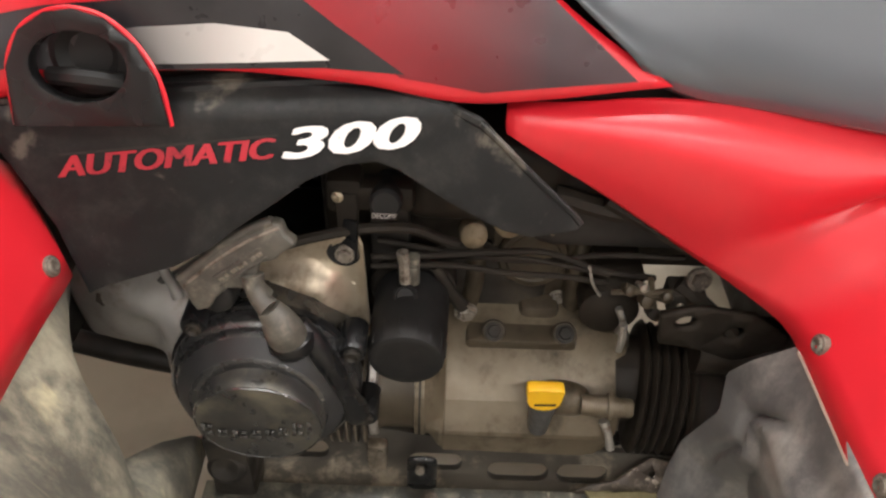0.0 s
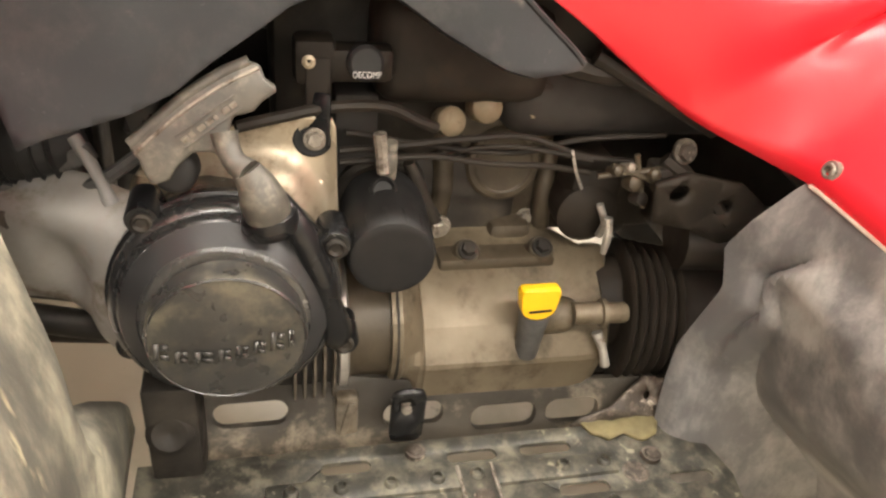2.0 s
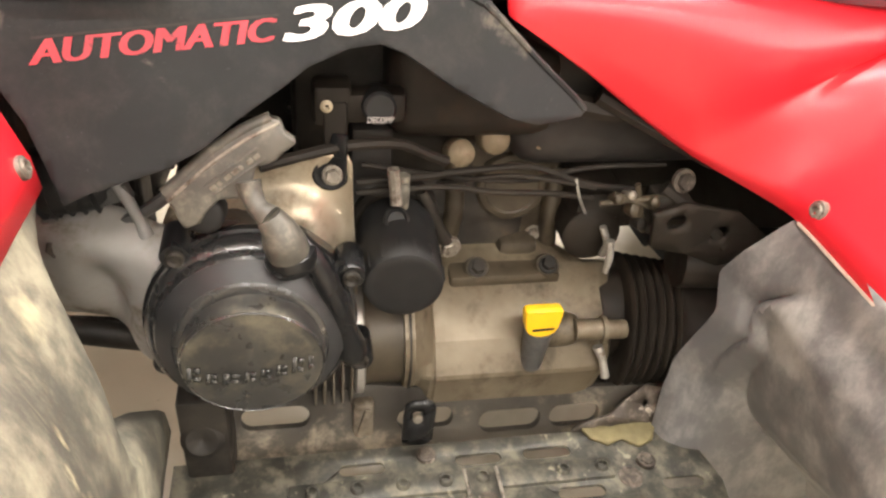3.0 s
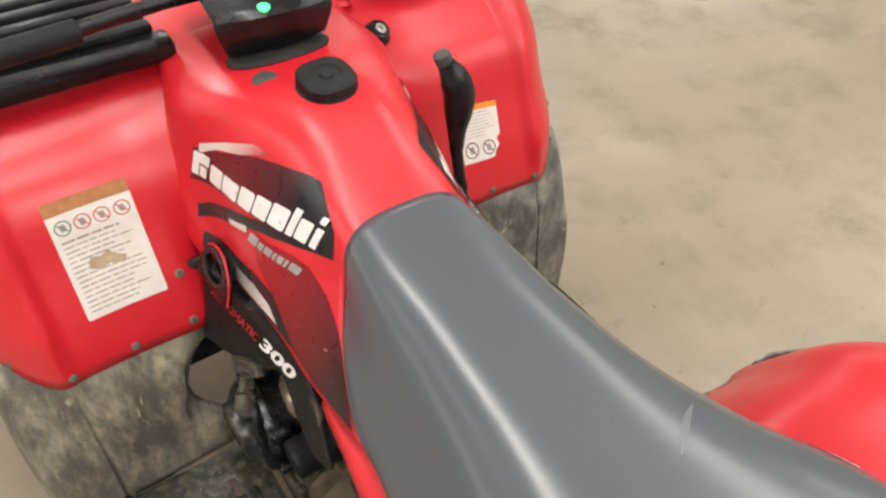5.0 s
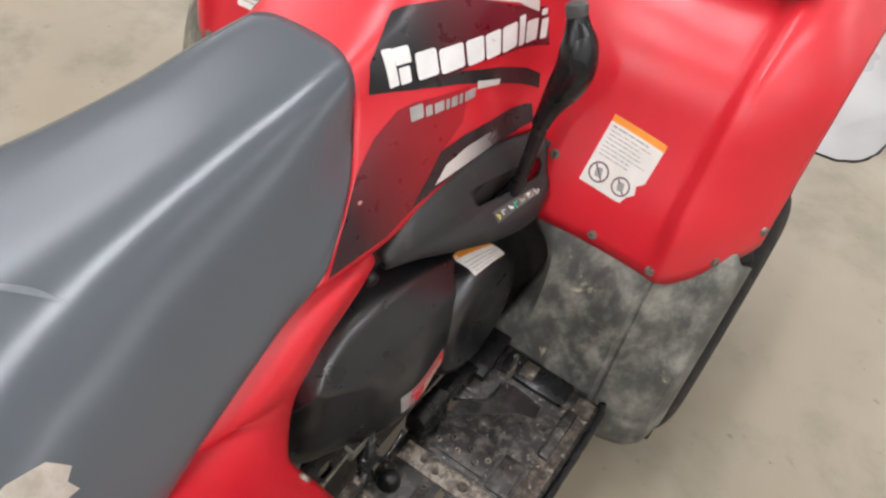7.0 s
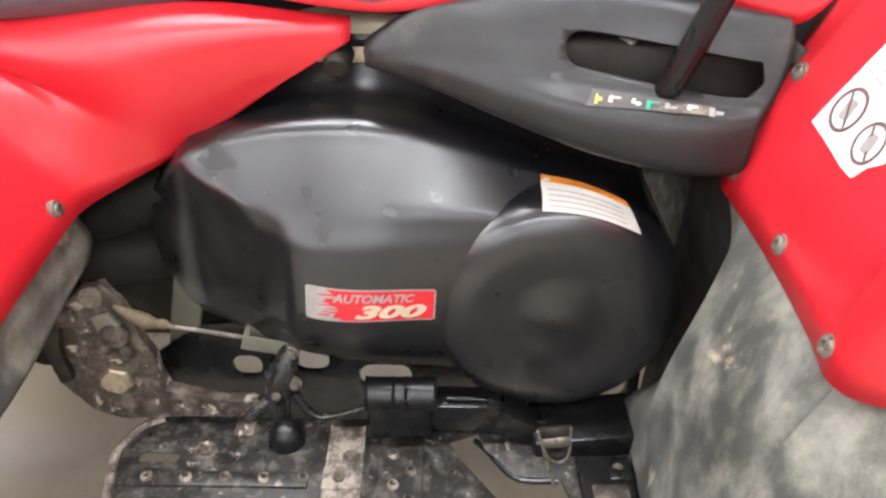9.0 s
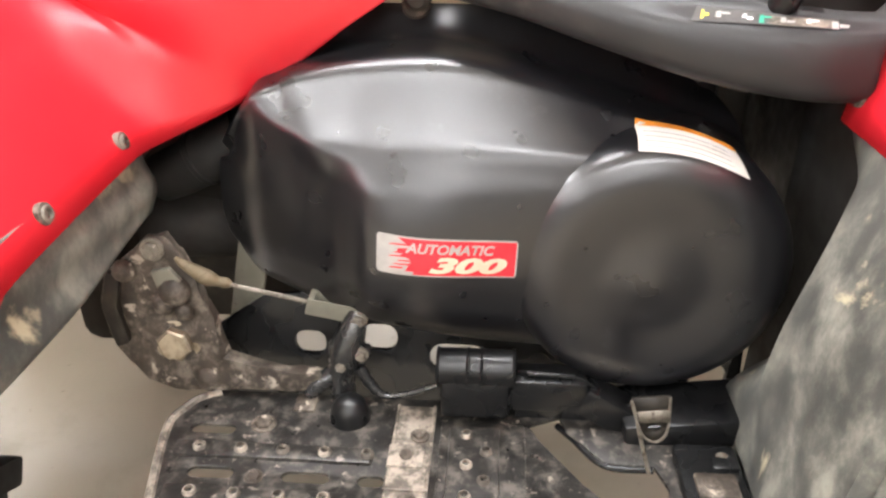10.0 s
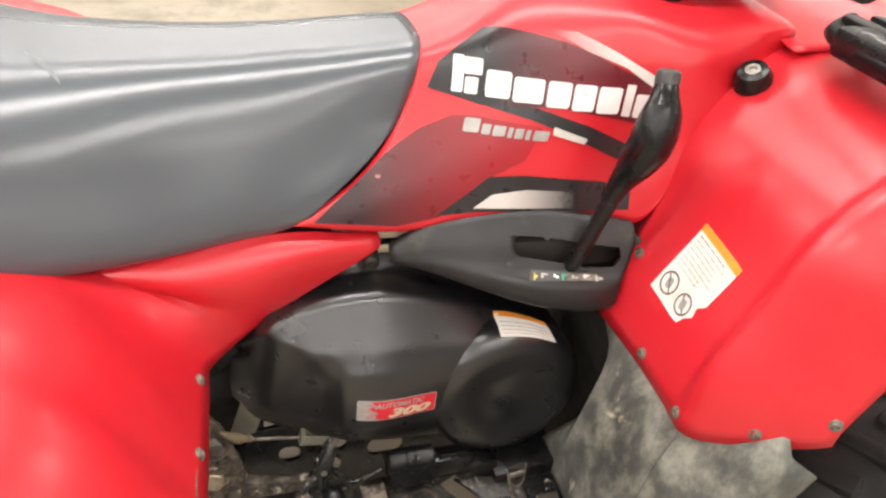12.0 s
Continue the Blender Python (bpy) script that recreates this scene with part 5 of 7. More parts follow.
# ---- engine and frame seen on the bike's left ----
# This mass fills the bay; its dark colour includes shade as well as grime.
engine = part("engine_block", joined(block((-0.105, -0.02, 0.30), (0.10, 0.20, 0.50), 0.02), block((-0.10, 0.03, 0.48), (0.09, 0.20, 0.64), 0.015)), GRIME, quad, "grimy engine block with the bay's shade in its colour")
starter = part("recoil_cover", lathe([(-0.075, 0.074), (-0.040, 0.0775), (-0.020, 0.0792), (-0.009, 0.0795), (-0.004, 0.0785), (-0.001, 0.0760), (0.0, 0.0745), (-0.0012, 0.0730), (0.0005, 0.0722), (0.0035, 0.0716), (0.0062, 0.0702), (0.0170, 0.0572), (0.0185, 0.0550), (0.0188, 0.0530), (0.0188, 0.0)], (-0.240, 0.236, 0.447), (-1, 0, 0.10), 72), SCUFFED, quad, "scuffed glossy black recoil starter cover", sharp=50)
part("cover_lip", lathe([(0, 0.076), (0.002, 0.082), (0.009, 0.082), (0.011, 0.077)], (-0.214, 0.236, 0.444), (-1, 0, 0.10), 56), BLACK, starter)
part("chamfer_ring", lathe([(0.0060, 0.0700), (0.0068, 0.0700), (0.0176, 0.0572), (0.0170, 0.0568)], (-0.240, 0.236, 0.447), (-1, 0, 0.10), 72), GATEGREY, starter, "dull grey worn chamfer")
part("face_plate", lathe(spline([(-0.02, 0.0535), (0.003, 0.0535), (0.0055, 0.0520), (0.0050, 0.0495), (0.0056, 0.0470), (0.0066, 0.030), (0.0070, 0.0)], 30), (-0.2645, 0.235, 0.4425), (-1, 0, -0.05), 64), FACEDUST, starter, "round dust-filmed face plate with a polished rim")
part("bright_rim", lathe([(-0.0005, 0.0528), (0.0008, 0.0520), (-0.0002, 0.0508)], (-0.2698, 0.235, 0.4422), (-1, 0, -0.05), 64), SCUFFED, starter)
EMBOSS = surface_material("raised_black_mark", (0.05, 0.05, 0.048), (0.09, 0.087, 0.08), (0.2, 0.3), metal=0.4, scale=60, bump=0.0)
for u, w, h in ((0.0, 0.011, 0.014), (0.0135, 0.009, 0.009), (0.025, 0.014, 0.009), (0.0415, 0.009, 0.0095), (0.053, 0.009, 0.0095), (0.0645, 0.009, 0.010), (0.076, 0.010, 0.015), (0.0885, 0.0042, 0.014)):
    base = 0.4305 - 0.0035 * math.sin(math.pi * u / 0.06) * (u < 0.06) + 0.007 * max(0.0, (u - 0.05) / 0.045) ** 1.5
    mark = joined(flat([(0, 0), (w * 0.34, 0), (w * 0.46, h), (w * 0.12, h)]), flat([(w * 0.46, h * 0.1), (w * 0.98, 0), (w * 0.92, h * 0.3), (w * 0.44, h * 0.38)]), flat([(w * 0.50, h * 0.62), (w * 0.95, h * 0.55), (w * 1.0, h * 0.9), (w * 0.54, h * 0.95)]))
    part("brand_block", bent(mark, lambda a, b: (-0.2722 + 0.05 * (base + b - 0.44), 0.2835 - u - a, base + b)), EMBOSS, starter, solid=0.0016)
for at in ((-0.226, 0.286, 0.512), (-0.229, 0.160, 0.489), (-0.228, 0.152, 0.400), (-0.224, 0.305, 0.405)):
    c = Vector(at)
    ear_bm = joined(lathe([(-0.03, 0.0115), (0.0, 0.0115), (0.002, 0.0105)], at, (-1, 0, 0), 20), bar(c + Vector((0.008, 0, 0)), Vector((-0.215, 0.235, 0.455)) + (c - Vector((-0.215, 0.235, 0.455))) * 0.75, 0.012, 0.020, 0.002))
    part("mounting_ear", ear_bm, BLACK, starter)
    part("ear_bolt", lathe([(-0.002, 0.007), (0.004, 0.007), (0.005, 0.0055), (0.003, 0.0035), (0.003, 0)], c + Vector((-0.001, 0, 0)), (-1, 0, 0), 14), GRIME, starter)
part("cover_rib", tube([(-0.236, 0.199, 0.531, 0.008), (-0.241, 0.186, 0.512, 0.0095), (-0.242, 0.173, 0.478, 0.0095), (-0.240, 0.164, 0.443, 0.0095), (-0.236, 0.159, 0.418, 0.012), (-0.230, 0.160, 0.404, 0.008)], 0.009, 14), BLACK, starter)

# recoil handle: a moulded bar, arched below, on a flared stem
HANDLE = [(0.2874, 0.5671), (0.2700, 0.5818), (0.2508, 0.5972), (0.2285, 0.6103), (0.2132, 0.6169), (0.2065, 0.6154), (0.2041, 0.6073), (0.1965, 0.6021), (0.1976, 0.5991), (0.2057, 0.5940), (0.2110, 0.5885), (0.2175, 0.5862), (0.2242, 0.5850), (0.2275, 0.5740), (0.2245, 0.5640), (0.2170, 0.5560), (0.2260, 0.5490), (0.2318, 0.5590), (0.2379, 0.5639), (0.2498, 0.5633), (0.2587, 0.5557), (0.2643, 0.5472), (0.2746, 0.5440), (0.2790, 0.5509), (0.2816, 0.5594)]


def handle_place(y, z):
    return (-0.2152 - 0.3 * (0.60 - z), y, z - 0.002)


def on_handle(y, z, out=0.0):
    return Vector(handle_place(y, z)) + Vector((-0.0068 - out, 0, 0.0021))


handle = part("pull_handle", bent(flat(HANDLE), handle_place), HANDLEDUST, quad, "dusty moulded pull-start handle", solid=0.014, bevel=0.0028)
part("handle_ridge", tube([on_handle(y, z, -0.004) for y, z in ((0.2862, 0.5672), (0.2700, 0.5808), (0.2508, 0.5962), (0.2285, 0.6093), (0.2130, 0.6158))], 0.0042, 10), HANDLEDUST, handle)
part("handle_ridge", tube([on_handle(y, z, -0.001) for y, z in ((0.2835, 0.5630), (0.2690, 0.5755), (0.2500, 0.5900), (0.2280, 0.6035), (0.2075, 0.6130))], 0.0016, 6), BOLTGREY, handle)
LABEL_A, LABEL_B = Vector((0.2546, 0.5658)), Vector((0.2178, 0.5907))
run, side = (LABEL_B - LABEL_A).normalized(), Vector((LABEL_B - LABEL_A).normalized().yx) * Vector((-1, 1))
side = side if side.y > 0 else -side
for q in (0.0, 0.0085):
    a, b = LABEL_A + side * q, LABEL_B + side * q
    part("label_frame", tube([on_handle(*a), on_handle(*b)], 0.0009, 6), HANDLEDUST, handle)
for k, wd in enumerate((0.0045, 0.003, 0.005, 0.005, 0.0025, 0.005, 0.0045)):
    a = LABEL_A + run * (0.002 + 0.0060 * k) + side * 0.0022
    b = a + run * wd + side * 0.0003
    part("name_bar", bar(on_handle(*(a + side * 0.0018), -0.0006), on_handle(*(b + side * 0.0018), -0.0006), 0.0022, 0.0036, 0.0004), BOLTGREY, handle)
part("handle_bumper", lathe(spline([(-0.012, 0.0145), (0.0, 0.0150), (0.006, 0.013), (0.008, 0.0)], 14), (-0.222, 0.2625, 0.5465), (-1, 0.1, 0.2), 24), RUBBER, handle, "black rubber bumper under the handle")
part("stem", tube([(-0.2290, 0.2300, 0.5760, 0.0088), (-0.2330, 0.2285, 0.5680, 0.0080), (-0.2390, 0.2240, 0.5600, 0.0076), (-0.2450, 0.2165, 0.5560, 0.0090)], 0.01, 16, 18), HANDLEDUST, handle, "oily rubber stem")
part("stem_knob", tube([(-0.245, 0.2172, 0.5570, 0.0095), (-0.247, 0.2115, 0.5470, 0.0128), (-0.248, 0.2085, 0.5385, 0.0150), (-0.247, 0.2060, 0.5300, 0.0155), (-0.246, 0.2050, 0.5240, 0.0145)], 0.01, 18, 18), HANDLEDUST, handle, "flared dusty rubber stem end")
part("boot_collar", lathe([(-0.008, 0.016), (0.0, 0.0190), (0.005, 0.0185), (0.008, 0.015)], (-0.244, 0.2035, 0.5190), (0.1, 0.25, 1), 24), BLACK, starter)

# tin shroud behind the starter
SH = [(0.305, 0.500), (0.292, 0.520), (0.262, 0.530), (0.240, 0.546), (0.224, 0.552), (0.1885, 0.5565), (0.1584, 0.5578), (0.1550, 0.5510), (0.1530, 0.50), (0.1500, 0.443), (0.1500, 0.42), (0.22, 0.43), (0.30, 0.45)]
LOBE = spline([(0.252, 0.508), (0.232, 0.520), (0.2094, 0.5240), (0.195, 0.5245), (0.1840, 0.5195), (0.1740, 0.5005), (0.1690, 0.478), (0.1655, 0.450)], 40)


def shroud_place(y, z):
    """A pressed sheet: it steps in along the lobe's edge and is dished round the bolt."""
    near = float(np.hypot(*(LOBE - (y, z)).T).min())
    inner = y > 0.1655 and z < float(np.interp(y, LOBE[::-1, 0], LOBE[::-1, 1]))
    step = -0.018 / (1 + math.exp(-(near if inner else -near) / 0.0030)) - 0.006 * math.exp(-((near - 0.012) / 0.008) ** 2) * inner
    bolt = math.hypot(y - 0.171, z - 0.541)
    return (-0.162 + step + 0.004 * math.exp(-(bolt / 0.010) ** 2) - 0.06 * max(0, 0.50 - z) - 0.004 * math.exp(-((y - 0.1535) / 0.003) ** 2) + 0.03 * max(0, y - 0.24), y, z)


shroud = part("cooling_shroud", bent(flat(SH, step=0.0045), shroud_place), TINPLATE, engine, "pressed bronzed tin cooling shroud", solid=0.002, sharp=60)
part("rubber_grommet", lathe([(-0.002, 0.0150), (0.002, 0.0150), (0.003, 0.0130), (0.002, 0.0105)], (-0.1605, 0.1712, 0.5405), (-1, 0, 0.15), 24), RUBBER, engine)
# Near-black block painting the shade between shroud and filter.
part("cleft_shade", block((-0.128, 0.118, 0.38), (-0.09, 0.152, 0.56), 0.003), VOID, engine)
# pale casting in front of the shroud
casting = part("front_casting", net(surface([[(-0.13, 0.42, 0.50), (-0.15, 0.37, 0.512), (-0.165, 0.33, 0.515), (-0.175, 0.30, 0.505), (-0.17, 0.272, 0.50)], [(-0.15, 0.42, 0.485), (-0.178, 0.37, 0.492), (-0.190, 0.33, 0.49), (-0.20, 0.30, 0.48), (-0.18, 0.272, 0.47)], [(-0.15, 0.42, 0.44), (-0.170, 0.375, 0.445), (-0.165, 0.345, 0.45), (-0.205, 0.315, 0.44), (-0.19, 0.272, 0.43)], [(-0.14, 0.42, 0.405), (-0.155, 0.375, 0.41), (-0.165, 0.345, 0.41), (-0.202, 0.320, 0.40), (-0.19, 0.275, 0.39)], [(-0.12, 0.42, 0.40), (-0.13, 0.375, 0.395), (-0.15, 0.345, 0.385), (-0.18, 0.320, 0.37), (-0.17, 0.28, 0.36)]], 36, 30)), GREYCAST, quad, "pale grey cast housing with grime", solid=0.01)
hexbolt((-0.172, 0.382, 0.486), (-1, 0, 0.2), 0.008, casting, RUSTY)
part("plastic_clip", tube([(-0.168, 0.332, 0.545, 0.0050), (-0.178, 0.322, 0.530, 0.0046), (-0.182, 0.315, 0.512, 0.0044), (-0.184, 0.312, 0.502, 0.0066)], 0.008, 10), surface_material("milky_plastic", (0.20, 0.195, 0.185), (0.28, 0.27, 0.255), (0.4, 0.5), scale=30), engine, "milky plastic cable clip")
part("plastic_clip", bar((-0.165, 0.356, 0.520), (-0.175, 0.320, 0.538), 0.006, 0.012), KNOBGREY, engine)
part("rubber_bellows", tube([(-0.15, 0.395, 0.530, 0.022), (-0.155, 0.372, 0.535, 0.026), (-0.155, 0.350, 0.535, 0.022), (-0.15, 0.33, 0.54, 0.020)], 0.02, 14), RUBBER, engine)
for k in range(5):
    part("bellows_ring", lathe([(-0.002, 0.024), (0, 0.028), (0.002, 0.024)], (-0.153, 0.388 - 0.010 * k, 0.532 + 0.001 * k), (0, 1, -0.1), 18), RUBBER, engine)
part("hose", tube([(-0.16, 0.39, 0.505), (-0.168, 0.35, 0.500), (-0.175, 0.318, 0.515), (-0.175, 0.29, 0.535)], 0.005, 8), KNOBGREY, engine)
part("drive_shaft", tube([(-0.145, 0.46, 0.398), (-0.15, 0.39, 0.380), (-0.15, 0.30, 0.358)], 0.012, 12), GRIME, engine, "dark propeller shaft")

# oil filter
ax = Vector((-1.0, 0.03, -0.04)).normalized()
fc = Vector((-0.219, 0.1165, 0.4672))
canister = part("oil_filter", lathe(spline([(-0.085, 0.030), (-0.078, 0.0335), (-0.040, 0.0342), (-0.022, 0.0335), (-0.005, 0.0330), (-0.001, 0.0312), (0.0004, 0.0290), (-0.0006, 0.0272), (-0.0004, 0.0)], 26), fc, ax, 44), RUBBER, quad, "matt black screw-on oil filter", sharp=30)
fx_, fy_, fz_ = basis(ax)
for k in range(15):
    a = 2 * math.pi * k / 15
    way = fx_ * math.cos(a) + fy_ * math.sin(a)
    part("grip_flute", bar(fc + way * 0.0330 - fz_ * 0.022, fc + way * 0.0322 - fz_ * 0.005, 0.0035, 0.0022, 0.0008), RUBBER, canister)
part("filter_lug", lathe([(-0.012, 0.0105), (0.0, 0.0108), (0.002, 0.0085), (-0.001, 0.0070), (-0.001, 0)], (-0.176, 0.1190, 0.5035), (-0.75, 0, 0.65), 20), RUBBER, canister)
part("lug_clip", joined(block((-0.170, 0.108, 0.510), (-0.152, 0.122, 0.530), 0.003), tube([(-0.160, 0.1125, 0.505), (-0.160, 0.1125, 0.536)], 0.0055, 10)), HANDLEDUST, canister)
part("filter_base", lathe([(0.0, 0.040), (0.02, 0.040), (0.024, 0.036)], fc - ax * 0.105, ax, 32), GRIME, canister)
part("filter_stay", tube([(-0.145, 0.0945, 0.511, 0.0050), (-0.143, 0.085, 0.490, 0.0052), (-0.140, 0.0745, 0.466, 0.0060), (-0.136, 0.0660, 0.449, 0.0075)], 0.006, 10), GRIME, engine)
hexbolt((-0.139, 0.0640, 0.4455), (-1, -0.1, -0.1), 0.0082, engine, BOLTGREY)

# gear case: faceted housing along the bike
CASE = [(-0.080, 0.428), (-0.105, 0.4215), (-0.130, 0.4125), (-0.150, 0.4030), (-0.168, 0.3905), (-0.180, 0.3800), (-0.1868, 0.3738), (-0.1890, 0.3705), (-0.1965, 0.3595), (-0.2040, 0.3480), (-0.2050, 0.3445), (-0.2022, 0.3270), (-0.1996, 0.3095), (-0.1980, 0.3060), (-0.190, 0.3005), (-0.172, 0.2965), (-0.10, 0.294)]
NECK = (-0.148, 0.362)


def round_ring(y, r):
    """The round end of the case, point for point beside the faceted outline."""
    out = []
    for x, z in CASE:
        a = math.atan2(z - NECK[1], x - NECK[0])
        out.append((NECK[0] + r * math.cos(a), y, NECK[1] + r * math.sin(a)))
    return out


rings = [round_ring(0.1085, 0.052), round_ring(0.1080, 0.0575), round_ring(0.1010, 0.0580), round_ring(0.0990, 0.0560)]
mix_a, mix_b = np.array(round_ring(0.0985, 0.0545)), np.array([(x, 0.0805, z) for x, z in CASE])
for q in (0.25, 0.5, 0.75):
    rings.append([tuple(p) for p in mix_a + (mix_b - mix_a) * np.array([q * q * (3 - 2 * q) * 0.9 + 0.1 * q, q, q * q * (3 - 2 * q) * 0.9 + 0.1 * q])])
for y, k in ((0.0815, 0.985), (0.0795, 1.0), (0.04, 1.0), (-0.02, 1.004), (-0.066, 1.006), (-0.080, 0.995), (-0.088, 0.96), (-0.092, 0.90)):
    rings.append([(-0.10 + (x + 0.10) * k, y - 0.16 * (z - 0.37) * (y < -0.05), 0.366 + (z - 0.366) * k) for x, z in (CASE if y > -0.05 else [(min(x, -0.128 + 0.06 * (x + 0.128)), min(z, 0.4125)) for x, z in CASE])])
case = part("gear_case", net(np.array(rings)), CASECAST, quad, "grimy faceted cast aluminium gear case", solid=0.004, sharp=11)
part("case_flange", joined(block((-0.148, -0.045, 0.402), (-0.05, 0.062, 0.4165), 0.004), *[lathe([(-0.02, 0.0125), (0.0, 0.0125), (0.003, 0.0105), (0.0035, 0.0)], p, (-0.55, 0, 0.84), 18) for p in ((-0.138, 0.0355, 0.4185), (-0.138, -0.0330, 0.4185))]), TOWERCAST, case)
for p in ((-0.1415, 0.0355, 0.4225), (-0.1415, -0.0330, 0.4225)):
    hexbolt(p, (-0.55, 0, 0.84), 0.0068, case, GRIME)
part("case_tower", joined(block((-0.098, -0.048, 0.405), (-0.02, 0.066, 0.560), 0.014, 3), block((-0.118, -0.030, 0.405), (-0.05, 0.010, 0.432), 0.008), tube([(-0.100, 0.060, 0.415), (-0.102, 0.055, 0.47), (-0.09, 0.06, 0.53)], 0.010, 10), tube([(-0.100, -0.044, 0.415), (-0.104, -0.040, 0.45), (-0.09, -0.045, 0.50)], 0.009, 10)), TOWERCAST, case, "oily brown crankcase wall with the bay's shade in its colour")
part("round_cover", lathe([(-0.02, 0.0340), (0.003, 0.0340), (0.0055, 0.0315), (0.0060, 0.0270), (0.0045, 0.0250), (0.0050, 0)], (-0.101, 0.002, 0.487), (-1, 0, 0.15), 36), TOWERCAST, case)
hexbolt((-0.0985, -0.0285, 0.4300), (-1, 0, 0.1), 0.0062, case, BOLTGREY)
hexbolt((-0.0985, 0.0480, 0.5000), (-1, 0, 0.1), 0.0062, case, GRIME)
part("case_seam", lathe([(-0.0010, 0.0560), (-0.0010, 0.0605), (0.0010, 0.0605), (0.0010, 0.0560)], (-0.148, 0.1045, 0.362), (0, 1, 0), 48), GRIME, case)
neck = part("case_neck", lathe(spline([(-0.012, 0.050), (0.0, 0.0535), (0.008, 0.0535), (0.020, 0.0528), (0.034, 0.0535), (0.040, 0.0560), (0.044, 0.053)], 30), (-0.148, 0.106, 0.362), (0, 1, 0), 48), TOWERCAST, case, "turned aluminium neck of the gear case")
part("bright_collar", lathe([(0.0, 0.0580), (0.0015, 0.0600), (0.0075, 0.0600), (0.009, 0.058)], (-0.148, 0.1445, 0.360), (0, 1, 0), 48), STEEL, case, "bright turned collar")
for k in range(5):
    part("cooling_fin", lathe([(0.0, 0.055), (0.0008, 0.0635), (0.0024, 0.0635), (0.0032, 0.055)], (-0.152, 0.1555 + 0.0080 * k, 0.358), (0, 1, 0), 40), CAST, case)
# The core's near-black carries the shade between the fins.
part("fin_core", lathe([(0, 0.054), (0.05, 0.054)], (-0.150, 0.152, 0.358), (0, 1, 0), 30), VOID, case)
part("drain_lug", joined(block((-0.210, 0.136, 0.278), (-0.192, 0.156, 0.322), 0.004), bar((-0.2115, 0.150, 0.282), (-0.2115, 0.142, 0.318), 0.002, 0.006, 0.0006)), CAST, case, "dull cast drain lug")
for k in range(5):
    part("grime_lump", lathe(spline([(-0.004, 0.010), (0.003, 0.008), (0.006, 0.0)], 6), (-0.188 + 0.004 * k, 0.04 - 0.035 * k, 0.2985 - 0.001 * k), (-0.4, 0, -1), 10), GRIME, case)

# dipstick
dip = part("dipstick", lathe([(0.0, 0.0100), (0.03, 0.0118), (0.044, 0.0132), (0.050, 0.0132)], (-0.1985, -0.0105, 0.3500), (-0.09, 0, 1), 20), KNOBGREY, quad, "black filler neck with a yellow dipstick")
cap_loop = [(u * (1.0 + 0.09 * v / 0.015), v) for u, v in [(-0.0165, 0.0105), (-0.0150, 0.0140), (-0.0120, 0.0150), (0.0120, 0.0150), (0.0150, 0.0140), (0.0165, 0.0105), (0.0160, -0.0050), (0.0135, -0.0105), (0.0080, -0.0142), (0.0, -0.0155), (-0.0080, -0.0142), (-0.0135, -0.0105), (-0.0160, -0.0050)]]
cap_rings = []
for q, k in ((0.0, 0.86), (0.002, 0.98), (0.010, 1.0), (0.0125, 0.94)):
    cap_rings.append([Vector((-0.202 - q, -0.009 - u * k * 1.0 - 0.12 * v * 0, 0.4135 + v * k)) for u, v in cap_loop])
part("dipstick_cap", net(cap_rings, wrap=True, cap=True), YELLOW, dip, "bright yellow dipstick cap", sharp=30)
part("cap_slot", bar((-0.2145, 0.000, 0.4070), (-0.2145, -0.020, 0.4080), 0.002, 0.0022, 0.0003), GRIME, dip)
part("oil_fitting", joined(lathe(spline([(-0.030, 0.017), (-0.010, 0.0165), (0.002, 0.0145), (0.008, 0.0105)], 12), (-0.190, -0.046, 0.384), (-0.35, -0.85, 0.28), 22), lathe([(-0.020, 0.0098), (0.004, 0.0098), (0.0045, 0.0128), (0.0085, 0.0128), (0.009, 0.0092), (0.026, 0.0090), (0.028, 0.0075), (0.028, 0)], (-0.203, -0.066, 0.393), (-0.08, -1, 0.02), 20)), CASECAST, case)
part("drain_pin", tube([(-0.206, -0.070, 0.374, 0.005), (-0.212, -0.076, 0.360, 0.0038), (-0.216, -0.080, 0.344, 0.0045)], 0.004, 10), STEEL, case)

# rubber boot of the swing arm
part("boot_neck", tube([(-0.142, -0.085, 0.360), (-0.142, -0.14, 0.362)], 0.044, 24), OILSHADE, engine)
bx = Vector((-0.145, -0.108, 0.352))
boot_profile = []
for k in range(6):
    h = 0.0095 * k
    boot_profile += [(h, 0.0600 - 0.0012 * k), (h + 0.002, 0.0660 - 0.0012 * k), (h + 0.0045, 0.0685 - 0.0012 * k), (h + 0.007, 0.0660 - 0.0012 * k)]
boot_profile += [(0.060, 0.056), (0.075, 0.055), (0.13, 0.052)]
part("swingarm_boot", lathe(boot_profile, bx, (-0.12, -1, -0.02), 48), OILSHADE, quad, "black ribbed rubber boot")
part("swing_arm", joined(tube([(-0.12, -0.20, 0.36), (-0.12, -0.45, 0.33), (-0.10, -0.65, 0.30)], 0.045, 14), tube([(-0.16, -0.15, 0.44), (-0.17, -0.25, 0.44), (-0.16, -0.4, 0.42)], 0.03, 12)), OILSHADE, engine)
part("rear_bulkhead", block((-0.20, -0.32, 0.30), (0.19, -0.26, 0.66), 0.02), OILSHADE, quad)
part("front_bulkhead", block((-0.13, 0.40, 0.38), (0.13, 0.44, 0.72), 0.02), GRIME, quad)
# Unseen blocks filling the bay; their near-black stands in for its shade.
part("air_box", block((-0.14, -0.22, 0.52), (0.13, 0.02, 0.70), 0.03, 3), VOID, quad)
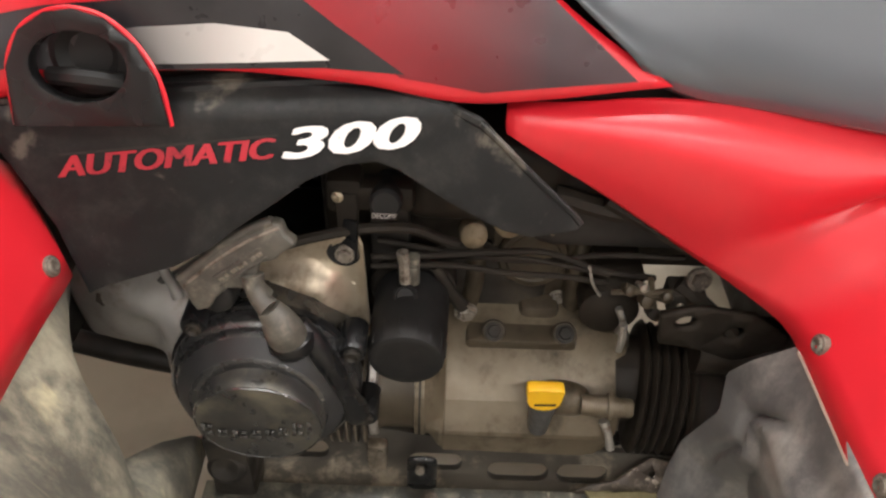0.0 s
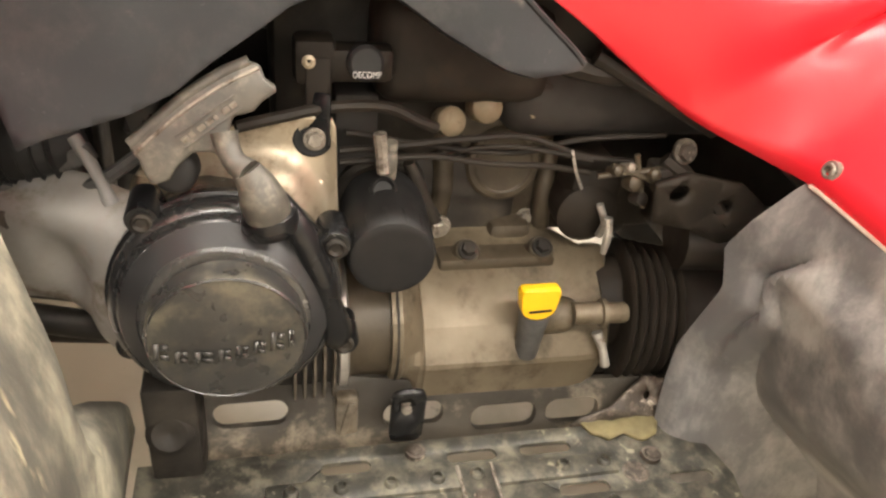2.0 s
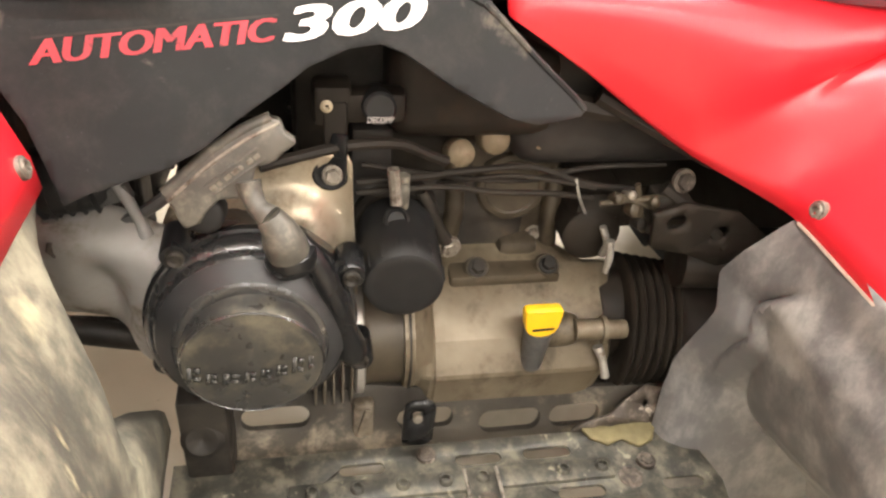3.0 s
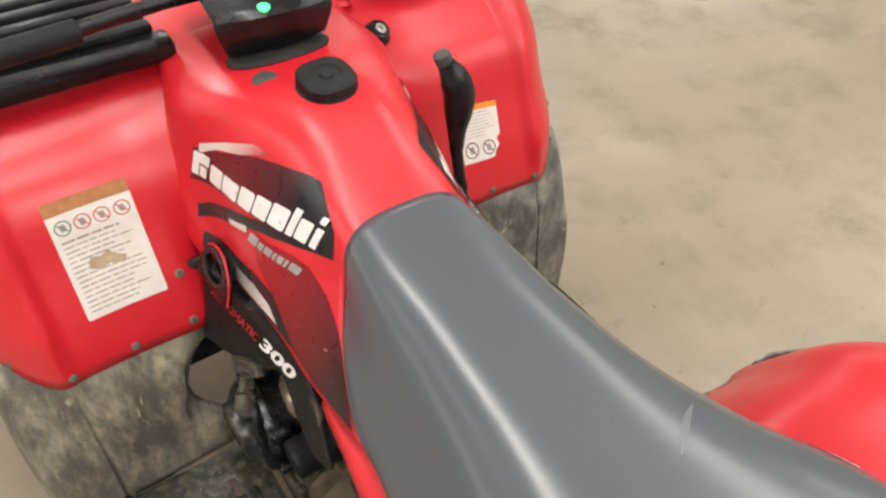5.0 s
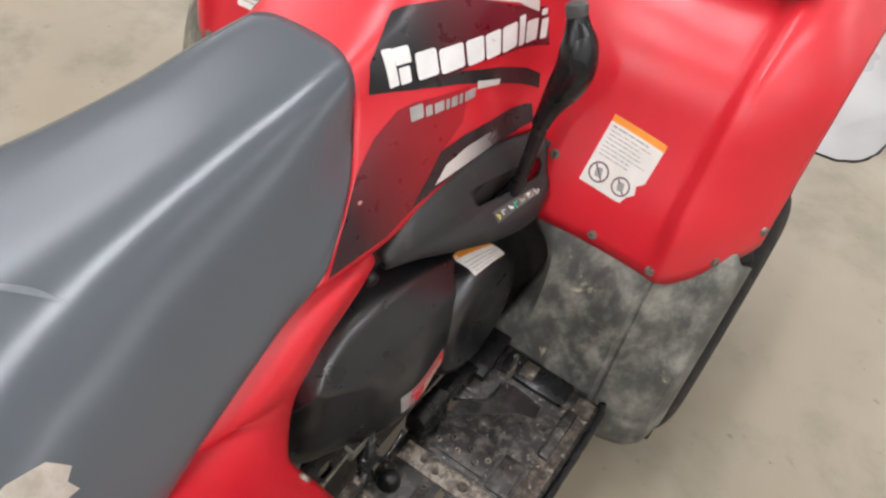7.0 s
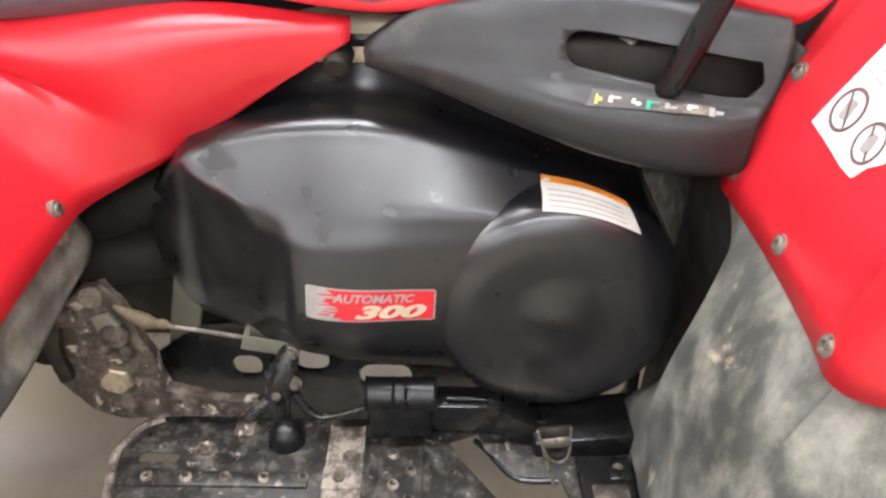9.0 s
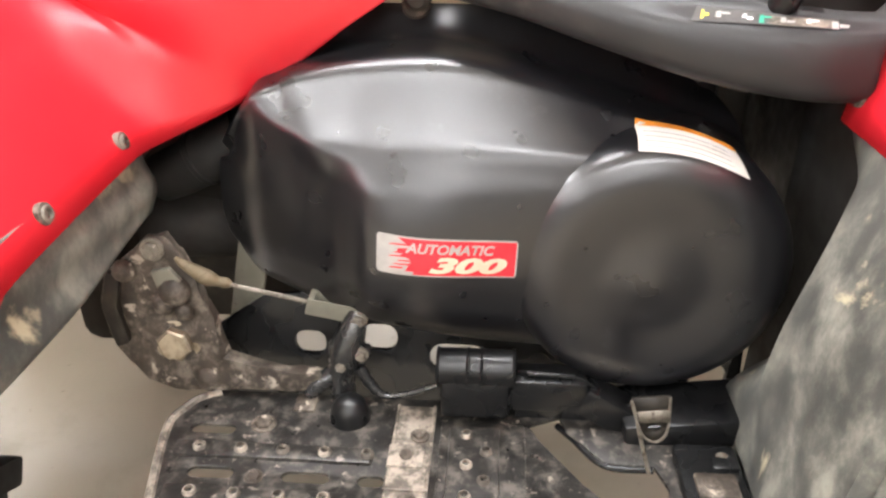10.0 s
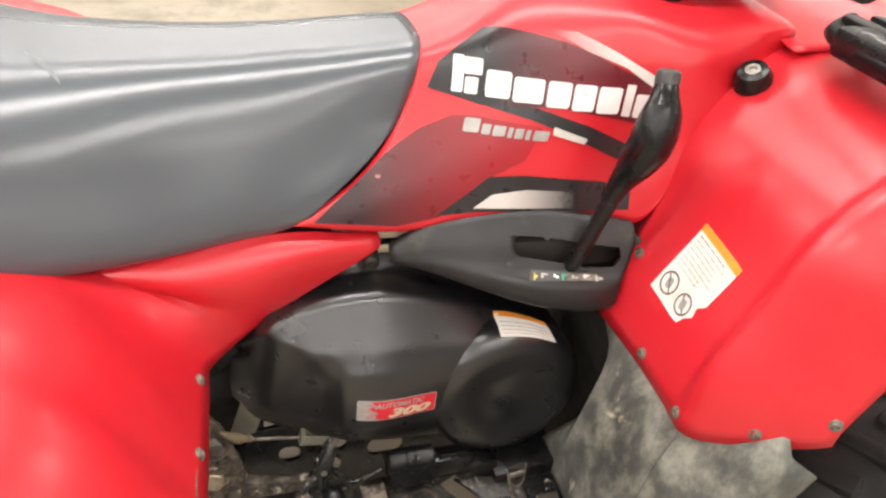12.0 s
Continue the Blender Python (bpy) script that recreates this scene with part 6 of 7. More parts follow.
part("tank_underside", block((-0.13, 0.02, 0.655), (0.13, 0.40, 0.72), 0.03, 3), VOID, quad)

# decompression knob and its bracket
brk = part("knob_bracket", joined(block((-0.158, 0.154, 0.578), (-0.13, 0.184, 0.612), 0.006), block((-0.158, 0.112, 0.580), (-0.135, 0.160, 0.606), 0.006), block((-0.160, 0.158, 0.545), (-0.152, 0.176, 0.60), 0.002)), OILSHADE, quad, "black control bracket")
screw((-0.159, 0.1735, 0.597), (-1, 0, 0.2), 0.0048, TINPLATE, brk, "screw")
part("decompression_knob", lathe([(-0.03, 0.0125), (0.0, 0.0130), (0.010, 0.0127), (0.0125, 0.0105), (0.0122, 0.004)], (-0.160, 0.1345, 0.5975), (-1, 0, 0.25), 28), RUBBER, brk, "black push knob with white lettering")
tk = lettering("DECOMP", 0.0195, 0.0044, 0, 0.0)
bent(tk, lambda u, v: (-0.1785 + 0.25 * (v - 0.004), 0.1445 - u, 0.5930 + v))
part("lettering", tk, SILVERINK, brk)
part("bracket_stay", bar((-0.160, 0.165, 0.575), (-0.164, 0.167, 0.536), 0.016, 0.004), BLACK, brk)
hexbolt((-0.167, 0.170, 0.5415), (-1, 0, 0.2), 0.0062, brk, BOLTGREY)
part("intake_box", block((-0.145, -0.02, 0.555), (-0.06, 0.125, 0.64), 0.02, 3), OILSHADE, engine)
part("shroud_lip", tube([(-0.19, 0.250, 0.615), (-0.185, 0.215, 0.632), (-0.18, 0.19, 0.648), (-0.175, 0.17, 0.655)], 0.007, 8), GRIME, engine)

# cables, hoses and wires
for name, pts, r, material in (
    ("hose", [(-0.175, 0.225, 0.555), (-0.165, 0.195, 0.558), (-0.158, 0.155, 0.563), (-0.152, 0.115, 0.560), (-0.150, 0.090, 0.548), (-0.148, 0.075, 0.541)], 0.0055, OILSHADE),
    ("cable", [(-0.150, 0.150, 0.524), (-0.150, 0.10, 0.528), (-0.148, 0.05, 0.532), (-0.145, 0.0, 0.532), (-0.148, -0.05, 0.516), (-0.15, -0.10, 0.510)], 0.0042, OILSHADE),
    ("cable", [(-0.152, 0.150, 0.515), (-0.152, 0.08, 0.519), (-0.152, 0.03, 0.512), (-0.150, -0.02, 0.508), (-0.148, -0.06, 0.500)], 0.0038, OILSHADE),
    ("cable", [(-0.140, 0.145, 0.535), (-0.140, 0.06, 0.520), (-0.140, 0.00, 0.516), (-0.142, -0.05, 0.528), (-0.15, -0.12, 0.535)], 0.0036, OILSHADE),
    ("cable", [(-0.135, 0.08, 0.512), (-0.145, 0.02, 0.524), (-0.150, -0.02, 0.521), (-0.150, -0.06, 0.512)], 0.0030, OILSHADE),
    ("pipe", [(-0.130, 0.105, 0.582), (-0.135, 0.02, 0.578), (-0.135, -0.012, 0.575), (-0.130, -0.022, 0.560), (-0.125, -0.024, 0.535)], 0.008, GRIME),
    ("pipe", [(-0.165, 0.122, 0.545), (-0.166, 0.120, 0.530), (-0.172, 0.119, 0.515)], 0.006, BOLTGREY),
    ("wire_tie", [(-0.150, -0.040, 0.522), (-0.153, -0.045, 0.505), (-0.150, -0.055, 0.486)], 0.0016, STEEL),
    ("wire_lead", [(-0.150, -0.075, 0.470), (-0.152, -0.082, 0.452), (-0.150, -0.080, 0.438)], 0.004, STEEL),
):
    part(name, tube(pts, r * (0.72 if name == "cable" else 0.85), 8), material, engine)
for at, r in (((-0.134, 0.062, 0.541), 0.0125), ((-0.128, 0.032, 0.5505), 0.0135), ((-0.128, -0.006, 0.545), 0.0055)):
    part("pipe_union", lathe([(-0.014, r * 0.9), (0.0, r), (0.006, r * 0.95), (0.010, r * 0.6), (0.011, 0)], at, (-0.9, -0.1, 0.35), 16), OLDBRASS, engine)
hexbolt((-0.170, -0.130, 0.5294), (-1, -0.1, 0.3), 0.0080, engine, RUSTY)
for pts, r in (([(-0.160, -0.04, 0.605), (-0.172, -0.10, 0.575), (-0.170, -0.15, 0.548)], 0.007), ([(-0.150, 0.00, 0.600), (-0.158, -0.06, 0.590), (-0.160, -0.13, 0.600)], 0.009), ([(-0.165, -0.115, 0.520), (-0.180, -0.145, 0.500), (-0.185, -0.175, 0.470)], 0.008)):
    part("linkage_rod", tube(pts, r, 8), OILSHADE, engine)
part("clamp_block", block((-0.176, -0.140, 0.492), (-0.150, -0.108, 0.516), 0.004), GRIME, engine)
part("carburettor", joined(lathe([(-0.03, 0.026), (0.02, 0.028), (0.024, 0.022), (0.024, 0)], (-0.12, -0.070, 0.455), (-1, 0, 0), 22), block((-0.14, -0.10, 0.44), (-0.05, -0.05, 0.50), 0.012)), OILSHADE, engine)
for p, r, m in (((-0.168, -0.074, 0.512), 0.0050, TOWERCAST), ((-0.166, -0.086, 0.514), 0.0042, BOLTGREY), ((-0.168, -0.092, 0.500), 0.0072, TOWERCAST), ((-0.172, -0.106, 0.510), 0.0055, TOWERCAST), ((-0.172, -0.118, 0.503), 0.0040, BOLTGREY), ((-0.170, -0.100, 0.486), 0.0060, GRIME)):
    part("linkage_joint", lathe([(-0.010, r * 0.7), (-0.002, r), (0.003, r), (0.005, r * 0.6), (0.0055, 0.0005)], p, (-0.9, -0.3, 0.4), 12), m, engine)
for a, b in (((-0.166, -0.070, 0.516), (-0.172, -0.122, 0.498)), ((-0.164, -0.060, 0.505), (-0.170, -0.112, 0.514)), ((-0.166, -0.090, 0.525), (-0.170, -0.104, 0.478))):
    part("linkage_rod", tube([a, b], 0.0026, 8), TOWERCAST, engine)
part("linkage", tube([(-0.165, -0.078, 0.465, 0.004), (-0.167, -0.080, 0.448, 0.004), (-0.166, -0.080, 0.430, 0.003)], 0.004, 8), STEEL, engine)
# frame bracket with holes behind the boot
BR = [(-0.095, 0.515), (-0.125, 0.522), (-0.18, 0.508), (-0.215, 0.480), (-0.215, 0.455), (-0.172, 0.452), (-0.135, 0.470), (-0.10, 0.480)]
bh = [moved([(0.010 * math.cos(a), 0.008 * math.sin(a)) for a in np.linspace(0, 6.283, 14, endpoint=False)], *c) for c in ((-0.165, 0.488), (-0.118, 0.505))]
part("frame_gusset", bent(flat(BR, bh, step=0.02), lambda y, z: (-0.196 - 0.1 * (y + 0.1), y, z)), OILSHADE, quad, "dark steel frame gusset with holes", solid=0.006)
for a, b, r in (((-0.17, -0.06, 0.66), (-0.19, -0.27, 0.49), 0.014), ((-0.15, -0.05, 0.60), (-0.12, -0.25, 0.62), 0.012), ((0.185, 0.41, 0.66), (0.19, 0.41, 0.30), 0.014), ((0.16, -0.10, 0.66), (0.19, -0.26, 0.48), 0.014)):
    part("frame_tube", tube([a, b], r, 12), GRIME, quad)

# lower frame rails, pierced
def frame_rail(s, outline, windows, material):
    holes = [moved(rounded(w, h, min(w, h) * 0.45), y, z) for y, z, w, h in windows]
    return part("frame_rail", bent(flat(outline, holes, step=0.03), lambda y, z: (s * (0.200 + 0.25 * (0.30 - z)), y, z)), material, quad, "pierced black lower frame rail", solid=0.008, bevel=0.0015)


frame_rail(-1, [(0.306, 0.352), (0.262, 0.348), (0.20, 0.342), (0.12, 0.330), (0.04, 0.318), (-0.10, 0.312), (-0.17, 0.310), (-0.17, 0.245), (0.306, 0.255)],
           ((0.226, 0.305, 0.062, 0.023), (0.087, 0.293, 0.054, 0.022), (0.003, 0.283, 0.062, 0.024), (-0.063, 0.283, 0.052, 0.024)), MUDRAIL)
frame_rail(1, [(0.345, 0.362), (0.26, 0.372), (0.10, 0.368), (-0.02, 0.378), (-0.12, 0.368), (-0.17, 0.335), (-0.17, 0.245), (0.345, 0.255)],
           ((-0.006, 0.330, 0.036, 0.027), (-0.075, 0.322, 0.032, 0.024), (0.072, 0.312, 0.056, 0.028), (0.314, 0.304, 0.036, 0.028)), BLACK)
part("skid_beam", joined(tube([(-0.04, 0.55, 0.30), (-0.03, 0.30, 0.265), (-0.03, 0.0, 0.265), (-0.03, -0.12, 0.30)], 0.014, 12), tube([(0.04, 0.55, 0.30), (0.03, 0.30, 0.265), (0.03, 0.0, 0.265), (0.03, -0.12, 0.30)], 0.014, 12)), GRIME, quad)

# added dark screens that close the gaps between engine bay and front fenders
# The right screen's near-black stands in for shade.
part("gap_screen", bent(flat([(0.12, 0.22), (0.24, 0.22), (0.262, 0.36), (0.286, 0.40), (0.290, 0.52), (0.280, 0.60), (0.240, 0.70), (0.12, 0.70)], step=0.03), lambda x, z: (x, 0.382 + 0.1 * (x - 0.12), z)), VOID, quad, "added dark screen closing the gap behind the fender", solid=0.004)
part("gap_screen", bent(flat([(0.0, 0.42), (-0.20, 0.42), (-0.34, 0.42), (-0.34, 0.54), (-0.20, 0.54), (0.0, 0.54)], step=0.05), lambda x, z: (x, 0.432, z)), CHARCOAL, quad, solid=0.004)
part("gap_screen", bent(flat([(-0.12, 0.53), (-0.235, 0.53), (-0.245, 0.60), (-0.235, 0.70), (-0.12, 0.70)], step=0.03), lambda x, z: (x, 0.395, z)), GRIME, quad, solid=0.004)
part("fuel_tank", block((0.085, -0.010, 0.640), (0.148, 0.130, 0.682), 0.012, 3), surface_material("yellowed_tank_plastic", (0.62, 0.54, 0.38), (0.70, 0.62, 0.46), (0.35, 0.5), scale=20, bump=0.1), quad, "yellowed plastic fuel tank under the cover")
part("body_button", lathe([(-0.02, 0.009), (0.0, 0.011), (0.006, 0.0105), (0.009, 0.007), (0.009, 0)], (0.178, 0.036, 0.655), (1, -0.2, -0.1), 18), GRIME, quad, "grimy round body fastener")
# Added dark plate standing in for the shade behind the link.
part("rear_shade_plate", block((0.10, -0.30, 0.29), (0.114, -0.105, 0.52), 0.004), GRIME, quad)

# ---- footboards ----
def raised_hole(at, r, parent, material):
    part("pierced_stud", lathe([(-0.002, r * 1.45), (0.0015, r * 1.3), (0.003, r), (0.003, r * 0.82), (-0.003, r * 0.75), (-0.003, 0)], at, (0, 0, 1), 12), material, parent)


def footboard_right():
    z0 = 0.299
    slots = []
    for x, y, w in ((0.302, -0.142, 0.040), (0.3535, -0.128, 0.039), (0.3540, -0.047, 0.040), (0.3545, 0.008, 0.022), (0.403, -0.128, 0.039), (0.403, -0.047, 0.040), (0.450, -0.110, 0.039), (0.450, -0.040, 0.040)):
        slots.append(moved(rounded(0.012, w, 0.0058), x, y))
    outer = [(0.250, -0.150), (0.262, -0.168), (0.275, -0.178), (0.30, -0.186), (0.480, -0.150), (0.489, -0.05), (0.489, 0.30), (0.478, 0.312), (0.30, 0.318), (0.264, 0.31), (0.262, 0.24), (0.262, 0.13), (0.250, 0.125)]
    gap = [(0.2787, 0.1394), (0.2658, 0.1681), (0.2863, 0.1748), (0.3192, 0.2021), (0.3212, 0.2450), (0.3462, 0.2530), (0.3657, 0.2498), (0.40, 0.245), (0.405, 0.220), (0.3688, 0.2060), (0.3453, 0.1835), (0.3011, 0.1517)]
    board = part("footboard", bent(flat(outer, slots + [gap]), lambda x, y: (x, y, z0)), BOARDPINK, quad, "muddy black pressed-steel footboard", solid=0.004, bevel=0.0008)
    for k, x in enumerate((0.3285, 0.3790, 0.4270)):
        part("tread_strip", block((x - 0.009, -0.168 + 0.008 * k, z0 - 0.001), (x + 0.009, 0.006, z0 + 0.0055), 0.0025), BOARDPINK, board)
        for y in np.arange(-0.1453 + 0.009 * k, 0.004, 0.0366):
            raised_hole((x, y, z0 + 0.0065), 0.0042, board, STRAP)
    part("cross_strap", joined(block((0.262, 0.021, z0 - 0.001), (0.46, 0.055, z0 + 0.004), 0.0015), tube([(0.262, 0.0215, z0 + 0.004), (0.46, 0.0215, z0 + 0.004)], 0.0016, 6), tube([(0.262, 0.0545, z0 + 0.004), (0.46, 0.0545, z0 + 0.004)], 0.0016, 6), block((0.314, 0.019, z0 + 0.002), (0.340, 0.050, z0 + 0.0062), 0.001), block((0.362, 0.019, z0 + 0.002), (0.366, 0.056, z0 + 0.0062), 0.001)), STRAP, board)
    for x, y in ((0.302, 0.044), (0.327, 0.0346), (0.376, 0.040), (0.415, 0.036)):
        hexbolt((x, y, z0 + 0.005), (0, 0, 1), 0.0062, board, RUSTY, h=0.004)
    part("tread_plate", block((0.279, 0.0615, z0 - 0.001), (0.395, 0.1365, z0 + 0.003), 0.002), BOARDPINK, board)
    part("tread_plate", block((0.287, 0.070, z0 + 0.002), (0.392, 0.114, z0 + 0.0058), 0.002), BOARDPINK, board)
    for k, (x, y) in enumerate(((0.299, 0.085), (0.3186, 0.1024), (0.335, 0.086), (0.3515, 0.101), (0.369, 0.086), (0.384, 0.101))):
        raised_hole((x, y, z0 + 0.0066), 0.0040, board, STRAP)
    part("tread_plate", block((0.400, 0.062, z0 - 0.001), (0.440, 0.132, z0 + 0.007), 0.004), BOARDPINK, board)
    part("side_ledge", block((0.446, -0.04, z0), (0.478, 0.305, z0 + 0.004), 0.0015), RUSTY, board)
    part("ledge_pad", block((0.440, 0.16, z0 + 0.002), (0.460, 0.27, z0 + 0.010), 0.004), BOARDPINK, board)
    part("worn_edge", tube([(0.254, -0.150, z0 + 0.002), (0.263, -0.167, z0 + 0.002), (0.276, -0.1765, z0 + 0.002), (0.30, -0.1845, z0 + 0.002), (0.40, -0.1645, z0 + 0.002), (0.474, -0.1495, z0 + 0.002)], 0.0042, 8, 30), STRAP, board, "pale scraped board edge")
    part("edge_rim", tube([(0.40, -0.176, z0 + 0.006), (0.470, -0.158, z0 + 0.008), (0.488, -0.13, z0 + 0.012), (0.491, 0.0, z0 + 0.014), (0.491, 0.28, z0 + 0.012), (0.484, 0.312, z0 + 0.010)], 0.0075, 10, 40), BLACK, board)
    part("front_ledge", joined(block((0.300, 0.262, z0), (0.430, 0.315, z0 + 0.012), 0.005), block((0.318, 0.290, z0 + 0.010), (0.332, 0.312, z0 + 0.015), 0.002)), BLACK, board)
    part("ledge_plate", block((0.337, 0.272, z0 + 0.010), (0.363, 0.306, z0 + 0.015), 0.002), RUSTY, board)
    hexbolt((0.350, 0.284, z0 + 0.015), (0, 0, 1), 0.006, board, RUSTY, h=0.003)
    hexbolt((0.3169, 0.3006, z0 + 0.012), (0, 0, 1), 0.004, board, BOLTGREY, h=0.003)
    for y in (-0.110,):
        hexbolt((0.3569, y + 0.020, z0 + 0.002), (0, 0, 1), 0.006, board, RUSTY, h=0.003)
    hexbolt((0.2934, -0.0988, z0 + 0.002), (0, 0, 1), 0.0085, board, RUSTY, h=0.004)
    part("rubber_stop", lathe(spline([(-0.005, 0.019), (0.004, 0.0185), (0.016, 0.016), (0.024, 0.010), (0.027, 0.0)], 16), (0.279, -0.022, z0), (0.1, 0, 1), 26), BLACK, board, "glossy black rubber stop")
    return board


def footboard_left():
    z0 = 0.284
    slots = [moved(rounded(0.012, w, 0.0059), x, y) for x, y, w in ((-0.2520, 0.151, 0.041), (-0.2520, 0.044, 0.043), (-0.2515, -0.022, 0.046), (-0.298, 0.233, 0.041), (-0.298, 0.160, 0.042), (-0.298, -0.042, 0.044), (-0.298, -0.140, 0.040), (-0.34, 0.210, 0.041), (-0.34, 0.140, 0.042), (-0.34, -0.060, 0.044))]
    outer = [(-0.230, 0.30), (-0.230, -0.12), (-0.24, -0.165), (-0.30, -0.178), (-0.46, -0.15), (-0.470, 0.0), (-0.472, 0.30), (-0.46, 0.318), (-0.23, 0.315)]
    board = part("footboard", bent(flat(outer, slots), lambda x, y: (x, y, z0)), BOARD, quad, "muddy scraped pressed-steel footboard", solid=0.004, bevel=0.0008)
    for x, y0, y1, holes in ((-0.2760, -0.078, 0.216, (0.196, 0.157, 0.117, 0.079, 0.0455, -0.030, -0.067)), (-0.318, -0.10, 0.23, (0.20, 0.16, 0.12, 0.08, 0.046, -0.02, -0.06)), (-0.362, -0.10, 0.24, (0.20, 0.16, 0.12, 0.08, 0.046, -0.02, -0.06)), (-0.405, -0.10, 0.24, (0.20, 0.16, 0.12, 0.08, 0.046, -0.02, -0.06))):
        part("tread_strip", block((x - 0.0112, y0, z0 - 0.001), (x + 0.0112, y1, z0 + 0.0060), 0.0028), BOARD, board)
        for y in holes:
            raised_hole((x, y, z0 + 0.0070), 0.0046, board, BOARD)
    part("cross_strap", block((-0.44, 0.033, z0), (-0.264, 0.059, z0 + 0.0068), 0.0015), BOARD, board)
    for y in (0.0315, 0.0605):
        part("strap_edge", tube([(-0.44, y, z0 + 0.0062), (-0.266, y, z0 + 0.0062)], 0.0017, 6), BOLTGREY, board)
    hexbolt((-0.288, -0.092, z0 + 0.002), (0, 0, 1), 0.0085, board, RUSTY, h=0.002)
    for x, y in ((-0.274, -0.112), (-0.245, 0.092), (-0.30, 0.045), (-0.33, 0.045)):
        hexbolt((x, y, z0 + 0.006), (0, 0, 1), 0.0065, board, RUSTY, h=0.003)
    part("edge_rim", tube([(-0.40, -0.168, z0 + 0.006), (-0.458, -0.15, z0 + 0.008), (-0.472, -0.11, z0 + 0.012), (-0.474, 0.05, z0 + 0.014), (-0.476, 0.28, z0 + 0.012), (-0.468, 0.314, z0 + 0.010)], 0.0075, 10, 40), BLACK, board)
    part("rear_gusset", bent(flat([(-0.052, 0.286), (-0.066, 0.293), (-0.092, 0.298), (-0.108, 0.310), (-0.126, 0.322), (-0.146, 0.318), (-0.150, 0.286)], [moved([(0.004 * math.cos(a), 0.004 * math.sin(a)) for a in np.linspace(0, 6.283, 10, endpoint=False)], -0.128, 0.306)], step=0.02), lambda y, z: (-0.230 + 0.55 * (z - 0.286), y, z)), RUSTY, board, "mud-stained steel gusset", solid=0.004)
    part("mud_cake", bent(flat([(-0.230, -0.062), (-0.228, -0.140), (-0.250, -0.128), (-0.256, -0.112), (-0.246, -0.098), (-0.251, -0.082), (-0.243, -0.068)], step=0.006), lambda x, y: (x, y, z0 + 0.0045 + 0.003 * noise.noise((x * 90, y * 90, 0)))), MUD, board, "yellow-brown caked mud", solid=0.003)
    tab = [moved(rounded(0.028, 0.062, 0.009), 0.100, 0.326)]
    hole = moved([(0.005 * math.cos(a), 0.005 * math.sin(a)) for a in np.linspace(0, 6.283, 12, endpoint=False)], 0.102, 0.341)
    t = part("mounting_tab", bent(flat(tab[0], [hole]), lambda y, z: (-0.236 - 0.10 * (z - 0.3), y, z)), BLACK, board, "upright black steel tab", solid=0.004)
    hexbolt((-0.2445, 0.102, 0.338), (-1, 0, 0.2), 0.0032, board, BOLTGREY, h=0.002)
    m = part("rubber_mount", joined(block((-0.245, 0.262, 0.272), (-0.20, 0.302, 0.378), 0.005), lathe([(-0.012, 0.018), (0.0, 0.018), (0.004, 0.013), (0.003, 0.006), (0.0, 0.0)], (-0.246, 0.284, 0.336), (-1, 0, 0.4), 22)), GRIME, board)
    return board


board_r, board_l = footboard_right(), footboard_left()

# brake pedal and foot peg on the right
pedal_arm = part("brake_pedal", joined(block((0.262, 0.128, 0.318), (0.274, 0.150, 0.350), 0.004), bent(flat([(0.128, 0.353), (0.182, 0.350), (0.199, 0.337), (0.210, 0.325), (0.235, 0.321), (0.300, 0.325), (0.300, 0.296), (0.128, 0.300)], step=0.02), lambda y, z: (0.264, y, z)), bent(flat([(0.128, 0.349), (0.181, 0.346), (0.196, 0.335), (0.208, 0.321), (0.235, 0.317), (0.235, 0.300), (0.128, 0.302)], step=0.02), lambda y, z: (0.268, y, z))), BLACK, quad, "black steel brake pedal")
part("pedal_edge", tube([(0.270, y, z) for y, z in ((0.136, 0.3535), (0.182, 0.3505), (0.199, 0.3372), (0.210, 0.3247), (0.235, 0.3215))], 0.0022, 8, 24), BLACK, pedal_arm)
part("gap_rim", tube([(0.272, 0.166, 0.296), (0.2863, 0.1770, 0.297), (0.3190, 0.2035, 0.297), (0.3220, 0.2440, 0.297)], 0.003, 8), BLACK, pedal_arm)
peg = part("foot_peg", joined(block((0.245, 0.060, 0.310), (0.285, 0.122, 0.352), 0.006), tube([(0.268, 0.058, 0.356), (0.268, 0.124, 0.356)], 0.017, 20)), BLACK, quad, "glossy black pivot block")
for y in (0.058, 0.084, 0.096, 0.124):
    part("peg_ring", lathe([(-0.0015, 0.0175), (0, 0.0185), (0.0015, 0.0175)], (0.268, y, 0.356), (0, 1, 0), 22), BLACK, peg)
part("peg_beam", joined(bar((0.262, 0.118, 0.332), (0.262, 0.190, 0.332), 0.03, 0.034, 0.004), bar((0.262, 0.185, 0.330), (0.266, 0.228, 0.306), 0.03, 0.03, 0.004), bar((0.266, 0.222, 0.304), (0.262, 0.33, 0.315), 0.06, 0.03, 0.004)), BLACK, peg)
stop_outline = [(0.2138, 0.3860), (0.2430, 0.3905), (0.2448, 0.3700), (0.2454, 0.3594), (0.2432, 0.3482), (0.2369, 0.3434), (0.2286, 0.3472), (0.2235, 0.3560), (0.2180, 0.3720)]
stop_hole = [(0.2350 + 0.0052 * math.cos(a), 0.3575 + 0.0042 * math.sin(a)) for a in np.linspace(0, 2 * math.pi, 14, endpoint=False)]
stop_tab = part("pedal_stop", bent(flat(stop_outline, [stop_hole]), lambda y, z: (0.3350, y, z)), GRIME, quad, "bent steel stop tab with a worn rim", solid=0.003)
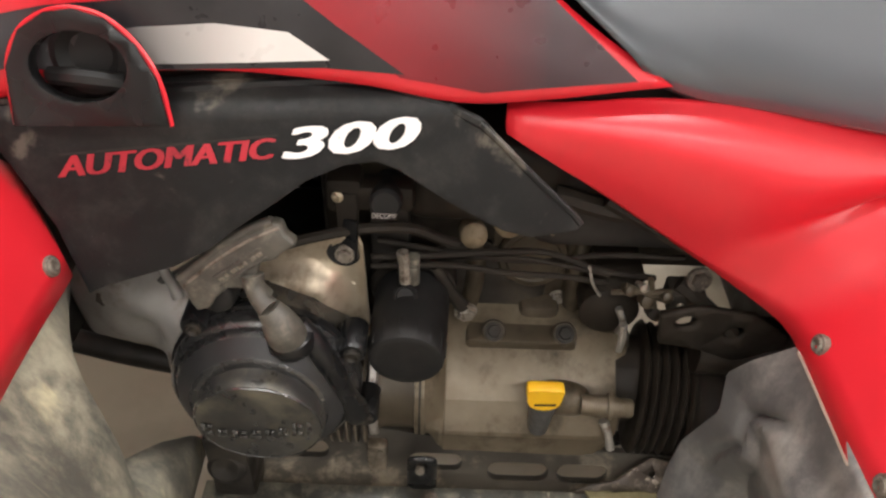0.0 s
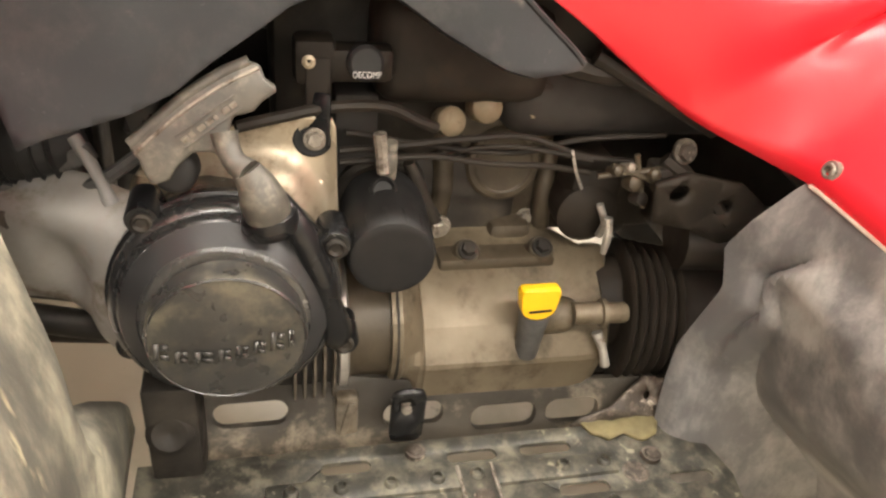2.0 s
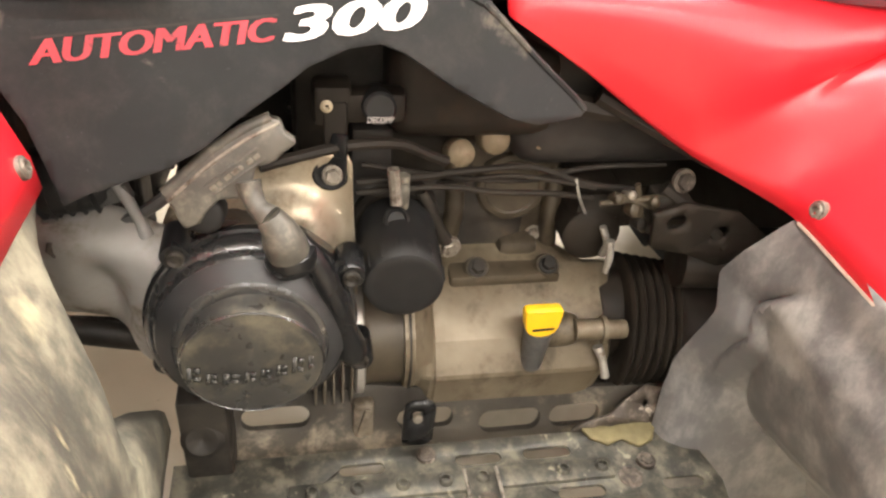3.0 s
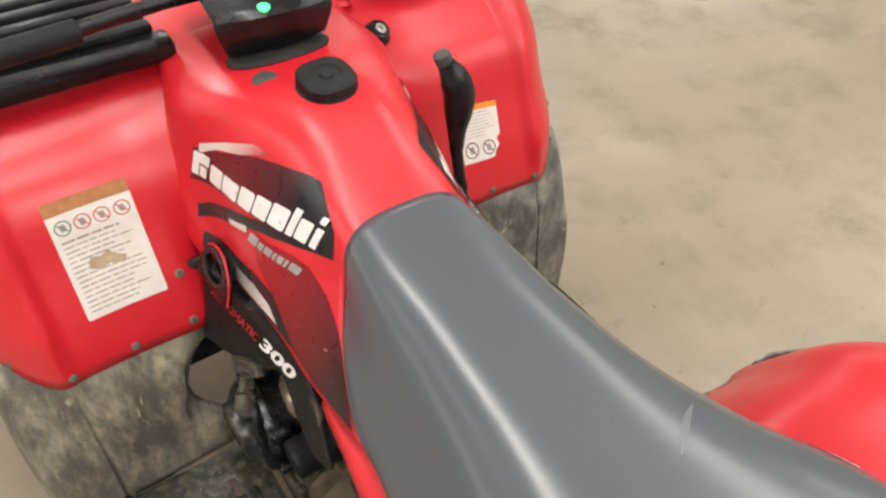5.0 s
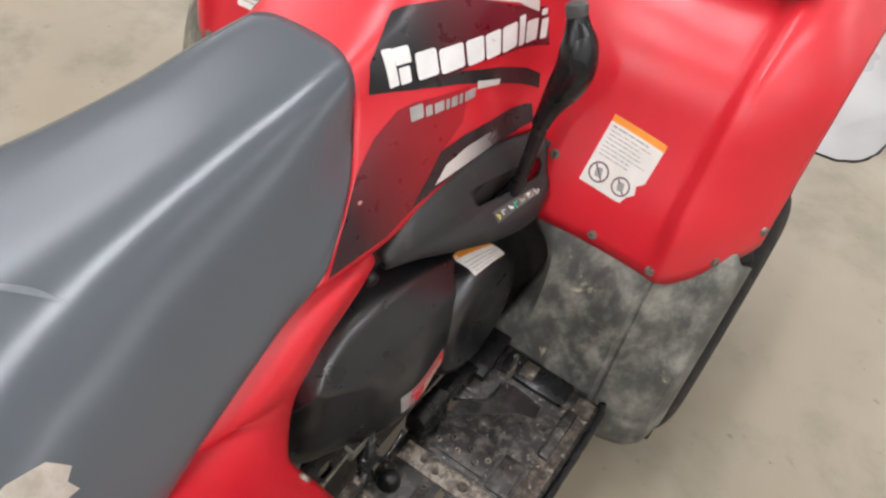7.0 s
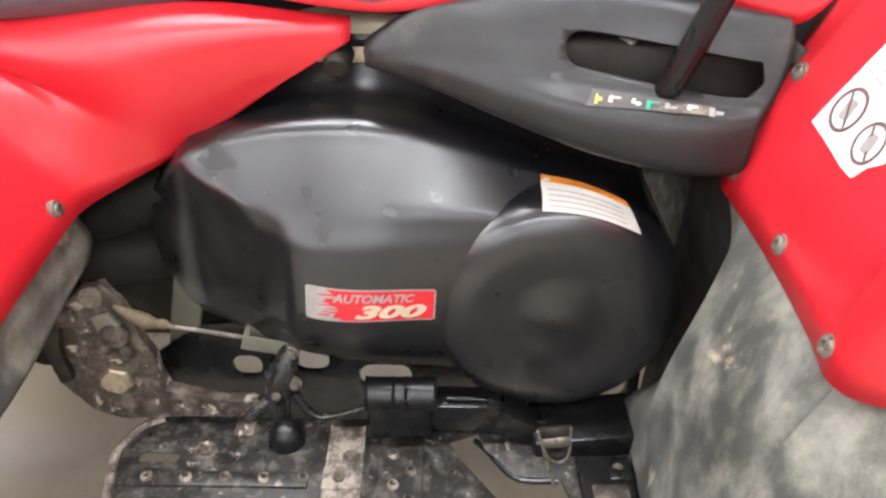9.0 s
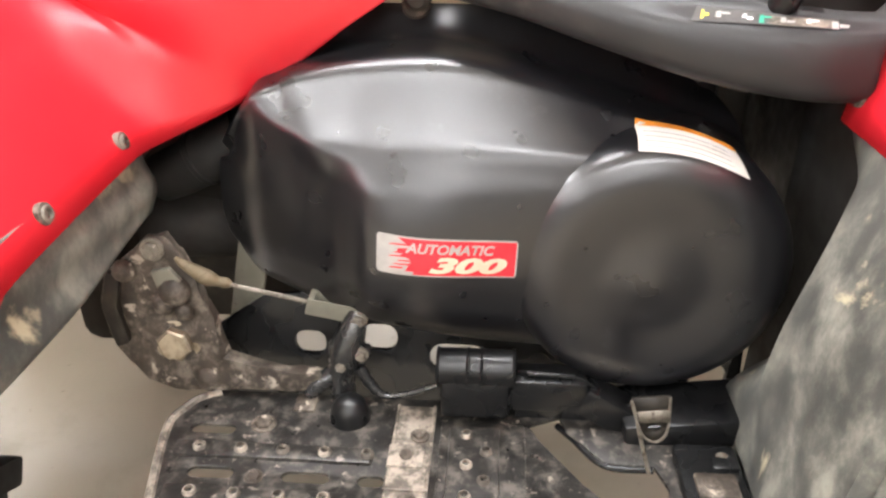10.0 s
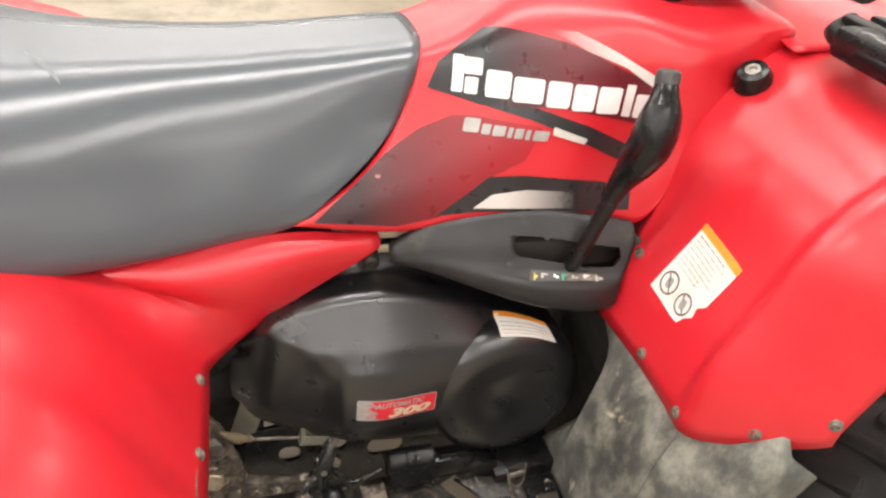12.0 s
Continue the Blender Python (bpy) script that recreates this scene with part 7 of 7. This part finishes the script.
part("worn_rim", tube([(0.3368, y, z) for y, z in ((0.2140, 0.3850), (0.2180, 0.3720), (0.2237, 0.3560), (0.2287, 0.3475), (0.2369, 0.3437), (0.2431, 0.3485), (0.2452, 0.3594), (0.2446, 0.3700), (0.2428, 0.3900))], 0.0013, 8, 40), BOLTGREY, stop_tab)
part("stop_lip", bent(flat([(0.2190, 0.3745), (0.2445, 0.3790), (0.2450, 0.3660), (0.2225, 0.3640)]), lambda y, z: (0.3375, y, z)), BOLTGREY, stop_tab, solid=0.0015)
part("stop_rod", tube([(0.333, 0.2215, 0.362), (0.335, 0.2260, 0.345), (0.336, 0.2370, 0.308)], 0.0018, 8), BOLTGREY, stop_tab)

# Added plate standing in for the shaded floor below the footboard gap.
part("gap_shade_plate", block((0.245, 0.228, 0.140), (0.410, 0.400, 0.146), 0.002), REARDUST, quad, "added dusty dark plate below the footboard gap")

# brake pivot, rod and clevis
arm = part("pivot_bracket", bent(flat([(-0.202, 0.4583), (-0.224, 0.4374), (-0.2422, 0.425), (-0.2517, 0.3945), (-0.248, 0.3633), (-0.234, 0.336), (-0.217, 0.3155), (-0.1965, 0.3064), (-0.1803, 0.3039), (-0.1284, 0.309), (-0.0524, 0.310), (-0.0516, 0.3264), (-0.1107, 0.3319), (-0.1410, 0.343), (-0.1480, 0.3813), (-0.1600, 0.417), (-0.1719, 0.4455), (-0.1839, 0.4618)], step=0.012), lambda y, z: (0.236 + 0.10 * (0.45 - z) + 0.004 * noise.noise((y * 40, z * 40, 3)) + 0.002 * noise.noise((y * 120, z * 120, 5)), y, z)), RUSTY, quad, "mud-caked pivot bracket", solid=0.014, bevel=0.003)
part("bracket_web", bent(flat([(-0.236, 0.430), (-0.246, 0.395), (-0.238, 0.355), (-0.226, 0.360), (-0.232, 0.395), (-0.224, 0.428)], step=0.012), lambda y, z: (0.248 + 0.10 * (0.45 - z), y, z)), GRIME, arm, solid=0.008, bevel=0.002)
part("mud_plate", bent(flat([(-0.196, 0.432), (-0.180, 0.436), (-0.170, 0.424), (-0.176, 0.414), (-0.192, 0.416)], step=0.008), lambda y, z: (0.2475 + 0.10 * (0.45 - z), y, z)), DUSTSTEEL, arm, solid=0.006, bevel=0.002)
part("pivot_boss", lathe([(-0.02, 0.028), (0.0, 0.027), (0.004, 0.023), (0.004, 0)], (0.246, -0.184, 0.358), (1, 0, 0.1), 28), RUSTY, arm)
hexbolt((0.251, -0.185, 0.357), (1, 0, 0.1), 0.0165, arm, TINPLATE, h=0.010)
hexbolt((0.246, -0.1935, 0.4515), (1, 0, 0.1), 0.0080, arm, BOLTGREY)
for p, r in (((0.250, -0.178, 0.412), 0.015), ((0.249, -0.190, 0.398), 0.012), ((0.252, -0.172, 0.392), 0.009), ((0.248, -0.222, 0.430), 0.011), ((0.252, -0.160, 0.318), 0.014)):
    part("mud_lump", lathe(spline([(0, r), (r * 0.5, r * 0.8), (r * 0.8, 0)], 6), p, (1, 0, 0.2), 10), RUSTY, arm)
rod = part("brake_rod", tube([(0.242, -0.1340, 0.4165), (0.236, -0.095, 0.4040), (0.231, -0.060, 0.3925)], 0.0022, 8), BOLTGREY, quad, "thin steel brake rod with boot and clevis")
part("rod_boot", tube([(0.250, -0.1720, 0.4465, 0.0018), (0.249, -0.1660, 0.4400, 0.0042), (0.247, -0.1560, 0.4310, 0.0064), (0.245, -0.1470, 0.4235, 0.0072), (0.243, -0.1400, 0.4195, 0.0046), (0.241, -0.1340, 0.4170, 0.0050), (0.240, -0.1300, 0.4150, 0.0030)], 0.008, 16, 30), OLDBRASS, rod, "dusty olive rubber boot")
part("clevis", joined(bar((0.238, -0.0640, 0.3935), (0.234, -0.0100, 0.3800), 0.0025, 0.017, 0.0008), bar((0.222, -0.0640, 0.3935), (0.220, -0.0160, 0.3800), 0.0025, 0.017, 0.0008), bar((0.230, -0.0645, 0.3930), (0.230, -0.0590, 0.3915), 0.016, 0.017, 0.0008)), DUSTSTEEL, rod, "pale bent steel clevis")
hexbolt((0.238, -0.0180, 0.3800), (1, 0, 0), 0.0065, rod, BOLTGREY)
part("clevis_arm", joined(tube([(0.230, -0.0190, 0.3860, 0.009), (0.238, -0.0240, 0.3660, 0.013), (0.242, -0.0310, 0.3450, 0.015), (0.245, -0.0350, 0.3200, 0.013), (0.250, -0.0330, 0.3020, 0.011)], 0.01, 16), tube([(0.245, -0.0400, 0.3240, 0.010), (0.250, -0.0550, 0.3150, 0.009), (0.256, -0.0660, 0.3040, 0.006)], 0.009, 12), tube([(0.245, -0.0180, 0.3320, 0.006), (0.248, -0.0050, 0.3100, 0.005), (0.250, 0.0060, 0.3030, 0.0035), (0.250, 0.0280, 0.3070, 0.003), (0.248, 0.0560, 0.3170, 0.003)], 0.0045, 10, 30), block((0.232, -0.046, 0.338), (0.250, -0.018, 0.360), 0.006), block((0.238, -0.020, 0.344), (0.248, -0.006, 0.356), 0.003)), SCUFFED, rod, "oily black linkage arm")
part("link_foot", block((0.254, -0.0760, 0.3005), (0.276, -0.0560, 0.3040), 0.001), RUSTY, rod)
for at in ((0.2500, -0.0145, 0.3500), (0.2535, -0.0330, 0.3390)):
    hexbolt(at, (1, 0, 0.2), 0.0050, rod, BOLTGREY)
part("link_plate", bar((0.17, -0.155, 0.30), (0.185, -0.120, 0.44), 0.004, 0.035), DUSTSTEEL, quad, "dusty olive flat steel link")
# Unseen mass below the drive cover, near-black in place of shade there.
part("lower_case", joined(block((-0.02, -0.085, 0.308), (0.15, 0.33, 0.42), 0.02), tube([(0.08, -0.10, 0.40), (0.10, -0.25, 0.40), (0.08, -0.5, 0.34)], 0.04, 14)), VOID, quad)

# ---- wheels, front end, rack and controls ----
def wheel(x, y, r, w):
    hub = part("wheel", lathe(spline([(-w / 2, r * 0.55), (-w / 2 - 0.006, r * 0.72), (-w / 2 + 0.012, r * 0.90), (-w / 2 + 0.05, r * 0.965), (0, r * 0.975), (w / 2 - 0.05, r * 0.965), (w / 2 - 0.012, r * 0.90), (w / 2 + 0.006, r * 0.72), (w / 2, r * 0.55)], 40), (x, y, r), (1, 0, 0), 56), RUBBER, quad, "knobbly black off-road tyre", sharp=70)
    part("rim", lathe([(-w / 2 + 0.004, r * 0.56), (-w / 2 - 0.002, r * 0.54), (-w / 2 + 0.03, r * 0.50), (-0.02, r * 0.46), (-0.02, 0.04), (0.02, 0.04), (0.02, r * 0.46), (w / 2 - 0.03, r * 0.50), (w / 2 + 0.002, r * 0.54), (w / 2 - 0.004, r * 0.56)], (x, y, r), (1, 0, 0), 40), STEEL, hub, "steel rim")
    lugs = []
    for k in range(26):
        a = 2 * math.pi * k / 26
        for side in (-1, 1):
            b = a + (0.12 if side > 0 else 0)
            c, s_ = math.cos(b), math.sin(b)
            lug = block((-w * 0.20, -0.014, -0.012), (w * 0.20, 0.014, 0.012), 0.004)
            bmesh.ops.transform(lug, matrix=Matrix.Translation((x + side * w * 0.24, y + c * (r - 0.014), r + s_ * (r - 0.014))) @ Matrix.Rotation(b - math.pi / 2, 4, "X") @ Matrix.Rotation(side * 0.5, 4, "Z"), verts=lug.verts)
            lugs.append(lug)
    part("tread", joined(*lugs), RUBBER, hub)


for s in (1, -1):
    wheel(s * 0.478, 0.665, 0.290, 0.225)
    wheel(s * 0.435, -0.60, 0.290, 0.25)
part("rear_axle", joined(tube([(-0.40, -0.60, 0.29), (0.40, -0.60, 0.29)], 0.03, 16), block((-0.09, -0.68, 0.21), (0.09, -0.52, 0.37), 0.03)), GRIME, quad)
part("front_axle", joined(tube([(-0.40, 0.66, 0.29), (-0.10, 0.62, 0.34), (0.10, 0.62, 0.34), (0.40, 0.66, 0.29)], 0.022, 14), block((-0.10, 0.50, 0.26), (0.10, 0.74, 0.44), 0.04)), GRIME, quad)

POD = [
    [(-0.072, 0.53, 0.990), (-0.03, 0.53, 0.990), (0.03, 0.53, 0.990), (0.068, 0.53, 0.990)],
    [(-0.080, 0.470, 0.986), (-0.03, 0.457, 0.986), (0.03, 0.453, 0.986), (0.075, 0.460, 0.986)],
    [(-0.082, 0.468, 0.991), (-0.03, 0.454, 0.991), (0.03, 0.450, 0.991), (0.077, 0.458, 0.991)],
    [(-0.095, 0.457, 1.036), (-0.04, 0.441, 1.044), (0.03, 0.438, 1.044), (0.087, 0.448, 1.036)],
    [(-0.093, 0.464, 1.045), (-0.04, 0.450, 1.052), (0.03, 0.447, 1.052), (0.086, 0.456, 1.045)],
    [(-0.092, 0.58, 1.068), (-0.04, 0.58, 1.075), (0.03, 0.58, 1.075), (0.085, 0.58, 1.068)],
    [(-0.09, 0.64, 1.0), (-0.04, 0.64, 1.0), (0.03, 0.64, 1.0), (0.085, 0.64, 1.0)],
]
pod = part("instrument_pod", net(surface(POD, 30, 48)), BLACK, quad, "black handlebar cover with indicator lamps", solid=0.006)
part("indicator_lamp", lathe([(-0.004, 0.009), (0.002, 0.009), (0.004, 0.006), (0.004, 0)], (-0.020, 0.449, 1.054), (0, -0.2, 0.95), 16), GREENLIGHT, pod, "lit green indicator lamp")
# Flat near-black oval; the hollow's shade is only its colour.
part("throat_shade", bent(flat([(0.083 * math.cos(a), 0.038 * math.sin(a)) for a in np.linspace(0, 2 * math.pi, 40, endpoint=False)], step=0.02), lambda x, y: (x - 0.004, y + 0.458 - 0.02 * x, 0.9800 - 0.7 * x * x)), VOID, pod, solid=0.003)
part("pod_column", tube([(-0.004, 0.475, 0.975), (-0.004, 0.480, 1.03)], 0.024, 16), BLACK, pod)
bars = part("handlebar", tube([(-0.40, 0.44, 1.09), (-0.30, 0.46, 1.085), (-0.15, 0.53, 1.06), (0.0, 0.55, 1.05), (0.13, 0.53, 1.06), (0.28, 0.46, 1.085), (0.38, 0.44, 1.09)], 0.011, 14), BLACK, quad, "black steel handlebar")
for s in (1, -1):
    part("grip", tube([(s * 0.27, 0.466, 1.082), (s * 0.40, 0.440, 1.09)], 0.017, 16), RUBBER, bars)
rack = part("front_rack", tube([(-0.46, 0.62, 0.985), (-0.42, 0.575, 0.985), (-0.30, 0.560, 0.985), (-0.16, 0.555, 0.985)], 0.012, 12), CHARCOAL, quad, "black tubular front luggage rack")
for k in range(6):
    part("rack_slat", block((-0.47, 0.585 + 0.045 * k, 0.990), (-0.15, 0.612 + 0.045 * k, 1.006), 0.005), CHARCOAL, rack)
    part("rack_slat", block((0.22, 0.600 + 0.045 * k, 0.990), (0.47, 0.627 + 0.045 * k, 1.006), 0.005), CHARCOAL, rack)
part("rack_pad", block((-0.48, 0.548, 0.955), (-0.13, 0.600, 0.992), 0.012), BLACK, rack)
part("rack_pad", block((0.25, 0.565, 0.965), (0.48, 0.615, 1.005), 0.012), BLACK, rack)
for x, y in ((-0.44, 0.62), (-0.19, 0.60), (0.24, 0.64), (0.45, 0.64)):
    part("rack_leg", tube([(x, y, 0.92), (x, y + 0.01, 0.995)], 0.010, 10), CHARCOAL, rack)
part("rack_bar", tube([(0.20, 0.64, 0.99), (0.24, 0.585, 0.985), (0.44, 0.585, 0.985), (0.48, 0.64, 0.99)], 0.012, 12), CHARCOAL, rack)
part("headlight_cowl", net(surface([[(-0.19, 0.58, 0.945), (0, 0.58, 0.966), (0.19, 0.58, 0.945)], [(-0.20, 0.70, 0.955), (0, 0.70, 0.972), (0.20, 0.70, 0.955)], [(-0.18, 0.85, 0.95), (0, 0.87, 0.96), (0.18, 0.85, 0.95)], [(-0.17, 1.0, 0.86), (0, 1.03, 0.87), (0.17, 1.0, 0.86)]], 24, 24)), RED, quad, solid=0.004)
part("rear_deck", net(surface([[(-0.26, -0.70, 0.76), (0, -0.70, 0.78), (0.26, -0.70, 0.76)], [(-0.26, -0.85, 0.78), (0, -0.85, 0.80), (0.26, -0.85, 0.78)], [(-0.26, -0.98, 0.72), (0, -0.98, 0.74), (0.26, -0.98, 0.72)]], 20, 16)), RED, quad, solid=0.004)
